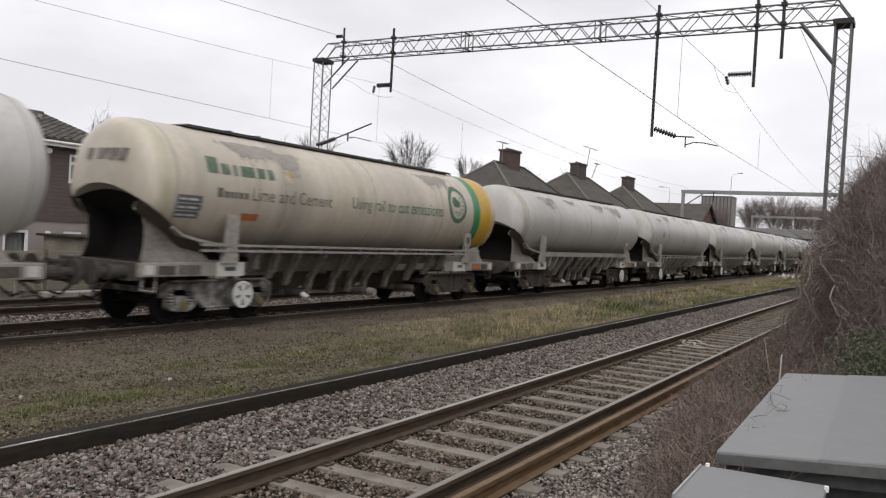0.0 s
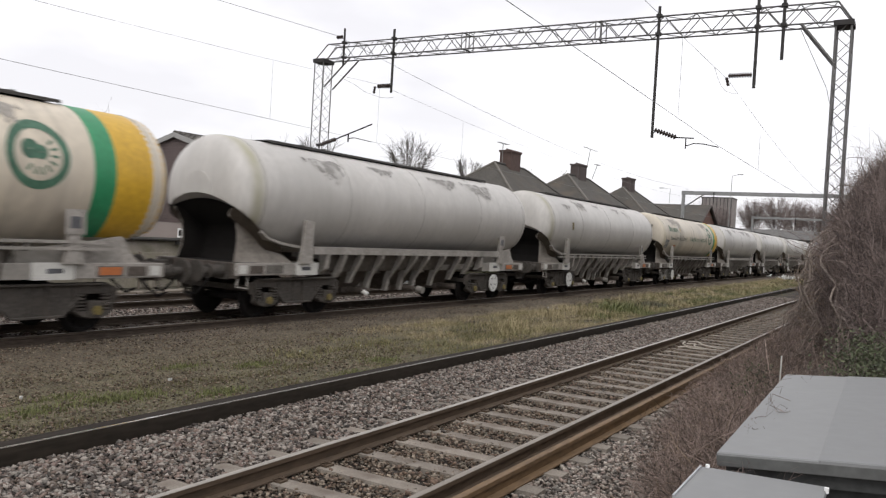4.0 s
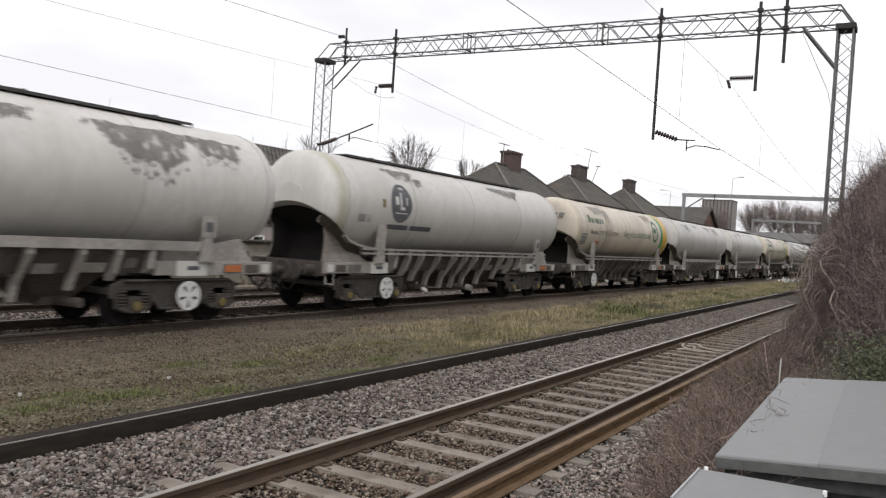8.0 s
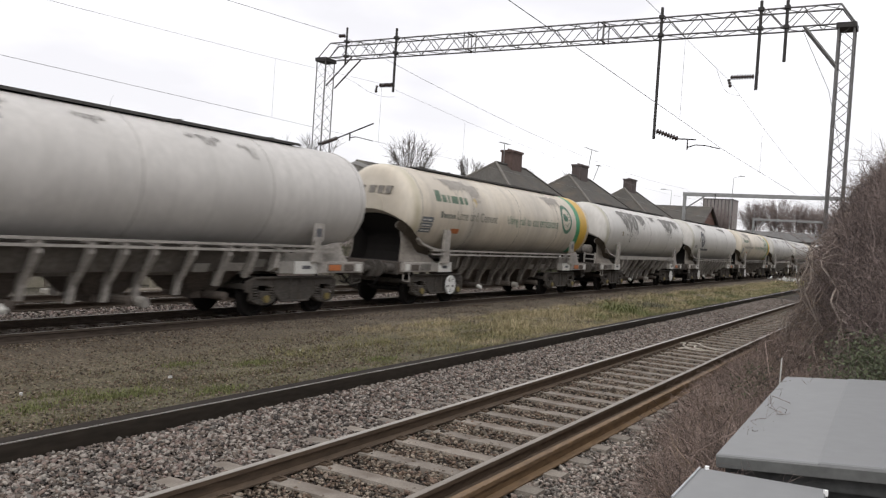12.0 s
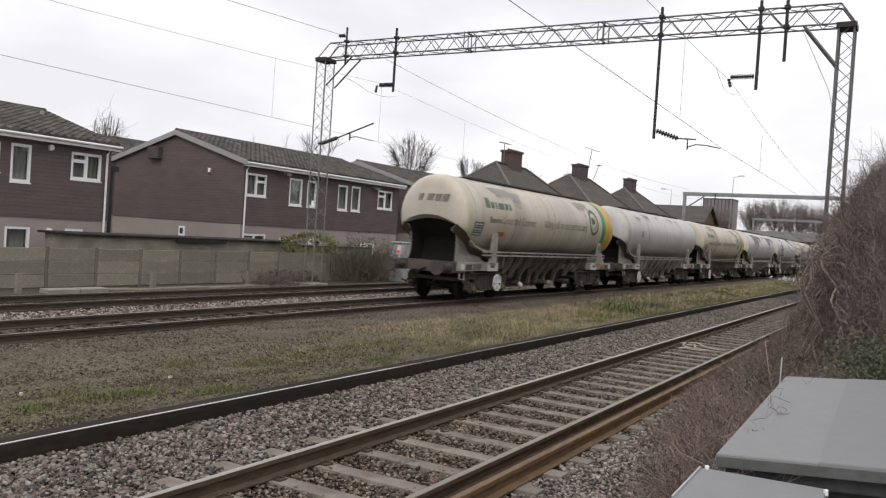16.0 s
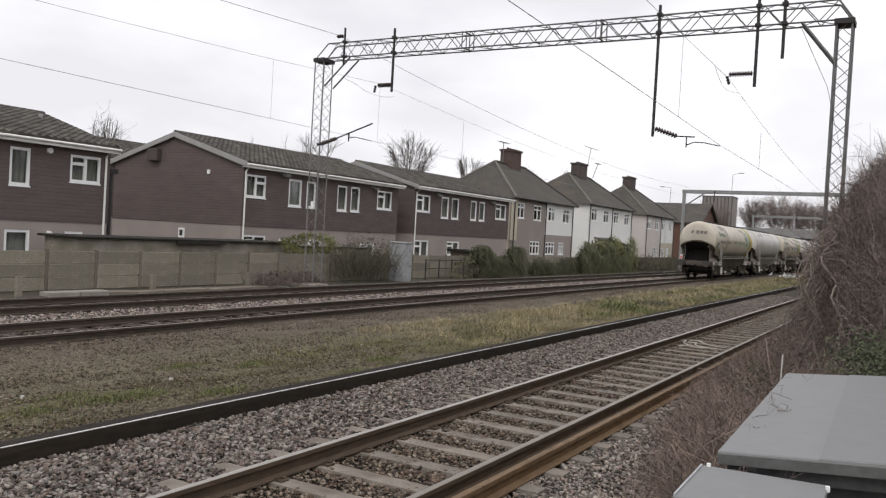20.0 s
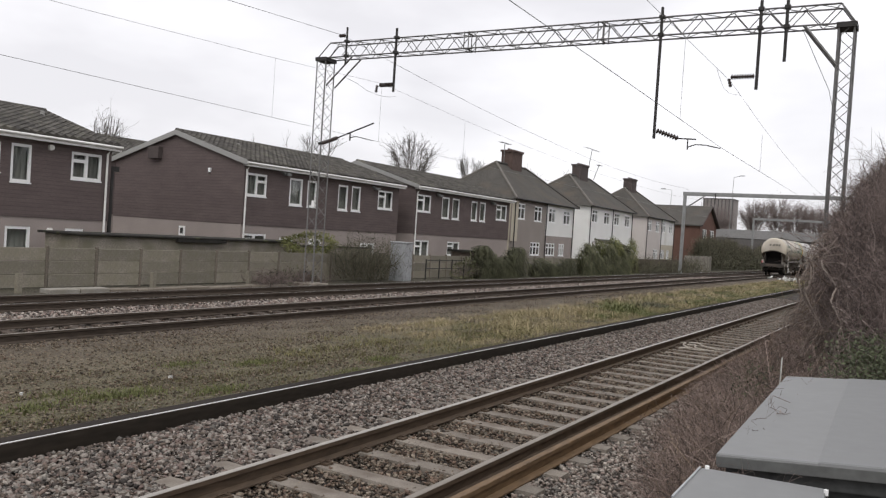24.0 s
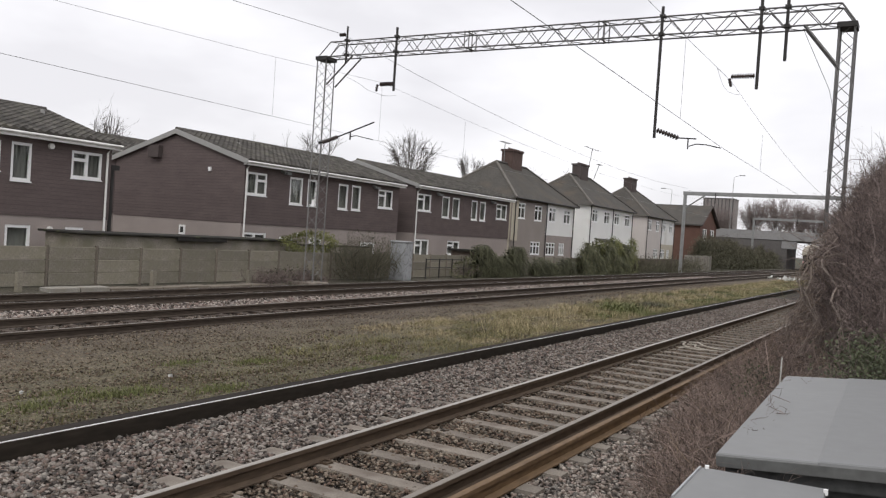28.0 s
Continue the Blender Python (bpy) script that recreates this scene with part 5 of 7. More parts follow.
    part("lens", Geo().tube([(-1.0, 0.66, 1.44), (-1.0, 0.645, 1.44)], 0.055, 14), RED_GLOW, lamp, "red light")
    part("lamp_bracket", Geo().tube([(-1.0, 0.72, 1.64), (-1.0, 0.72, 1.72), (-1.0, 0.8, 1.72)], 0.012, 6), STEEL_DARK, lamp)
    return made


train = build_train()
# seconds, place of the last wagon's rear buffers along the track
ALONG = [(0.0, -120.2), (1.0, -111.55), (3.0, -94.1), (5.5, -72.15), (6.0, -67.68), (8.0, -50.0), (11.0, -23.1), (12.5, -9.75), (14.5, 8.0), (15.0, 12.42), (16.5, 25.92), (18.0, 39.52), (20.0, 57.55),
         (22.0, 75.0), (24.0, 92.0), (25.0, 100.6), (26.0, 109.2), (27.0, 118.2), (28.0, 127.0)]
TRAIN_X = -13.51


# ---- overhead line gantries ----
GANTRY_Y = 25.98


def lattice(g, corners0, corners1, step, r=0.02):
    """Zigzag bracing between two parallel chords given as end points."""
    a0, a1, b0, b1 = (Vector(p) for p in (*corners0, *corners1))
    n = max(2, round((a1 - a0).length / step))
    for i in range(n):
        p = a0.lerp(a1, i / n) if i % 2 == 0 else b0.lerp(b1, i / n)
        q = b0.lerp(b1, (i + 1) / n) if i % 2 == 0 else a0.lerp(a1, (i + 1) / n)
        g.tube([p, q], r, 4)


def angle_bar(g, a, b, w=0.07):
    """A steel angle between two points."""
    g.tube([a, b], w / 2, 4)


def build_column(gan, x0, x1, y0, y1, z0, z1, name="column"):
    c = Geo()
    cs = [(x0, y0), (x1, y0), (x1, y1), (x0, y1)]
    for x, y in cs:
        angle_bar(c, (x, y, z0), (x, y, z1), 0.062)
    col = part(name, c, STEEL, gan)
    for i in range(4):
        (xa, ya), (xb, yb) = cs[i], cs[(i + 1) % 4]
        g = Geo()
        lattice(g, ((xa, ya, z0 + 0.3), (xa, ya, z1)), ((xb, yb, z0 + 0.3), (xb, yb, z1)), 0.42, 0.011)
        part("lattice", g, STEEL, col)
    cap = Geo().box(x0 - 0.06, x1 + 0.06, y0 - 0.06, y1 + 0.06, z1 - 0.12, z1 + 0.03)
    part("cap", cap, STEEL_DARK, col)
    return col


def insulator(parent, a, b, sheds=8, r=0.09):
    a, b = Vector(a), Vector(b)
    g = Geo().tube([a, b], 0.035, 8)
    for i in range(sheds):
        p = a.lerp(b, (i + 0.5) / sheds)
        d = (b - a).normalized() * 0.018
        g.tube([p - d, p, p + d], r, 10, r * 0.7)
    return part("insulator", g, PORCELAIN, parent, "brown ribbed insulator")


def build_gantry():
    gan = thing("lattice_gantry", "grey lattice steel gantry carrying the overhead wires", "gantry")
    ya, yb = GANTRY_Y - 0.28, GANTRY_Y + 0.28
    zb, zt = 8.83, 9.4
    xl, xr = -21.4, -2.0
    build_column(gan, -21.42, -20.98, ya, yb, -0.35, zb)
    build_column(gan, -2.43, -2.02, ya, yb, -0.1, zb)
    beam = Geo()
    for y in (ya, yb):
        angle_bar(beam, (xl, y, zb), (xr, y, zb), 0.055)
        angle_bar(beam, (xl + 0.6, y, zt), (xr - 0.4, y, zt), 0.055)
        angle_bar(beam, (xl, y, zb), (xl + 0.6, y, zt), 0.055)
        angle_bar(beam, (xr, y, zb), (xr - 0.4, y, zt), 0.055)
    bm_ = part("beam", beam, STEEL, gan)
    for y in (ya, yb):
        g = Geo()
        lattice(g, ((xl + 0.6, y, zb), (xr - 0.4, y, zb)), ((xl + 0.6, y, zt), (xr - 0.4, y, zt)), 0.5, 0.016)
        part("lattice", g, STEEL, bm_)
    for z in (zb, zt):
        g = Geo()
        lattice(g, ((xl + 0.6, ya, z), (xr - 0.4, ya, z)), ((xl + 0.6, yb, z), (xr - 0.4, yb, z)), 0.55, 0.014)
        part("lattice", g, STEEL, bm_)
    for x in (-14.6, -9.55):
        for y in (ya, yb):
            for d in (-0.09, 0.09):
                part("splice_bar", Geo().tube([(x + d, y, zb - 0.04), (x + d, y, zt + 0.04)], 0.022, 4), STEEL, bm_)
        for z in (zb, zt):
            part("splice_bar", Geo().tube([(x, ya, z), (x, yb, z)], 0.03, 4), STEEL_DARK, bm_)
    for y in (ya, yb):
        part("brace", Geo().tube([(-20.9, y, 7.72), (-19.68, y, 8.8)], 0.04, 4), STEEL, gan)
        part("brace", Geo().tube([(-2.42, y, 7.62), (-3.36, y, 8.84)], 0.045, 4), STEEL, gan)
    for x, z0, z1 in ((-17.6, 7.35, 9.75), (-7.52, 5.55, 9.7), (-4.55, 7.0, 9.65), (-3.82, 7.8, 9.9), (-19.95, 8.5, 9.95)):
        part("drop_tube", Geo().tube([(x, ya - 0.06, z0), (x, ya - 0.06, z1)], 0.048 if x > -19 else 0.04, 8), STEEL_DARK, gan, "dark drop tube")
        for z in (zb, zt):
            part("clamp", Geo().box(x - 0.08, x + 0.08, ya - 0.13, ya + 0.05, z - 0.05, z + 0.05), STEEL_DARK, gan)
    y = ya - 0.06
    insulator(gan, (-17.65, y, 7.62), (-18.25, y, 7.62), 7)
    insulator(gan, (-18.35, y, 7.62), (-18.4, y, 7.35), 3, 0.07)
    insulator(gan, (-4.62, y, 7.4), (-5.3, y, 7.4), 9)
    insulator(gan, (-5.35, y, 7.35), (-5.28, y, 7.1), 3, 0.06)
    insulator(gan, (-7.45, y, 5.8), (-6.75, y, 5.55), 8)
    part("registration_arm", Geo().tube([(-6.75, y, 5.55), (-6.2, y, 5.52)], 0.022, 6).tube([(-6.45, y, 5.52), (-6.45, y, 5.2)], 0.02, 6)
         .tube([(-6.45, y, 5.28), (-6.2, y, 5.36), (-5.9, y, 5.34), (-5.45, y, 5.24)], 0.018, 6), STEEL_DARK, gan)
    insulator(gan, (-20.85, y, 5.4), (-20.1, y, 5.62), 8)
    part("registration_arm", Geo().tube([(-21.05, y, 5.4), (-20.85, y, 5.4)], 0.05, 6).tube([(-20.1, y, 5.62), (-18.4, y, 6.17)], 0.028, 6)
         .tube([(-19.5, y, 5.8), (-19.5, y, 5.5)], 0.03, 6).tube([(-19.5, y, 5.62), (-19.2, y, 5.66), (-18.8, y, 5.58), (-18.4, y, 5.5)], 0.018, 6), STEEL_DARK, gan)
    insulator(gan, (-20.0, y - 0.05, 9.62), (-20.3, y - 0.05, 9.62), 3, 0.08)
    part("warning_plate", bevelled(Geo().box(-21.2, -21.06, ya - 0.09, ya - 0.07, 2.85, 3.1), "warning_plate", PVC, 0.005, 1), None, gan, "small white plate on the column")
    # base plinths
    for x in (-21.32, -2.32):
        part("plinth", bevelled(Geo().box(x - 0.5, x + 0.5, ya - 0.3, yb + 0.3, -0.5, -0.22 if x < -10 else 0.05), "plinth", CONCRETE, 0.02, 1), None, gan)
    return gan


build_gantry()


def build_portal(y, xl, xr, zt, size, label):
    """A plain welded portal of box steel."""
    gan = thing("portal_gantry", label, "gantry")
    part("post", bevelled(Geo().box(xl - size / 2, xl + size / 2, y - size / 2, y + size / 2, -0.45, zt), "post", STEEL_LIGHT, 0.02, 1), None, gan)
    part("post", bevelled(Geo().box(xr - size / 2, xr + size / 2, y - size / 2, y + size / 2, -0.45, zt), "post", STEEL_LIGHT, 0.02, 1), None, gan)
    part("beam", bevelled(Geo().box(xl - size / 2 - 0.05, xr + size / 2, y - size / 2, y + size / 2, zt - 0.02, zt + 0.36), "beam", STEEL_LIGHT, 0.02, 1), None, gan)
    part("brace", Geo().tube([(xl, y, zt - 1.4), (xl + 2.0, y, zt)], 0.07, 4), STEEL_LIGHT, gan)
    part("brace", Geo().tube([(xr, y, zt - 1.4), (xr - 2.0, y, zt)], 0.07, 4), STEEL_LIGHT, gan)
    for x in (-18.4,):
        part("drop_tube", Geo().tube([(x, y - size / 2 - 0.07, zt + 0.3), (x, y - size / 2 - 0.07, zt - 0.8)], 0.05, 6), STEEL_DARK, gan)
    return gan


build_portal(86.0, -21.5, -1.0, 7.78, 0.3, "pale steel portal gantry over the tracks")
build_portal(150.0, -25.4, -2.0, 8.1, 0.3, "distant pale steel portal gantry")


def wire(label, pts, r=0.012, sag=0.0):
    g = Geo()
    for a, b in zip(pts[:-1], pts[1:]):
        a, b = Vector(a), Vector(b)
        n = 10
        g.tube([a.lerp(b, i / n) - Vector((0, 0, sag * 4 * (i / n) * (1 - i / n))) for i in range(n + 1)], r, 5)
    return thing("overhead_wire", label, "overhead wire", "overhead wires", geo=g, material=WIRE)


GY = GANTRY_Y - 0.34
wire("thin contact wire along the disused line", [(-5.6, -35, 6.65), (-5.43, GY, 5.26), (-5.8, 86, 5.2), (-5.6, 150, 5.2)], 0.0068)
wire("catenary wire over the near track", [(-5.2, -38, 7.5), (-5.3, GY, 7.28)], 0.0055, 0.1)
wire("catenary wire sagging beyond the gantry", [(-5.3, GY, 7.28), (-5.3, 86, 7.0), (-5.0, 150, 7)], 0.005, 1.25)
JUMPER = [(-5.3, 23.7, 7.28), (-5.34, 24.5, 7.08), (-5.36, 25.1, 6.97), (-5.36, 25.7, 6.95), (-5.34, 26.5, 7.03), (-5.3, 27.3, 7.15)]
thing("jumper_wire", "thin looped jumper wire under the insulator", "overhead wire", "overhead wires", geo=Geo().tube(JUMPER, 0.005, 5), material=WIRE)
JUMPER_FAR = [(-17.6, 22.7, 7.3), (-17.6, 23.3, 7.24), (-17.6, 24.0, 7.08), (-17.6, 24.9, 7.05), (-17.6, 25.4, 7.11), (-17.6, 25.8, 7.2)]
thing("jumper_wire", "thin hanging jumper wire beside the gantry", "overhead wire", "overhead wires", geo=Geo().tube(JUMPER_FAR, 0.006, 5), material=WIRE)
wire("contact wire of the far track", [(-17.4, -38, 5.4), (-17.4, 24.2, 5.32), (-17.4, 86, 5.3), (-17.4, 150, 5.3)], 0.006)
wire("catenary wire of the far track", [(-17.4, -38, 7.4), (-17.4, 24.6, 7.45), (-17.4, 86, 7.2), (-17.4, 150, 7.2)], 0.0048, 0.95)
wire("feeder wire on the gantry top", [(-20.2, -35, 9.6), (-20.25, GY, 9.68), (-21.5, 86, 8.5), (-25.4, 150, 8.7)], 0.009, 0.9)
wire("stay wire beside the gantry", [(-2.5, 19.0, 7.0), (-2.5, 25.0, 6.8), (-2.4, 38, 3.5)], 0.007)


def droppers():
    for x, y, z0, z1 in ((-17.4, 18.9, 5.33, 7.13), (-17.4, 31.0, 5.32, 6.97), (-5.44, 20.7, 5.38, 7.5), (-5.5, 33.0, 5.26, 6.65), (-17.4, 24.6, 5.32, 7.45), (-17.4, 45, 5.31, 6.6)):
        thing("dropper", "thin vertical dropper wire", "overhead wire", "droppers", geo=Geo().tube([(x, y, z0), (x, y, z1)], 0.005, 4), material=WIRE)


droppers()


# ---- houses ----
def wall_y(g, x, thick, y0, y1, z0, z1, holes=()):
    """A wall along y with its outer face at x, cut by openings (y0, y1, z0, z1); one closed skin."""
    ys = sorted({y0, y1, *[h[0] for h in holes], *[h[1] for h in holes]})
    zs = sorted({z0, z1, *[h[2] for h in holes], *[h[3] for h in holes]})

    def solid(i, j):
        if not (0 <= i < len(ys) - 1 and 0 <= j < len(zs) - 1):
            return False
        a, b = (ys[i] + ys[i + 1]) / 2, (zs[j] + zs[j + 1]) / 2
        return not any(h[0] < a < h[1] and h[2] < b < h[3] for h in holes)

    n = len(zs)
    vs = [(w, a, b) for w in (x, x - thick) for a in ys for b in zs]
    back = len(ys) * n
    fs = []
    for i in range(len(ys) - 1):
        for j in range(n - 1):
            if not solid(i, j):
                continue
            k = [i * n + j, (i + 1) * n + j, (i + 1) * n + j + 1, i * n + j + 1]
            fs.append(tuple(k))
            fs.append(tuple(q + back for q in reversed(k)))
            for (di, dj), (p, q) in (((0, -1), (0, 1)), ((1, 0), (1, 2)), ((0, 1), (2, 3)), ((-1, 0), (3, 0))):
                if not solid(i + di, j + dj):
                    fs.append((k[q], k[p], k[p] + back, k[q] + back))
    used = sorted({q for f in fs for q in f})
    num = {q: i for i, q in enumerate(used)}
    return g.add([vs[q] for q in used], [tuple(num[q] for q in f) for f in fs])


def window(house, x, y0, y1, z0, z1, lights, curtain=True, transom=None):
    """A casement facing +x; lights: places of mullions as shares of the width; transom: (light, height share)."""
    w = 0.105
    f = Geo()
    f.box(x - 0.1, x - 0.02, y0, y0 + w, z0, z1).box(x - 0.1, x - 0.02, y1 - w, y1, z0, z1)
    f.box(x - 0.1, x - 0.02, y0 + w, y1 - w, z0, z0 + w).box(x - 0.1, x - 0.02, y0 + w, y1 - w, z1 - w, z1)
    for s in lights:
        m = y0 + (y1 - y0) * s
        f.box(x - 0.1, x - 0.015, m - w * 0.6, m + w * 0.6, z0 + w, z1 - w)
    if transom:
        a, b, s = transom
        m = z0 + (z1 - z0) * s
        f.box(x - 0.1, x - 0.015, y0 + (y1 - y0) * a + w * 0.6, y0 + (y1 - y0) * b - w * 0.6, m - w * 0.6, m + w * 0.6)
    win = part("window", f, PVC, house, "white framed casement window")
    part("window_sill", Geo().box(x - 0.06, x + 0.04, y0 - 0.02, y1 + 0.02, z0 - 0.05, z0), PVC, win)
    p = part("pane", Geo().box(x - 0.066, x - 0.058, y0 + w * 0.5, y1 - w * 0.5, z0 + w * 0.5, z1 - w * 0.5), GLASS, win)
    p.visible_shadow = False
    if curtain:
        g = Geo()
        n = max(6, int((y1 - y0) / 0.06))
        vs = []
        for i in range(n + 1):
            y = y0 + 0.02 + (y1 - y0 - 0.04) * i / n
            dx = 0.02 * math.sin(i * 1.9)
            vs += [(x - 0.2 + dx, y, z0), (x - 0.2 + dx, y, z1)]
        g.add(vs, [(2 * i, 2 * i + 2, 2 * i + 3, 2 * i + 1) for i in range(n)])
        part("curtain", g, CURTAIN, win, "pale net curtain")
    return win


def tile_slope(g, y0, y1, xe, ze, xr, zr, course=0.33, width=0.34, seed=1):
    """Separate roof tiles from the eave line (xe, ze) up to the ridge line (xr, zr)."""
    rg = random.Random(seed)
    d = Vector((xr - xe, 0, zr - ze))
    n = max(1, round(d.length / course))
    m = max(1, round((y1 - y0) / width))
    up = Vector((-d.z, 0, d.x)).normalized()
    if up.z < 0:
        up = -up
    for i in range(n):
        for j in range(m):
            a = Vector((xe, 0, ze)) + d * (i / n)
            b = Vector((xe, 0, ze)) + d * ((i + 1.08) / n)
            h = rg.uniform(0.0, 0.012)
            ya, yb = y0 + (y1 - y0) * j / m, y0 + (y1 - y0) * (j + 0.96) / m
            lo, hi = a + up * (0.055 + h), b + up * (0.02 + h)
            ym = (ya * 0.7 + yb * 0.3)
            lift = up * 0.075
            vs = [(a.x, ya, a.z), (a.x, yb, a.z), (b.x, yb, b.z), (b.x, ya, b.z),
                  (lo.x, ya, lo.z), (lo.x, yb, lo.z), (hi.x, yb, hi.z), (hi.x, ya, hi.z),
                  (lo.x + lift.x, ym, lo.z + lift.z), (hi.x + lift.x, ym, hi.z + lift.z)]
            g.add(vs, [(0, 4, 8, 5, 1), (4, 7, 9, 8), (8, 9, 6, 5), (0, 3, 7, 4), (1, 5, 6, 2), (3, 2, 6, 9, 7)])


def brown_house(label, y0, y1, eave, dado, wins, low_wins, x=-29.0, depth=9.6, rise=1.5, base=-0.5, verge=True, seed=1):
    h = thing("terraced_house", label, "house", "brown houses behind the fence")
    xb, xr = x - depth, x - depth / 2
    holes_up = [w[:4] for w in wins]
    holes_lo = [w[:4] for w in low_wins]
    part("upper_wall", wall_y(Geo(), x + 0.04, 0.3, y0, y1, dado, eave, holes_up), CLAD, h, "dark brown boarded wall")
    part("lower_wall", wall_y(Geo(), x, 0.3, y0, y1, base, dado, holes_lo), RENDER_GREY, h, "pinkish grey rendered wall")
    for yy, nm in ((y0, "gable"), (y1 - 0.3, "gable")):
        g = Geo().prism([(x - 0.26, dado), (xb, dado), (xb, eave), (xr, eave + rise), (x - 0.26, eave + 0.07)], "y", yy, yy + 0.3)
        part(nm, g, CLAD, h, "dark brown boarded gable")
        part("gable_base", Geo().box(xb, x - 0.3, yy + 0.02, yy + 0.28, base, dado), RENDER_GREY, h)
    part("back_wall", Geo().box(xb, xb + 0.3, y0 + 0.3, y1 - 0.3, base, eave), RENDER_GREY, h)
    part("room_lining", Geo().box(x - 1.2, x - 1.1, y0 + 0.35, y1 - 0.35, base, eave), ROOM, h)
    part("upper_floor", Geo().box(xb + 0.3, x - 0.32, y0 + 0.3, y1 - 0.3, dado + 0.1, dado + 0.3), ROOM, h)
    deck = Geo().prism([(x + 0.4, eave - 0.02), (x + 0.4, eave + 0.03), (xr, eave + rise + 0.06), (xb - 0.4, eave + 0.03), (xb - 0.4, eave - 0.02), (xr, eave + rise)], "y", y0 - 0.12, y1 + 0.12)
    roof = part("roof", deck, FELT, h)
    g = Geo()
    tile_slope(g, y0 - 0.15, y1 + 0.15, x + 0.42, eave + 0.02, xr, eave + rise + 0.05, seed=seed)
    t = part("roof_tiles", g, TILE, roof, "weathered dark grey interlocking roof tiles")
    t["kind"] = "stuff"
    back = Geo()
    tile_slope(back, y0 - 0.15, y1 + 0.15, xb - 0.42, eave + 0.02, xr, eave + rise + 0.05, course=0.9, width=1.2, seed=seed)
    part("back_tiles", back, TILE, roof)["kind"] = "stuff"
    part("ridge", Geo().tube([(xr, y0 - 0.15, eave + rise + 0.08), (xr, y1 + 0.15, eave + rise + 0.08)], 0.11, 8), TILE, roof)
    part("fascia", Geo().box(x + 0.38, x + 0.41, y0 - 0.2, y1 + 0.2, eave - 0.22, eave - 0.01), FASCIA, h, "white fascia board")
    part("gutter", Geo().tube([(x + 0.46, y0 - 0.2, eave - 0.06), (x + 0.46, y1 + 0.2, eave - 0.06)], 0.055, 8), FASCIA, h)
    part("soffit", Geo().box(x + 0.04, x + 0.38, y0 - 0.1, y1 + 0.1, eave - 0.2, eave - 0.16), FASCIA, h)
    for yy in (y0 - 0.2, y1 + 0.12):
        for xs in ((x + 0.41, xr), (xb - 0.41, xr)):
            g = Geo()
            a, b = Vector((xs[0], yy, eave)), Vector((xs[1], yy, eave + rise + 0.03))
            vs = []
            for q in (a, b):
                for dz in (-0.2, 0.06):
                    for dy in (0, 0.04):
                        vs.append((q.x, q.y + dy, q.z + dz))
            g.add(vs, [(0, 1, 3, 2), (4, 6, 7, 5), (0, 4, 5, 1), (2, 3, 7, 6), (0, 2, 6, 4), (1, 5, 7, 3)])
            part("bargeboard", g, BARGE, h, "grey bargeboard")
    for w in wins:
        window(h, x + 0.04, *w[:4], *w[4:])
    for w in low_wins:
        window(h, x, *w[:4], *w[4:])
    return h


def downpipe(h, x, y, z0, z1, m=FASCIA):
    part("downpipe", Geo().tube([(x + 0.42, y, z1), (x + 0.12, y, z1 - 0.25), (x + 0.12, y, z0)], 0.045, 8), m, h, "white downpipe" if m is FASCIA else "dark downpipe")


two = ((0.5,), True, (0.0, 0.5, 0.68))
single = ((), True, None)
bare = ((), True, None)
h1 = brown_house("brown boarded terraced house with white windows", 5.0, 22.1, 4.82, 1.72,
                 [(9.0, 10.4, 3.3, 4.4, *two), (13.0, 13.8, 3.0, 4.42, *single), (16.0, 17.42, 3.3, 4.4, *two), (17.81, 18.62, 3.0, 4.42, *single), (20.28, 21.66, 3.31, 4.39, *two)],
                 [(14.2, 15.4, 0.3, 1.34, *two), (17.75, 18.75, 0.3, 1.36, *single), (20.2, 21.0, 0.2, 1.36, *two)], seed=1)
downpipe(h1, -29.0, 21.85, -0.4, 4.7)
h2 = brown_house("brown boarded house end with a wide gable", 29.75, 43.6, 5.03, 1.93,
                 [(29.95, 31.4, 3.38, 4.52, (0.5,), True, (0.5, 1.0, 0.66)), (33.15, 34.2, 3.1, 4.55, *single), (34.6, 35.4, 3.1, 4.55, *single), (37.32, 38.25, 3.08, 4.55, *bare), (38.6, 39.5, 3.1, 4.57, *bare), (41.3, 42.9, 3.4, 4.55, *two)],
                 [(29.9, 31.6, 0.6, 1.5, *two), (32.6, 33.7, 0.5, 1.36, *single), (35.0, 36.1, 0.5, 1.4, *two), (39.8, 41.3, 0.5, 1.25, *two)], seed=2)
downpipe(h2, -29.0, 29.85, -0.4, 4.9)
h3 = brown_house("brown boarded house beyond a narrow gap", 45.55, 59.9, 5.18, 2.0,
                 [(45.85, 47.6, 3.5, 4.65, *two), (49.1, 50.15, 3.2, 4.7, *bare), (50.55, 51.6, 3.2, 4.7, *bare), (53.4, 54.35, 3.24, 4.7, *bare), (54.75, 55.7, 3.24, 4.7, *bare), (57.5, 59.4, 3.5, 4.72, *two)],
                 [(45.8, 47.7, 0.3, 1.6, *two), (50.2, 52, 0.6, 1.6, *two)], seed=3)
downpipe(h3, -29.0, 45.7, -0.4, 5.0)
back_house = brown_house("brown house in the row behind", 24.5, 40.0, 5.6, 2.0, [], [], x=-44.0, depth=9.0, rise=1.6, seed=4)


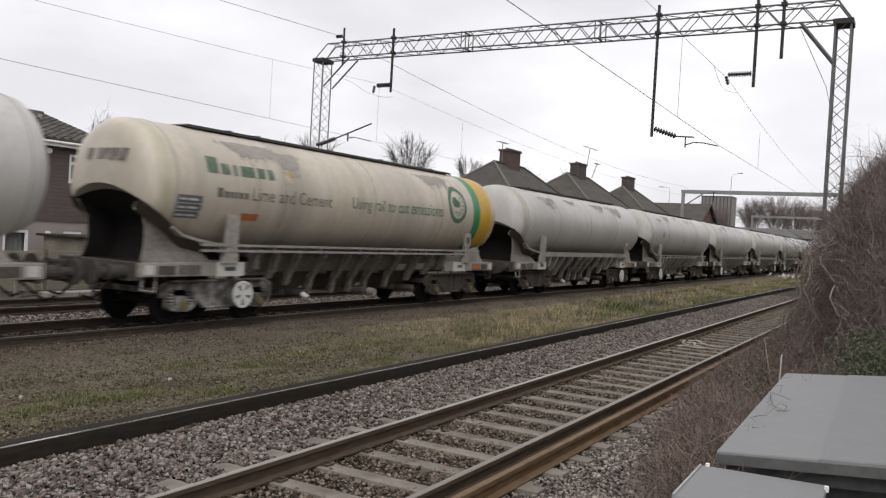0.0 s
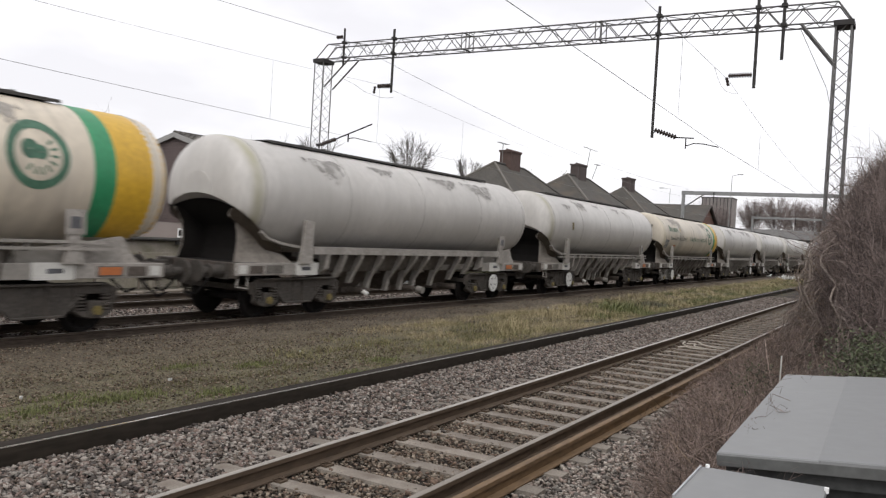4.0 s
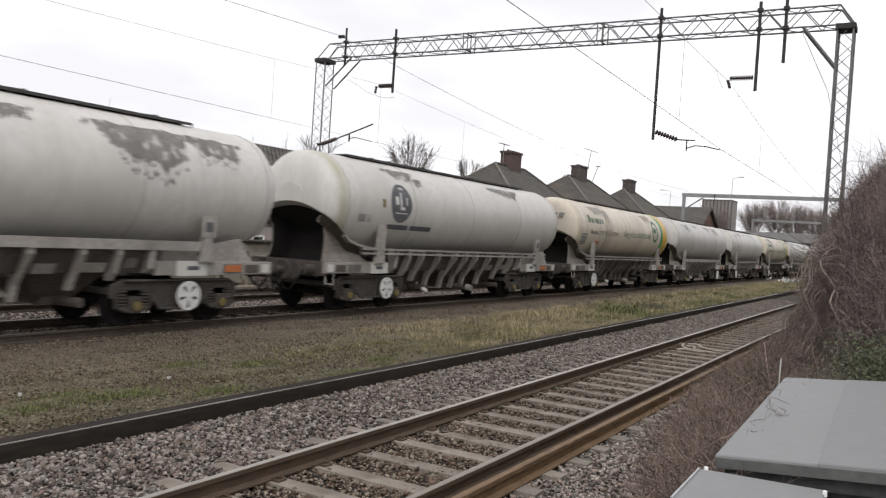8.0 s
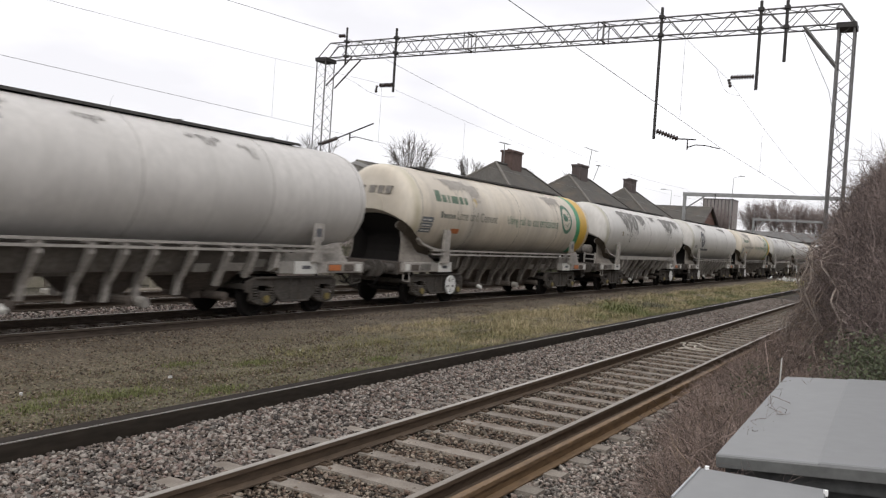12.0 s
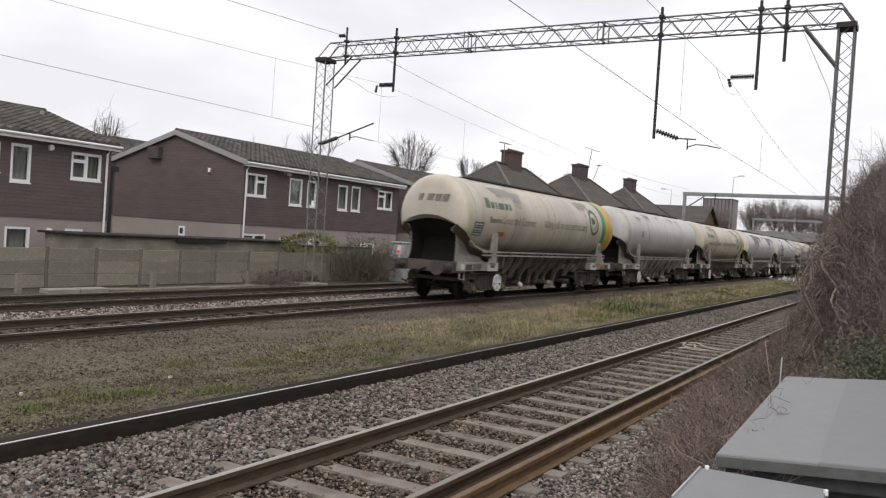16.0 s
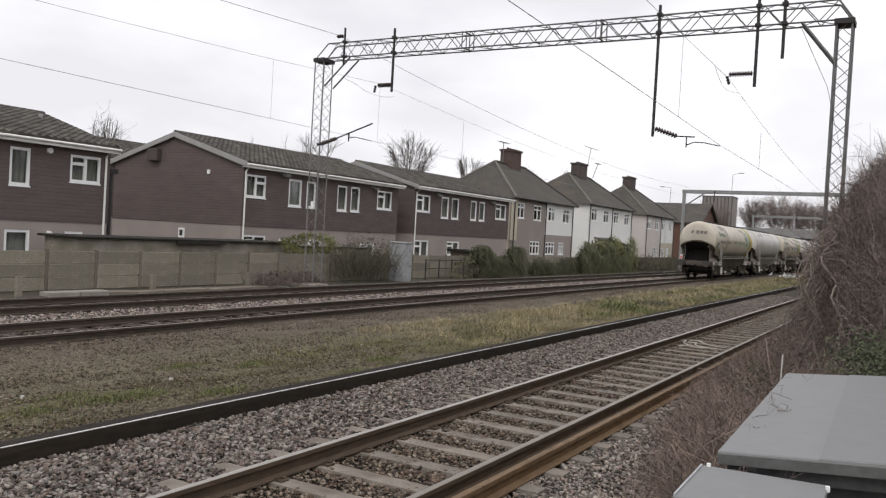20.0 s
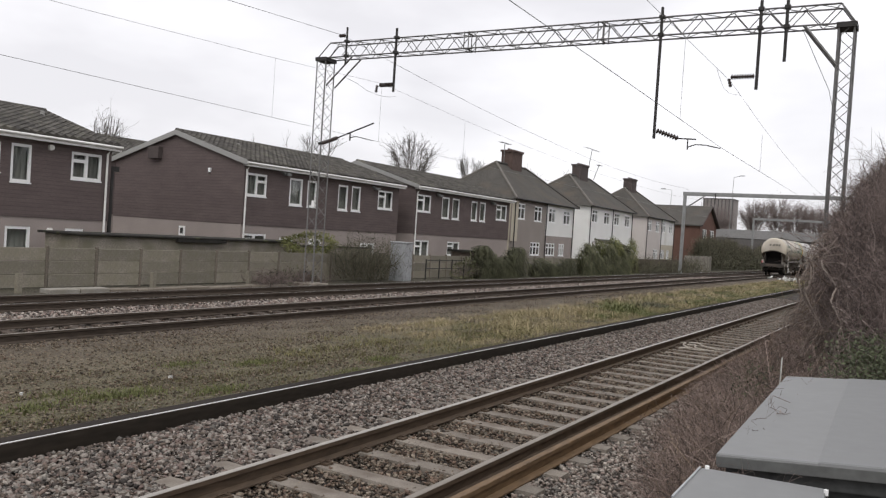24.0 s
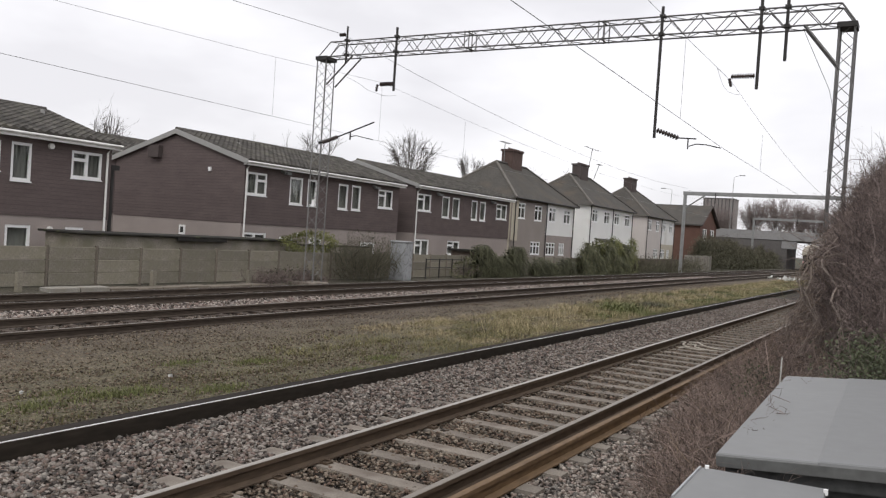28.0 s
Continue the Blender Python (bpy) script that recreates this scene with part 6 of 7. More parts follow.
def wall_bits():
    """Small fixtures on the brown walls."""
    for h, x, y, z, r in ((h1, -28.96, 19.35, 4.42, 0.11), (h1, -29.0, 19.5, 1.25, 0.1), (h2, -29.0, 34.0, 1.5, 0.1)):
        part("wall_vent", Geo().tube([(x, y, z), (x + 0.12, y, z)], r, 12), FASCIA, h, "round white wall vent")
    for h, y, z in ((h2, 32.6, 4.7), (h3, 48.4, 4.75), (h3, 56.6, 4.75), (h2, 40.8, 4.6)):
        part("floodlight", Geo().box(-28.96, -28.7, y, y + 0.35, z - 0.08, z + 0.06).tube([(-28.9, y - 0.2, z + 0.08), (-28.65, y - 0.2, z)], 0.07, 8), STEEL_LIGHT, h)
    yg = 29.75
    part("alarm_box", bevelled(Geo().box(-35.7, -34.9, yg - 0.3, yg, 5.1, 5.75), "alarm_box", BRICK_DARK, 0.03, 2), None, h2, "brown box on the gable")
    part("wall_light", bevelled(Geo().box(-31.38, -31.22, yg - 0.1, yg, 4.46, 4.68), "wall_light", PVC, 0.02, 2), None, h2)
    for x, z, w, t in ((-33.3, 1.15, 0.42, 0.5),):
        part("small_window", Geo().box(x, x + w, yg - 0.04, yg + 0.02, z, z + t), PVC, h2, "small white window")
        # Opaque pane, coloured near-black for the unlit room behind it.
        part("pane", Geo().box(x + 0.1, x + w - 0.1, yg - 0.046, yg - 0.038, z + 0.1, z + t - 0.1), ROOM, h2)
    part("soil_pipe", Geo().tube([(-29.1, 22.25, -0.4), (-29.1, 22.25, 3.9)], 0.09, 8).box(-29.25, -28.95, 22.12, 22.5, 3.8, 4.0), STEEL_DARK, h1, "dark soil pipe")
    part("roof_vent", Geo().tube([(-32.4, 21.2, 5.8), (-32.4, 21.2, 6.2)], 0.09, 8).box(-32.65, -32.15, 21.0, 21.4, 5.76, 5.86), BARGE, h1, "pale roof vent")
    part("roof_vent", Geo().tube([(-32.4, 32.7, 5.9), (-32.4, 32.7, 6.3)], 0.08, 8).box(-32.6, -32.2, 32.5, 32.9, 5.98, 6.08), BARGE, h2)


wall_bits()


def hip_roof(g, x0, x1, y0, y1, ze, zr, over=0.4):
    x0, x1, y0, y1 = x0 - over, x1 + over, y0 - over, y1 + over
    xm, inset = (x0 + x1) / 2, (x1 - x0) / 2
    a, b = y0 + inset * 0.95, y1 - inset * 0.95
    if a > b:
        a = b = (a + b) / 2
    v = [(x0, y0, ze), (x1, y0, ze), (x1, y1, ze), (x0, y1, ze), (xm, a, zr), (xm, b + 0.01, zr)]
    g.add(v, [(0, 1, 4), (1, 2, 5, 4), (2, 3, 5), (3, 0, 4, 5), (3, 2, 1, 0)])
    return (xm, a, b, x0, x1, y0, y1)


TILE_PALE = mat("pale_hip_tile", (0.2, 0.185, 0.165), 0.9, vary=0.25, scale=2)
HIP_TILE = striped(mat("plain_tile_courses", (0.105, 0.098, 0.088), 0.9, vary=0.25, scale=0.8, fine=8, stain=(0.12, 0.1, 0.08), stain_at=(0.5, 0.8), stain_scale=0.5), 2, 0.12, 0.8, 0.75)


def semi(label, y0, y1, eave, ridge, halves, brick, x=-31.0, depth=8.0, base=-0.5):
    """A pair of rendered semi-detached houses with a hipped roof. halves: upper and lower wall materials from near to far."""
    h = thing("semi_detached_house", label, "house", "rendered houses")
    ym = (y0 + y1) / 2
    zsplit = 2.6
    for k, (up, lo) in enumerate(halves):
        a, b = (y0, ym) if k == 0 else (ym, y1)
        w = (b - a)
        wins = [(a + w * 0.1, a + w * 0.33, eave - 1.75, eave - 0.35), (a + w * 0.62, a + w * 0.86, eave - 1.8, eave - 0.4)]
        lows = [(a + w * 0.55, a + w * 0.85, 0.7, 1.9)] if k == 0 else [(a + w * 0.06, a + w * 0.36, 0.7, 1.9), (a + w * 0.5, a + w * 0.7, 0.7, 1.9)]
        part("upper_wall", wall_y(Geo(), x, 0.3, a, b, zsplit, eave, wins), up, h)
        part("lower_wall", wall_y(Geo(), x, 0.3, a, b, base, zsplit, lows), lo, h)
        for q in wins:
            window(h, x, *q, (0.5,), False, (0.0, 1.0, 0.7))
        for q in lows:
            window(h, x, *q, (0.33, 0.66), False, (0.0, 1.0, 0.65))
    part("side_wall", Geo().box(x - depth, x - 0.3, y0, y0 + 0.3, base, eave), RENDER_CREAM if halves[0][0] is RENDER_TAUPE else halves[0][0], h)
    part("side_wall", Geo().box(x - depth, x - 0.3, y1 - 0.3, y1, base, eave), halves[1][0], h)
    part("back_wall", Geo().box(x - depth, x - depth + 0.3, y0 + 0.3, y1 - 0.3, base, eave), halves[0][0], h)
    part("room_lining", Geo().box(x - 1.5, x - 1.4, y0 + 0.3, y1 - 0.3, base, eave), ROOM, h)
    g = Geo()
    xm, a, b, rx0, rx1, ry0, ry1 = hip_roof(g, x - depth, x, y0, y1, eave, ridge)
    roof = part("roof", g, HIP_TILE, h, "grey brown tiled hipped roof")
    part("ridge_tiles", Geo().tube([(xm, a, ridge + 0.03), (xm, b, ridge + 0.03)], 0.13, 8), TILE_FAR, roof)
    for p, q in (((rx1, ry0), a), ((rx1, ry1), b), ((rx0, ry0), a)):
        part("hip_tiles", Geo().tube([(p[0], p[1], eave + 0.03), (xm, q, ridge + 0.03)], 0.12, 8), TILE_PALE if q == a else TILE_FAR, roof)
    part("gutter", Geo().tube([(rx1, ry0, eave), (rx1, ry1, eave)], 0.07, 8), STEEL_DARK, h)
    cm = (a + b) / 2
    c = part("chimney", Geo().box(xm - 0.6, xm + 0.6, cm - 1.1, cm + 1.1, ridge - 1.0, ridge + 1.25), brick, roof, "sooty brick chimney stack")
    h["base"] = "ground"
    pots = Geo().box(xm - 0.7, xm + 0.7, cm - 1.2, cm + 1.2, ridge + 1.25, ridge + 1.45)
    part("chimney_cap", pots, brick, roof)
    for d in (-0.8, -0.27, 0.27, 0.8):
        part("chimney_pot", Geo().tube([(xm, cm + d, ridge + 1.45), (xm, cm + d, ridge + 1.62)], 0.13, 8, 0.1), brick, roof)
    for yy in (y0 + 0.15, ym, y1 - 0.2):
        part("downpipe", Geo().tube([(x + 0.08, yy, base), (x + 0.08, yy, eave)], 0.05, 8), STEEL_DARK, h, "dark downpipe")
    return h


s1 = semi("rendered semi-detached houses, one taupe and one white", 65.0, 79.3, 5.65, 9.2, [(RENDER_TAUPE, RENDER_TAUPE), (RENDER_WHITE, RENDER_GREY)], BRICK_WORN)
s2 = semi("white rendered semi-detached houses with a sooty chimney", 84.0, 99.0, 6.2, 9.9, [(RENDER_WHITE, RENDER_WHITE), (RENDER_WHITE, RENDER_WHITE)], BRICK_DARK, depth=8.7)


def lean_to(h, x, y0, y1, z):
    part("lean_to", Geo().prism([(x, -0.5), (x + 2.2, -0.5), (x + 2.2, z - 0.6), (x, z)], "y", y0, y1), RENDER_WHITE, h, "white rear extension")
    part("lean_to_roof", Geo().prism([(x, z), (x + 2.4, z - 0.62), (x + 2.4, z - 0.54), (x, z + 0.1)], "y", y0 - 0.15, y1 + 0.15), TILE_FAR, h)
    # Plain near-black plate painted as the dim inside of the extension.
    part("lean_to_window", Geo().box(x + 2.2, x + 2.23, y0 + 0.6, y1 - 0.6, 0.8, z - 0.9), ROOM, h)


lean_to(s2, -31.0, 86.0, 91.0, 2.6)
s3 = semi("white rendered semi-detached houses farther along", 105.3, 119.0, 6.1, 10.1, [(RENDER_PINK, RENDER_PINK), (RENDER_WHITE, RENDER_CREAM)], BRICK_DARK, depth=9.6)
part("corner_board", Geo().box(-31.0, -30.97, 64.6, 65.9, 1.9, 5.5), RENDER_CREAM, s1, "cream boarded corner strip")


def aerial(x, y, z, h, span, tilt):
    t = thing("tv_aerial", "thin rooftop television aerial on a pole", "aerial", "rooftop aerials")
    part("pole", Geo().tube([(x, y, z), (x + tilt, y, z + h)], 0.04, 6), STEEL, t)
    g = Geo().tube([(x + tilt, y - span / 2, z + h), (x + tilt, y + span / 2, z + h)], 0.02, 4)
    for i in range(8):
        yy = y - span / 2 + span * i / 7
        g.tube([(x + tilt - 0.25, yy, z + h), (x + tilt + 0.25, yy, z + h)], 0.015, 4)
    part("boom", g, STEEL, t)


aerial(-35.0, 70.4, 9.2, 2.0, 2.0, 0.0)
aerial(-35.0, 93.3, 11.3, 2.1, 4.6, 0.3)
aerial(-35.0, 95.2, 9.9, 1.8, 1.4, 0.6)


def build_brick_house():
    h = thing("brick_house", "red brick house with a grey gabled roof", "house")
    x0, x1, y0, y1, e, r = -46.0, -31.0, 135.0, 147.0, 6.5, 9.5
    part("side_wall", Geo().box(x0, x1 - 0.3, y0, y0 + 0.3, -0.5, e), BRICK, h)
    part("side_wall", Geo().box(x0, x1 - 0.3, y1 - 0.3, y1, -0.5, e), BRICK, h)
    wins = [(y0 + 1.8, y0 + 4.8, 3.7, 5.7), (y0 + 7.2, y0 + 10.2, 3.7, 5.7)]
    part("front_wall", wall_y(Geo(), x1, 0.3, y0, y1, -0.5, e, wins), BRICK, h)
    part("gable", Geo().prism([(y0, e), (y1, e), ((y0 + y1) / 2, r)], "x", x1 - 0.3, x1), BRICK, h)
    for q in wins:
        window(h, x1, *q, (0.5,), False)
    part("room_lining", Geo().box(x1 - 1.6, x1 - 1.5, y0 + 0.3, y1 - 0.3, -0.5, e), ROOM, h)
    ym = (y0 + y1) / 2
    part("roof", Geo().prism([(y0 - 0.4, e - 0.2), (ym, r + 0.2), (y1 + 0.4, e - 0.2), (y1 + 0.4, e - 0.4), (ym, r), (y0 - 0.4, e - 0.4)], "x", x0, x1 + 0.4), HIP_TILE, h)
    for s in (-1, 1):
        part("bargeboard", Geo().tube([(x1 + 0.42, ym + s * 6.4, e - 0.25), (x1 + 0.42, ym, r + 0.1)], 0.14, 4), BRICK_DARK, h)


build_brick_house()


def build_far():
    f = thing("apartment_block", "distant grey brown block of flats", "apartment block")
    part("wall", Geo().box(-52.5, -44.5, 230, 237, -0.5, 16.5), FLATS, f)
    part("roof", Geo().box(-52.6, -44.4, 229.9, 237.1, 16.5, 16.8), BRIDGE_DARK, f)
    for x in np.arange(-52.2, -44.6, 0.95):
        part("fin", Geo().box(x - 0.14, x + 0.14, 229.8, 230.0, -0.5, 16.5), BRIDGE_DARK, f)
    b = thing("road_bridge", "pale road bridge over the railway", "bridge")
    part("girder", Geo().box(-60, 30, 172, 184, 5.0, 6.1), BRIDGE_DARK, b)
    part("parapet", Geo().box(-60, 30, 171.6, 172, 5.2, 6.9), BRIDGE_PALE, b, "pale bridge parapet")
    part("parapet", Geo().box(-60, 30, 184, 184.4, 5.2, 6.9), BRIDGE_PALE, b)
    for x in np.arange(-59, 29, 3.0):
        part("parapet_post", Geo().box(x, x + 0.25, 171.5, 171.6, 5.2, 6.95), BRIDGE_PALE, b)
    part("abutment", Geo().box(-60, -22.5, 171, 185, -0.5, 5.0), BRIDGE_DARK, b)
    part("abutment", Geo().box(0, 30, 171, 185, -0.5, 5.0), BRIDGE_DARK, b)
    part("bearing_block", Geo().box(-23.5, -20.8, 170.8, 172, 3.6, 5.0), BRIDGE_PALE, b)
    l2 = thing("street_lamp", "thin pale street lamp beside the bridge road", "street lamp", "street lamps")
    part("pole", Geo().tube([(-46.3, 173, 6), (-46.1, 173, 14.6)], 0.06, 6, 0.04), STEEL_LIGHT, l2)
    part("lantern", Geo().tube([(-46.1, 173, 14.6), (-47.6, 173, 14.75)], 0.03, 6).box(-48.4, -47.4, 172.85, 173.15, 14.7, 14.85), STEEL_LIGHT, l2)
    l = thing("street_lamp", "tall thin street lamp on the bridge", "street lamp", "street lamps")
    part("pole", Geo().tube([(-33.9, 173, 6), (-33.7, 173, 17.5)], 0.075, 6, 0.05), STEEL_LIGHT, l)
    part("lantern", Geo().tube([(-33.7, 173, 17.5), (-32.4, 173, 17.8)], 0.04, 6).box(-32.6, -31.6, 172.85, 173.15, 17.75, 17.9), STEEL_LIGHT, l)
    


build_far()


# ---- fence and lineside ----
def build_fence():
    x = -23.4
    f = thing("concrete_fence", "weathered concrete panel fence with posts", "fence")
    slab = Geo().box(x - 0.025, x + 0.025, 0.0, 1.66, 0.0, 0.395)
    slab_me = bevelled(slab, "panel", FENCE_CONC, 0.008, 1)
    board_me = bevelled(Geo().box(x - 0.025, x + 0.025, 0.0, 1.66, 0.0, 0.46), "panel", WOOD, 0.008, 1)
    post_me = bevelled(Geo().box(x - 0.06, x + 0.045, -0.045, 0.045, -0.5, 0.92), "fence_post", FENCE_POST, 0.012, 1)
    y = 3.33
    while y < 94:
        p = new("fence_post", post_me)
        p.parent, p.location = f, (0, y, random.uniform(-0.02, 0.02))
        for k in range(3):
            s = new("panel", slab_me if y < 73 else board_me)
            s.parent = f
            s.location = (random.uniform(-0.008, 0.008), y + 0.06, -0.36 + 0.415 * k)
        y += 1.77
    pk = thing("picket_fence", "silvered upright board fence beside the line", "fence")
    for k in range(34):
        yk = 95.2 + 0.42 * k
        hk = 1.5 + random.uniform(-0.08, 0.05)
        part("board", Geo().prism([(yk, -0.5), (yk + 0.34, -0.5), (yk + 0.34, hk - 0.06), (yk + 0.17, hk), (yk, hk - 0.06)], "x", x - 0.02, x + 0.02), PICKET, pk)
    for zk in (0.0, 1.0):
        part("fence_rail", Geo().box(x - 0.08, x - 0.022, 95.2, 109.5, zk, zk + 0.1), PICKET, pk)
    kb = thing("concrete_kerb", "pale concrete trough beside the far track", "kerb")
    for i in range(10):
        a = 14.6 + 1.03 * i
        low = -0.24 if i < 2 else -0.31 + 0.012 * (i % 3)
        part("slab", bevelled(Geo().box(-22.0, -21.5, a, a + 0.99, -0.5, low), "slab", CONC_PALE if i < 2 else FENCE_POST, 0.02, 1), None, kb)
    st = thing("marker_post", "short grey concrete marker post", "post", "marker posts", geo=Geo().box(-22.1, -21.95, 13.9, 14.05, -0.4, 0.2), material=FENCE_CONC)
    for y in (18.7, 23.2):
        copy_thing(st, pose(0, y - 13.98, 0))


build_fence()


def build_sheds():
    s = thing("garden_shed", "low rendered garage wall with a mossy flat roof", "shed")
    part("wall", Geo().box(-27.4, -25.5, 18.3, 29.6, -0.5, 1.22), FENCE_CONC, s)
    part("flat_roof", bevelled(Geo().box(-27.6, -25.35, 18.1, 29.8, 1.22, 1.3), "flat_roof", FELT, 0.02, 1), None, s, "mossy dark felt roof")
    part("roof_edge", Geo().box(-25.42, -25.3, 22.6, 25.2, 1.1, 1.22), FELT, s, "sagging mossy roof edge")
    w = thing("garden_wall", "stained concrete block garden wall", "wall")
    part("wall", Geo().box(-25.75, -25.55, 29.9, 36.0, -0.5, 1.05), FENCE_CONC, w)
    part("coping", Geo().box(-25.82, -25.48, 29.9, 36.0, 1.05, 1.13), FELT, w)
    t = thing("garden_shed", "small flat-roofed garden shed", "shed")
    part("wall", Geo().box(-27.5, -25.6, 48.2, 50.0, -0.5, 1.0), WOOD, t)
    part("flat_roof", Geo().box(-27.7, -25.4, 48.0, 50.2, 1.0, 1.12), FELT, t)


build_sheds()


def build_cabinets():
    c = thing("lineside_cabinet", "pale weathered lineside equipment cabinet", "cabinet")
    part("body", bevelled(Geo().box(-22.9, -22.0, 34.0, 34.7, -0.5, 1.5), "body", CAB_PALE, 0.03, 2), None, c)
    part("roof", bevelled(Geo().box(-22.95, -21.95, 33.95, 34.75, 1.5, 1.58), "roof", CAB_PALE, 0.02, 1), None, c)
    for y in (34.04, 34.36):
        part("door", Geo().box(-22.0, -21.98, y, y + 0.3, -0.3, 1.4), CAB_PALE, c)
    g = thing("steel_gate", "small rusty tubular railing by the fence", "railing")
    for y in (37.2, 38.6, 40.0, 41.4):
        part("post", Geo().tube([(-22.7, y, -0.5), (-22.7, y, 0.7)], 0.035, 6), STEEL_DARK, g)
    for z in (0.2, 0.65):
        part("bar", Geo().tube([(-22.7, 37.2, z), (-22.7, 41.4, z)], 0.025, 6), STEEL_DARK, g)


build_cabinets()


def near_box(name, label, at, length, width, height, lid, two_tone):
    """A grey equipment box with a flat overhanging lid; its near left lid corner at the origin."""
    b = thing(name, label, "equipment box", "grey boxes", at=at)
    part("body", bevelled(Geo().box(0.05, width - 0.05, 0.08, length - 0.05, -height, -lid), "body", CAB_SIDE, 0.01, 1), None, b, "dark side")
    top = part("lid", bevelled(Geo().box(0, width, 0, length, -lid, 0), "lid", CAB_GREY, 0.012, 2), None, b, "flat grey metal lid")
    if two_tone:
        part("lid_sheet", bevelled(Geo().box(two_tone, width + 0.003, -0.003, length + 0.003, -lid * 0.98, 0.004), "lid_sheet", CAB_GREY_DARK, 0.012, 2), None, b, "darker grey lid section")
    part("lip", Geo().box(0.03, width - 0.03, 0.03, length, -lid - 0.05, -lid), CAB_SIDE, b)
    part("front_edge", bevelled(Geo().box(0.004, width - 0.004, -0.004, 0.0, -lid + 0.002, -0.008), "front_edge", CAB_EDGE, 0.0015, 1), None, b, "darker front edge of the lid")
    if not two_tone:
        part("edge_trim", Geo().box(-0.002, 0.004, 0.02, length - 0.01, -0.018, 0.003), CAB_PALE, b, "pale trim along the lid edge")
    return b


near_box("equipment_box", "grey metal trackside box with a wide flat lid", pose(-0.6, 3.1, 1.35, 0, -5, 1.7), 2.35, 1.5, 1.5, 0.05, 0.34)
near_box("equipment_box", "lower grey metal box with a flat lid", pose(-0.615, 2.54, 1.32, 0, -1, 1.4), 0.45, 0.41, 1.4, 0.03, 0)


def box_caps():
    for x, y, z in ((-0.6, 2.975, 1.322), (-0.215, 2.945, 1.327)):
        thing("bolt_cap", "small white plastic bolt cap on the box", "cap", "bolt caps", geo=Geo().tube([(x, y, z - 0.01), (x, y, z + 0.009)], 0.0075, 10), material=PVC)


box_caps()

# ---- plants ----
HEDGE_TWIG = mat("grey_green_twig", (0.15, 0.14, 0.1), 0.95, vary=0.2, scale=2, island=0.5)
OUTLINE = [(-2.55, -0.1), (-2.3, 0.5), (-1.98, 1.2), (-1.78, 1.9), (-1.64, 2.6), (-1.45, 3.1), (-1.0, 3.65), (-0.4, 4.1), (0.8, 4.5), (2.5, 4.7), (5.0, 4.6)]


def hedge_point(y, s, lift=0.0):
    """A point of the thicket's skin: s from 0 (track side foot) to 1 (top, away from the track)."""
    k = s * (len(OUTLINE) - 1)
    i = min(int(k), len(OUTLINE) - 2)
    a, b = OUTLINE[i], OUTLINE[i + 1]
    x, z = a[0] + (b[0] - a[0]) * (k - i), a[1] + (b[1] - a[1]) * (k - i)
    wide = min(max(y / 18, 0.4), 1.12)
    h = float(np.interp(y, [5.5, 7.0, 9.0, 11.0, 13.5, 18, 25, 46], [0.1, 0.36, 0.6, 0.78, 0.9, 1.0, 1.12, 1.2]))
    lump = noise.noise((x * 0.8, y * 0.5, z * 0.9)) * 0.4 + noise.noise((x * 2.3, y * 1.6, z * 2.5)) * 0.2 - 0.18
    nx, nz = -(b[1] - a[1]), b[0] - a[0]
    n = math.hypot(nx, nz)
    nx, nz = nx / n, nz / n
    return (x * wide + nx * (lump + lift), y, max(0.0, (z + 0.05) * h) + nz * (lump + lift) * h), (nx, nz)


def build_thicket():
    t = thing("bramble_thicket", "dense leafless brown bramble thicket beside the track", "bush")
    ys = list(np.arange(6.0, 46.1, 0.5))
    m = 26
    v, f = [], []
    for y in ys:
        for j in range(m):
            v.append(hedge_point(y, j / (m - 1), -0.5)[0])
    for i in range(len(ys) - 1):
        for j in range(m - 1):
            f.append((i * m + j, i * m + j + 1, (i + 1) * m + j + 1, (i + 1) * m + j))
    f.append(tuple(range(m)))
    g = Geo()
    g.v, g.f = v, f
    # Solid dark skin that paints the shaded gaps between the twigs.
    core = part("inner_thicket", g, mat("thicket_shade", (0.055, 0.04, 0.037), 1.0, vary=0.5, scale=4, fine=30, bump=0.5), t, smooth=True)
    rg = random.Random(7)

    def some(n, y0, y1, power, depth, reach, seed, r, bend, material, name, s0=0.0, s1=0.85, up=0.4):
        a, b = [], []
        q = random.Random(seed)
        for _ in range(n):
            y = y0 + (y1 - y0) * q.random() ** power
            s = s0 + (s1 - s0) * q.random()
            if noise.noise((y * 1.1, s * 11.0, seed * 0.01)) + 0.6 * noise.noise((y * 3.0, s * 30.0, 7.0)) < q.uniform(-0.75, 0.25):
                continue
            p, (nx, nz) = hedge_point(y, s, -depth * q.random())
            L = reach * q.uniform(0.4, 1.2)
            d = Vector((nx * q.uniform(0.2, 1.0) + q.gauss(0, 0.45), q.gauss(0, 0.7), nz * q.uniform(0.2, 1.0) + q.gauss(up, 0.55)))
            d = d.normalized() * L
            a.append(p)
            b.append((p[0] + d.x, p[1] + d.y, max(p[2] + d.z, -0.1)))
        ob = new(name, twigs(name, a, b, material, seed, r, bend))
        ob.parent = t
        ob["kind"] = "stuff"
        return ob

    some(46000, 6.5, 20, 1.3, 0.5, 0.28, 21, 0.0032, 0.6, TWIG, "twig_mass")
    some(36000, 18, 46, 1.1, 0.5, 0.38, 22, 0.0055, 0.55, TWIG, "twig_mass")
    some(500, 7.0, 24, 1.2, 0.1, 0.5, 23, 0.0042, 0.8, TWIG_PALE, "pale_stem_mass", 0.0, 0.4, 0.1)
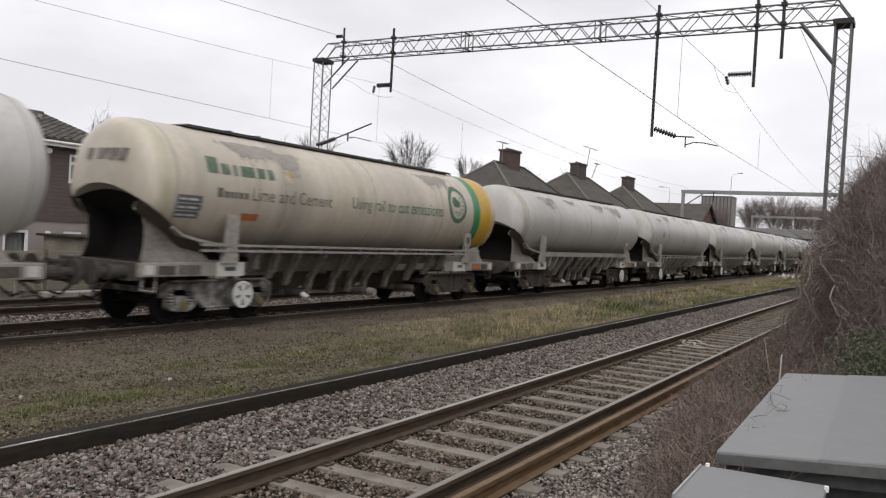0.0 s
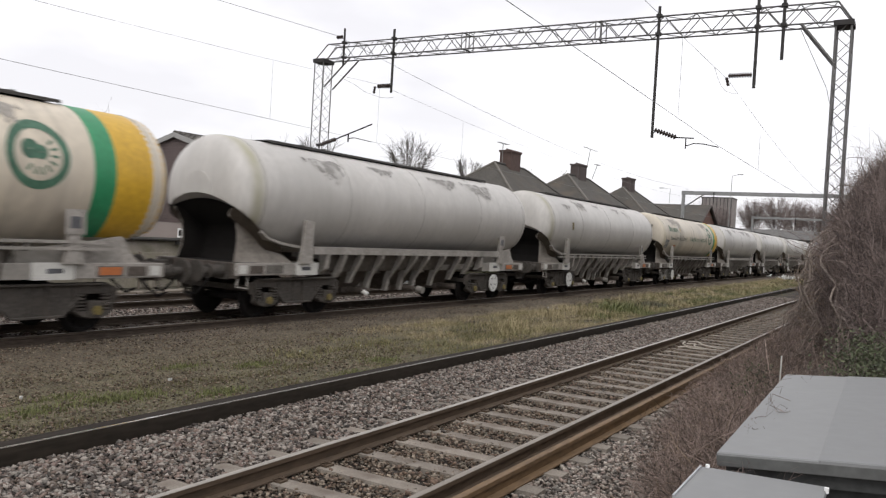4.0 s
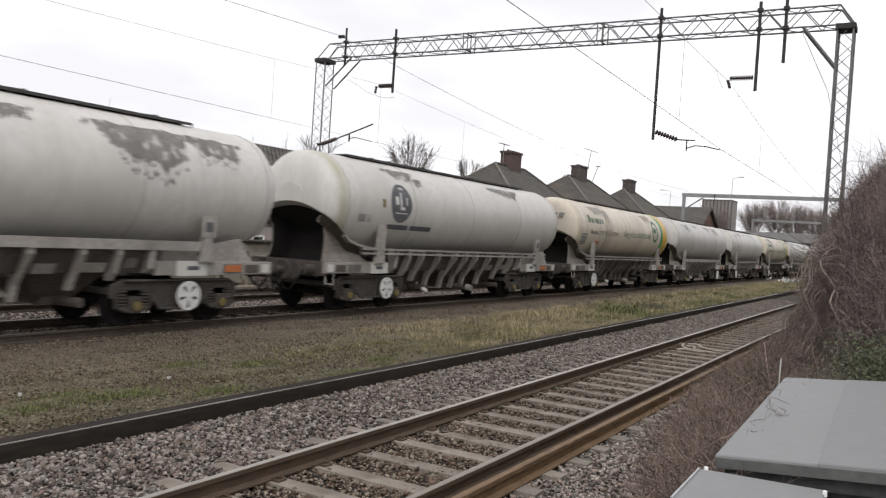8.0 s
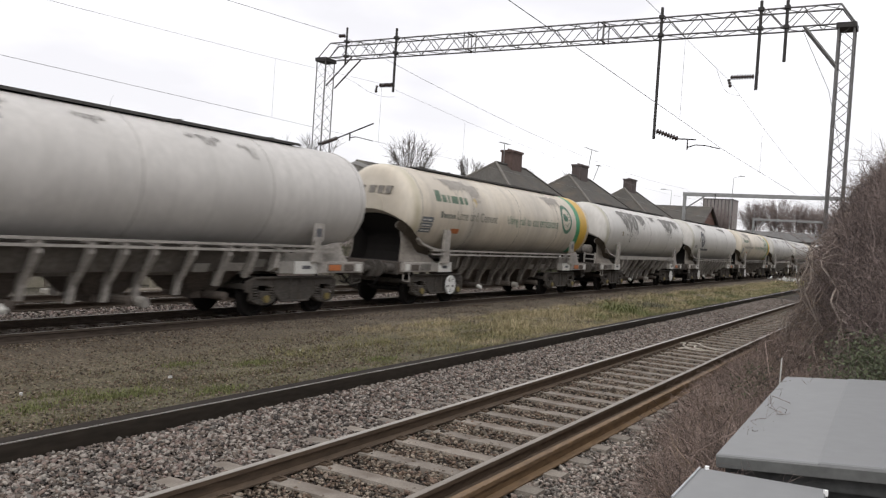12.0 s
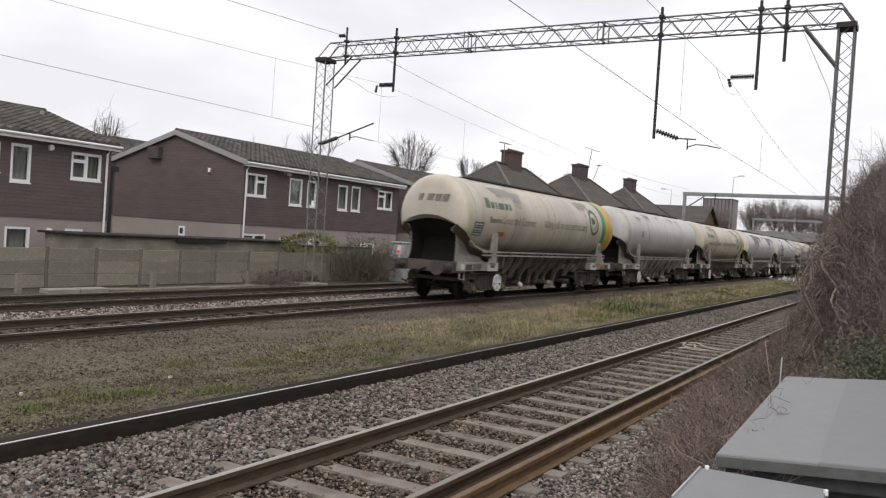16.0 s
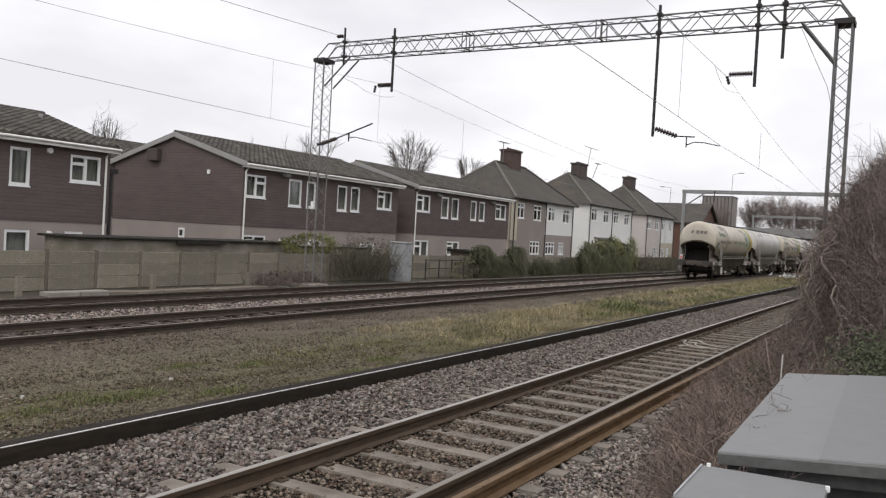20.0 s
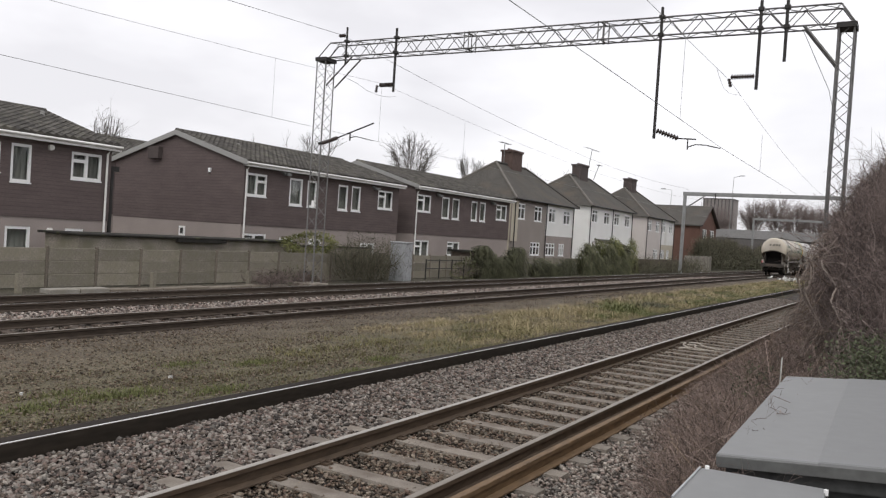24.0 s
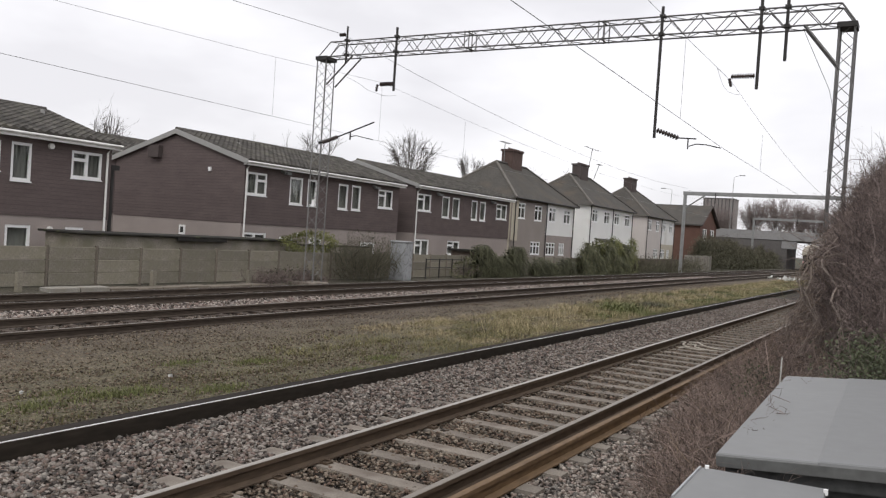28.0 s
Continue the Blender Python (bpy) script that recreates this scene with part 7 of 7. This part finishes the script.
    some(1500, 9, 34, 1.0, 0.1, 0.7, 24, 0.0042, 0.3, TWIG, "shoot_mass", 0.3, 0.9, 0.7)


build_thicket()


def build_vines():
    """Thick pale curving stems on the thicket's face."""
    q = random.Random(15)
    t = thing("bramble_vines", "thick pale curving stems on the thicket face", "stem")
    for i in range(130):
        y = q.uniform(7.2, 19)
        s = q.uniform(0.16, 0.52)
        n = 12
        dy, ds = q.uniform(-0.9, 1.1), -q.uniform(0.14, 0.36)
        ph, amp = q.uniform(0, 6), q.uniform(0.05, 0.3)
        pts = []
        for k in range(n):
            u = k / (n - 1)
            p, (nx, nz) = hedge_point(y + dy * u + amp * math.sin(ph + u * 7), min(max(s + ds * u ** 1.4, 0.01), 0.85), 0.14 * math.sin(u * 3.1) + 0.03 * math.sin(ph * 2 + u * 11))
            pts.append(p)
        r = q.uniform(0.004, 0.009) if i % 5 else q.uniform(0.01, 0.017)
        part("vine", Geo().tube(pts, r, 5, r * 0.5), VINE, t)


build_vines()


def build_brambles():
    """Low dry stems between the stones and the boxes."""
    t = thing("dry_brambles", "low reddish dry bramble stems over the stones", "undergrowth", kind="stuff")
    q = random.Random(31)
    a, b, pa, pb = [], [], [], []
    for i in range(25000):
        y = 4.3 + 12.5 * q.random() ** 1.15
        if noise.noise((y * 1.3, i * 0.0, 3.0)) < q.uniform(-0.9, 0.1):
            continue
        edge = float(np.interp(y, [4.3, 6, 8, 10, 13, 17], [-1.15, -1.5, -1.98, -2.4, -2.72, -2.9]))
        w = q.random() ** 1.5
        x = edge + (1.0 + 0.05 * y) * (1 - w) * 0.9 - q.random() * 0.15
        z = float(ground_z(x)) + 0.02
        tall = (0.16 + 0.75 * (1 - w)) * q.uniform(0.5, 1.2)
        tall = min(tall, 1.15) * (0.8 + 0.5 * noise.noise((x * 2.0, y * 1.4, 9.0)))
        p = (x, y, z)
        e = (x + q.gauss(-0.1, 0.16), y + q.gauss(0, 0.2), z + tall)
        (pa if i % 14 == 0 else a).append(p)
        (pb if i % 14 == 0 else b).append(e)
    for i in range(15000):
        y = 11.5 + 20 * q.random() ** 1.2
        w = q.random() ** 1.3
        x = float(np.interp(y, [11.5, 16, 22, 32], [-2.62, -2.95, -3.0, -2.95])) + 1.7 * (1 - w)
        z = float(ground_z(x)) + 0.02
        tall = (0.3 + 0.8 * (1 - w)) * q.uniform(0.45, 1.1) * (0.8 + 0.6 * noise.noise((x * 1.5, y * 0.9, 4.0)))
        (pa if i % 16 == 0 else a).append((x, y, z))
        (pb if i % 16 == 0 else b).append((x + q.gauss(-0.08, 0.16), y + q.gauss(0, 0.22), z + tall))
    part("stems", twigs("stems", a, b, TWIG_RED, 33, 0.0046, 0.4), None, t)["kind"] = "stuff"
    part("pale_stems", twigs("pale_stems", pa, pb, TWIG_PALE, 34, 0.0045, 0.4), None, t)["kind"] = "stuff"
    # green bramble leaves beside the box
    rg = np.random.default_rng(5)
    n = 4200
    c = np.stack([rg.normal(-0.2, 0.15, n), rg.normal(6.8, 0.4, n), rg.normal(1.34, 0.1, n)], 1)
    c2 = np.stack([rg.normal(-1.3, 0.12, 420), rg.normal(8.6, 0.35, 420), rg.normal(0.8, 0.1, 420)], 1)
    lv = thing("bramble_leaves", "dark green bramble leaves at the thicket foot", "leaves", kind="stuff")
    part("leaves", leaves("leaves", np.concatenate([c, c2]), 0.016, LEAF_BRIGHT, 6), None, lv)["kind"] = "stuff"
    a, b = [], []
    for k in range(34):
        y = q.uniform(3.9, 5.6)
        a.append((-0.75 + q.gauss(0, 0.08), y, q.uniform(0.7, 1.2)))
        b.append((-0.6 + q.uniform(-0.06, 0.1), y + q.gauss(0, 0.25), q.uniform(1.3, 1.4)))
    part("stem_mass", twigs("stem_mass", a, b, TWIG_RED, 35, 0.0026, 0.35), None, t)["kind"] = "stuff"
    a, b = [], []
    for k in range(12):
        x, y = -0.59 + 0.1 * q.random() ** 2, 3.12 + 1.3 * q.random()
        dx, dy = q.gauss(0.03, 0.03), q.gauss(-0.08, 0.12)
        a.append((x, y, 1.358 + 0.087 * (x + 0.6)))
        b.append((x + dx, y + dy, 1.362 + 0.087 * (x + dx + 0.6)))
    for k in range(16):
        x = q.uniform(-0.6, -0.3)
        a.append((x, 3.02 + q.gauss(0, 0.03), 1.22 + 0.06 * q.random()))
        b.append((x + q.gauss(0.04, 0.06), 3.05 + q.gauss(0, 0.03), 1.31 + 0.06 * q.random()))
    part("stem_mass", twigs("stem_mass", a, b, TWIG, 36, 0.0013, 0.4), None, t)["kind"] = "stuff"
    st = thing("wooden_stake", "thin pale stake beside the grey box", "stake", geo=Geo().tube([(-0.74, 5.62, -0.1), (-0.72, 5.62, 1.44)], 0.0045, 6), material=PANEL_WHITE)


build_brambles()


def build_grass():
    rg = np.random.default_rng(9)

    def field(n, x0, x1, y0, y1, clump, power=1.0):
        x, y = rg.uniform(x0, x1, n * 3), y0 + (y1 - y0) * rg.uniform(0, 1, n * 3) ** power
        keep = np.array([noise.noise((float(a) * 0.9, float(b) * 0.45, clump)) + 0.5 * noise.noise((float(a) * 2.6, float(b) * 1.6, clump)) for a, b in zip(x, y)]) + rg.uniform(-0.2, 0.2, n * 3) > 0.04
        x, y = x[keep][:n], y[keep][:n]
        return np.stack([x, y, ground_z(x) - 0.01], 1)

    def put(label, roots, h, w, material, seed, lean=0.5):
        g = thing("grass", label, "grass", kind="stuff")
        part("blades", blades("blades", roots, h, w, material, seed, lean), None, g)["kind"] = "stuff"

    # x runs wider where the strip is grassy, y is distance along it
    put("pale dry grass on the strip between tracks", field(15000, -11.2, -7.1, 15, 34, 1.0), 0.12, 0.006, STRAW, 51, 1.8)
    put("pale dry grass farther along the strip", field(15000, -11.4, -7.1, 32, 88, 2.0), 0.19, 0.012, STRAW, 52, 1.7)
    put("green grass on the strip between tracks", field(17000, -10.8, -7.0, 11, 34, 5.0), 0.1, 0.008, GRASS_OLIVE, 53, 1.6)
    put("green grass farther along the strip", field(13000, -11.2, -7.0, 32, 88, 6.0), 0.14, 0.015, GRASS, 54, 1.6)
    put("bright green grass along the dark rail", field(9000, -8.6, -7.0, 26, 84, 11.0), 0.15, 0.013, GRASS, 62, 1.6)
    put("short sparse green grass near the dark rail", field(11000, -9.6, -6.95, 4.5, 18, 7.0), 0.05, 0.009, GRASS_DULL, 55, 0.9)
    put("short dry grass on the stony strip", field(7000, -11.5, -7.2, 4.5, 20, 8.0), 0.045, 0.007, GRASS_DULL, 56, 0.9)
    moss = []
    for cx, cy in ((-8.6, 6.7), (-8.5, 7.1), (-8.6, 5.7), (-9.0, 6.4), (-8.0, 8.0), (-7.6, 10.5), (-8.1, 12.0), (-9.2, 10.0), (-7.5, 14.0), (-9.8, 9.0)):
        k = 420
        a = np.stack([rg.normal(cx, 0.13, k), rg.normal(cy, 0.22, k)], 1)
        moss.append(np.stack([a[:, 0], a[:, 1], ground_z(a[:, 0]) - 0.005], 1))
    put("small mossy yellow green tufts", np.concatenate(moss), 0.055, 0.012, GRASS, 61, 0.9)
    tuft = []
    for cx, cy, n in ((-9.6, 23.0, 500), (-9.2, 25.0, 400), (-8.4, 24.6, 160), (-9.6, 30.5, 120), (-8.9, 19.0, 350), (-8.2, 27.0, 120), (-8.75, 31.2, 500), (-8.95, 28.2, 460)):
        a = np.stack([rg.normal(cx, 0.35, n), rg.normal(cy, 0.5, n)], 1)
        tuft.append(np.stack([a[:, 0], a[:, 1], ground_z(a[:, 0]) - 0.01], 1))
    put("taller tufts of pale grass", np.concatenate([tuft[0], tuft[1], tuft[4]]), 0.3, 0.008, STRAW, 57, 1.5)
    put("taller tufts of green grass", np.concatenate([tuft[2], tuft[3], tuft[5]]), 0.22, 0.015, GRASS, 58, 1.7)
    put("dark weed tuft by the rail", tuft[6], 0.22, 0.02, HEDGE_TWIG, 59, 2.0)
    put("bright broad-leaved green clump by the rail", tuft[7], 0.27, 0.03, GRASS, 60, 2.2)


build_grass()


def shrub(name, label, cx, cy, cz, sx, sy, sz, n, leaf, size, seed, twig_n=0, twig_mat=TWIG):
    rg = np.random.default_rng(seed)
    t = thing(name, label, "bush")
    if n:
        d = rg.normal(size=(n, 3))
        d /= np.linalg.norm(d, axis=1)[:, None]
        r = rg.uniform(0.5, 1.0, (n, 1)) ** 0.5
        k = np.array([1 + 0.35 * noise.noise((float(p[0] * 2 + seed), float(p[1] * 2), float(p[2] * 2))) for p in d])[:, None]
        c = np.array([cx, cy, cz]) + d * r * k * np.array([sx, sy, sz])
        c[:, 2] = np.maximum(c[:, 2], -0.35)
        part("leaves", leaves("leaves", c, size, leaf, seed), None, t)["kind"] = "stuff"
    if twig_n:
        a = np.stack([rg.normal(cx, sx * 0.4, twig_n), rg.uniform(cy - sy, cy + sy, twig_n), rg.uniform(-0.4, cz, twig_n)], 1)
        b = a + np.stack([rg.normal(0, sx * 0.4, twig_n), rg.normal(0, sy * 0.15, twig_n), rg.uniform(0.2, 1.0, twig_n) * sz], 1)
        part("stem_mass", twigs("stem_mass", a, b, twig_mat, seed, 0.011, 0.3), None, t)["kind"] = "stuff"
        if twig_n > 200:
            k = rg.integers(0, twig_n, twig_n * 3)
            c = a[k] + (b[k] - a[k]) * rg.uniform(0.3, 1.0, (twig_n * 3, 1))
            d = c + rg.normal(0, 1.0, (twig_n * 3, 3)) * np.array([0.16, 0.22, 0.2])
            part("twig_mass", twigs("twig_mass", c, d, twig_mat, seed + 1, 0.006, 0.4), None, t)["kind"] = "stuff"
    return t


def strap_clump(label, y0, y1, h, n, material, seed, x=-22.7, width=0.05):
    """Long drooping strap leaves hanging over the fence."""
    rg = np.random.default_rng(seed)
    k = 6
    y = rg.uniform(y0, y1, n)
    z = rg.uniform(-0.3, h, n) * (0.75 + 0.25 * np.sin(y * 1.3 + seed))
    xs = x + rg.uniform(-0.3, 0.35, n)
    ang = rg.uniform(-0.6, 0.6, n)
    L = rg.uniform(0.5, 1.1, n)
    v = []
    for i in range(k):
        s = i / (k - 1)
        px = xs + L * s * 0.5 * np.cos(ang)
        py = y + L * s * 0.7 * rg.choice([-1, 1], n) * 0.6
        pz = z + L * (0.35 * s - 0.95 * s * s)
        w = width * (1 - s * 0.8)
        v.append(np.stack([np.stack([px, py - w, pz], 1), np.stack([px, py + w, pz], 1)], 1))
    v = np.stack(v, 1)
    f = np.array([(2 * i, 2 * i + 1, 2 * i + 3, 2 * i + 2) for i in range(k - 1)])[None] + (np.arange(n) * 2 * k)[:, None, None]
    t = thing("ivy_clump", label, "plant", "plants along the fence")
    v[..., 2] = np.maximum(v[..., 2], -0.4)
    part("leaves", fast_mesh("leaves", v.reshape(-1, 3), f.reshape(-1, 4), material), None, t)["kind"] = "stuff"


strap_clump("dark drooping evergreen leaves over the fence", 42.3, 49.0, 1.6, 2000, LEAF_DARK, 71, -22.7, 0.08)
strap_clump("dark drooping leaves at the fence foot", 50.5, 58.0, 0.9, 1000, LEAF_DARK, 72, -22.7, 0.08)
strap_clump("tall drooping green leaves over the fence", 59.0, 71.0, 2.2, 2200, LEAF, 73, -22.6, 0.1)
strap_clump("tall arching yellow green leaves over the fence", 64.0, 74.0, 2.9, 1500, LEAF_YELLOW, 70, -22.9, 0.1)
shrub("evergreen_shrub", "yellow green shrub above the fence", -23.2, 67.5, 1.1, 0.9, 5.0, 1.4, 2200, LEAF, 0.12, 74, 500, HEDGE_TWIG)
shrub("evergreen_shrub", "bright yellow green shrub behind the fence", -24.6, 29.8, 1.25, 0.7, 1.9, 0.55, 3000, LEAF_YELLOW, 0.055, 75, 60)
shrub("bare_shrub", "leafless brown shrub in front of the fence", -22.5, 31.4, 0.6, 0.8, 2.2, 1.5, 700, LEAF_MID, 0.045, 76, 420, HEDGE_TWIG)
shrub("bare_shrub", "low weeds around the gantry foot", -21.8, 25.2, -0.1, 0.7, 2.0, 0.5, 300, LEAF_DARK, 0.05, 77, 260)
shrub("evergreen_shrub", "small dark weeds by the railing", -22.4, 41.0, 0.1, 0.4, 1.6, 0.7, 500, LEAF, 0.07, 78, 60)


def hedge_bank(label, x, y0, y1, h, n, size, leaf, seed, twig_n):
    """A long uneven bank of scrub along the line."""
    rg = np.random.default_rng(seed)
    t = thing("hedge_bank", label, "hedge")

    def pts(k):
        y = rg.uniform(y0, y1, k)
        top = np.array([h * (0.72 + 0.5 * noise.noise((float(q) * 0.16, seed * 3.1, 0.0)) + 0.2 * noise.noise((float(q) * 0.6, seed * 1.1, 5.0))) for q in y])
        f = rg.uniform(0, 1, k) ** 0.7
        return np.stack([x + rg.normal(0, 1.1, k) * (1.2 - f), y, -0.45 + f * top], 1)

    part("leaves", leaves("leaves", pts(n), size, leaf, seed), None, t)["kind"] = "stuff"
    a = pts(twig_n)
    b = a + np.stack([rg.normal(0, 0.5, twig_n), rg.normal(0, 0.7, twig_n), rg.uniform(0.3, 1.3, twig_n)], 1)
    part("stem_mass", twigs("stem_mass", a, b, HEDGE_TWIG, seed, 0.02, 0.3), None, t)["kind"] = "stuff"


hedge_bank("distant olive scrub beside the line", -25.0, 109.0, 132.0, 5.6, 9000, 0.15, LEAF_MID, 79, 4200)
hedge_bank("distant brown scrub before the bridge", -24.6, 126.0, 170.0, 3.8, 9000, 0.19, LEAF_MID, 80, 4200)
# Added out of view: blocks the sky that the house windows would mirror.
hedge_bank("unseen scrub added to darken the window reflections", 6.5, 26.0, 230.0, 14.0, 24000, 0.9, LEAF_MID, 84, 3000)
hedge_bank("low weeds along the far fence", -22.6, 72.0, 98.0, 1.1, 3000, 0.08, LEAF_MID, 83, 900)
shrub("bare_shrub", "distant bare shrubs behind the fence", -25.0, 76.0, 0.6, 0.8, 6.0, 1.6, 300, LEAF_DARK, 0.1, 81, 300)


def bare_tree(name, label, x, y, z, height, seed, spread_=0.55, thick=0.16, levels=6, mat_=BARK, kids=3):
    """A leafless tree: tapered trunk with limbs splitting into fine twigs."""
    q = random.Random(seed)
    t = thing(name, label, "tree", "bare trees")
    trunk, limbs = Geo(), Geo()

    def grow(p, d, L, r, lev):
        end = p + d * L
        mid = p.lerp(end, 0.5) + Vector((q.gauss(0, 0.05), q.gauss(0, 0.05), 0)) * L
        (trunk if lev == 0 else limbs).tube([p, mid, end], r, 6 if lev < 2 else 3, r * 0.65, caps=False)
        if lev >= levels:
            return
        for i in range(kids if lev < levels - 1 else kids + 2):
            dd = (d + Vector((q.gauss(0, spread_), q.gauss(0, spread_), q.gauss(0.16, spread_ * 0.5)))).normalized()
            grow(p.lerp(end, q.uniform(0.6, 1.0)) if i else end, dd, L * q.uniform(0.62, 0.85), r * (0.69 if i == 0 else 0.55), lev + 1)

    grow(Vector((x, y, z)), Vector((0, 0, 1)), height * 0.3, thick, 0)
    part("trunk", trunk, mat_, t)
    part("crown", limbs, mat_, t, "leafless crown of fine twigs")
    return t


FAR_BARK = mat("far_bark", (0.13, 0.116, 0.104), 0.95, vary=0.2, scale=1)
RED_BARK = mat("reddish_bark", (0.3, 0.25, 0.235), 0.95, vary=0.2, scale=1)


def round_tree(label, x, y, zc, rx, rz, seed, limbs_n=26, twig_n=1500, r=0.02, bark=None, limb=0.05):
    """A leafless tree with a rounded crown: trunk, limbs fanning from its fork, fine twigs towards the rim."""
    rg = np.random.default_rng(seed)
    bark = bark or FAR_BARK
    t = thing("bare_tree", label, "tree", "bare trees")
    fork = np.array([x, y, zc - rz * 1.35])
    part("trunk", Geo().tube([(x, y, -0.5), (x + 0.1, y, fork[2] * 0.5), tuple(fork)], 0.22, 8, 0.15), bark, t)
    d = rg.normal(size=(limbs_n, 3))
    d[:, 2] = np.abs(d[:, 2]) * 1.1 - 0.15
    d /= np.linalg.norm(d, axis=1)[:, None]
    tips = np.array([x, y, zc]) + d * np.array([rx, rx, rz]) * rg.uniform(0.55, 0.85, (limbs_n, 1))
    part("limb_mass", twigs("limb_mass", np.repeat(fork[None], limbs_n, 0), tips, bark, seed, limb, 0.1, 6), None, t)["kind"] = "stuff"
    k = rg.integers(0, limbs_n, twig_n)
    u = rg.uniform(0.35, 1.0, (twig_n, 1))
    a = fork + (tips[k] - fork) * u
    out = a - np.array([x, y, zc - rz * 0.7])
    out /= np.linalg.norm(out, axis=1)[:, None]
    b = a + (out * 0.8 + rg.normal(0, 0.5, (twig_n, 3))) * rg.uniform(0.12, 0.42, (twig_n, 1)) * rx
    part("crown", twigs("crown", a, b, bark, seed + 1, r, 0.12), None, t)["kind"] = "stuff"


round_tree("leafless round-crowned tree behind the brown roofs", -51.8, 80, 10.9, 3.5, 3.0, 101, 30, 1000, 0.019)
round_tree("leafless tree behind the houses", -52.4, 95.5, 11.2, 2.4, 2.1, 102, 22, 560, 0.019)
round_tree("small leafless tree behind a roof", -49.4, 37.0, 7.6, 2.5, 1.6, 103, 24, 300, 0.009)
bare_tree("bare_tree", "leafless tree top above the roof", -50, 57.5, -0.5, 11.5, 8, 0.45, 0.13, 5, FAR_BARK)
bare_tree("bare_tree", "leafless tree behind the chimneys", -52, 115, -0.5, 15, 9, 0.5, 0.16, 5, FAR_BARK)
for i_, (tx, ty, tz, tr) in enumerate(((-55, 250, 9.5, 5.0), (-48, 226, 8.0, 4.5), (-42.5, 255, 11.5, 5.2), (-37, 262, 12.2, 5.6), (-31.5, 255, 10.8, 4.8), (-27, 264, 11.2, 5.2), (-22, 255, 11.0, 5.0),
                                       (-16.5, 262, 11.6, 5.4), (-11, 256, 11.4, 5.2))):
    round_tree("distant reddish leafless tree beyond the bridge", tx, ty, tz + 2.4, tr + 0.9, tr * 0.95, 130 + i_, 34, 2600, 0.03, RED_BARK, 0.09)


def litter():
    q = random.Random(4)
    for k in range(16):
        t = thing("litter", "crumpled white litter on the ground", "litter", "white litter")
        x, y = -10.4 + q.gauss(0, 0.75), 82.5 + q.gauss(0, 1.6)
        w, d = q.uniform(0.12, 0.4), q.uniform(0.12, 0.4)
        g = Geo()
        m = 5
        vs = [(x + w * (a / (m - 1) - 0.5) + q.gauss(0, 0.03), y + d * (b / (m - 1) - 0.5) * 2 + q.gauss(0, 0.05), -0.2 + abs(q.gauss(0.12, 0.14))) for a in range(m) for b in range(m)]
        g.add(vs, [(a * m + b, (a + 1) * m + b, (a + 1) * m + b + 1, a * m + b + 1) for a in range(m - 1) for b in range(m - 1)])
        part("sheet", g, WHITE_STUFF, t)
    for a, b, amp in (((-4.75, 19.5, -0.1), (-4.2, 18.5, -0.07), 0.07), ((-4.5, 19.1, -0.09), (-3.75, 18.4, -0.06), 0.09), ((-4.6, 19.7, -0.1), (-3.65, 19.0, -0.08), 0.05), ((-4.5, 18.3, -0.1), (-3.95, 18.5, -0.06), 0.06)):
        pts = []
        for k in range(9):
            u = k / 8
            p = np.array(a) * (1 - u) + np.array(b) * u
            pts.append((p[0] + amp * math.sin(u * 9), p[1] + amp * math.cos(u * 7), p[2] + 0.03 * math.sin(u * 6)))
        thing("branch", "pale crooked branch lying on the sleepers", "branch", "fallen branches", geo=Geo().tube(pts, 0.02, 6, 0.011), material=DRIFT)
    st = np.random.default_rng(77)
    for k in range(10):
        x, y = -8.0 - 3.5 * st.random(), 6 + 22 * st.random()
        s = 0.014 + 0.014 * st.random()
        stone = Geo()
        v = CUBE_V * s * st.uniform(0.5, 1.0, (8, 3)) + np.array([x, y, float(ground_z(x)) + 0.02])
        stone.add(v, CUBE_F)
        thing("stone", "small whitish stone on the grassy strip", "stone", "white stones", geo=stone, material=WHITE_STUFF)


litter()


# ---- what moves ----
def motions():
    for i, w in enumerate(train):
        walk(w, [(t, pose(TRAIN_X, s + PITCH_M * i, 0)) for t, s in ALONG])
    ts = [k / 15 for k in range(0, 421)]
    at = np.interp(ts, [a[0] for a in ALONG], [a[1] for a in ALONG])
    for i, w in enumerate(train[:11]):
        for bo in w.children:
            if not bo.name.startswith("bogie"):
                continue
            for ws in bo.children:
                if ws.name.startswith("wheelset"):
                    y = ws.location.y
                    walk(ws, [(t, pose(0, y, 0.42, -math.degrees(s / 0.42) % 360)) for t, s in zip(ts, at)])


motions()
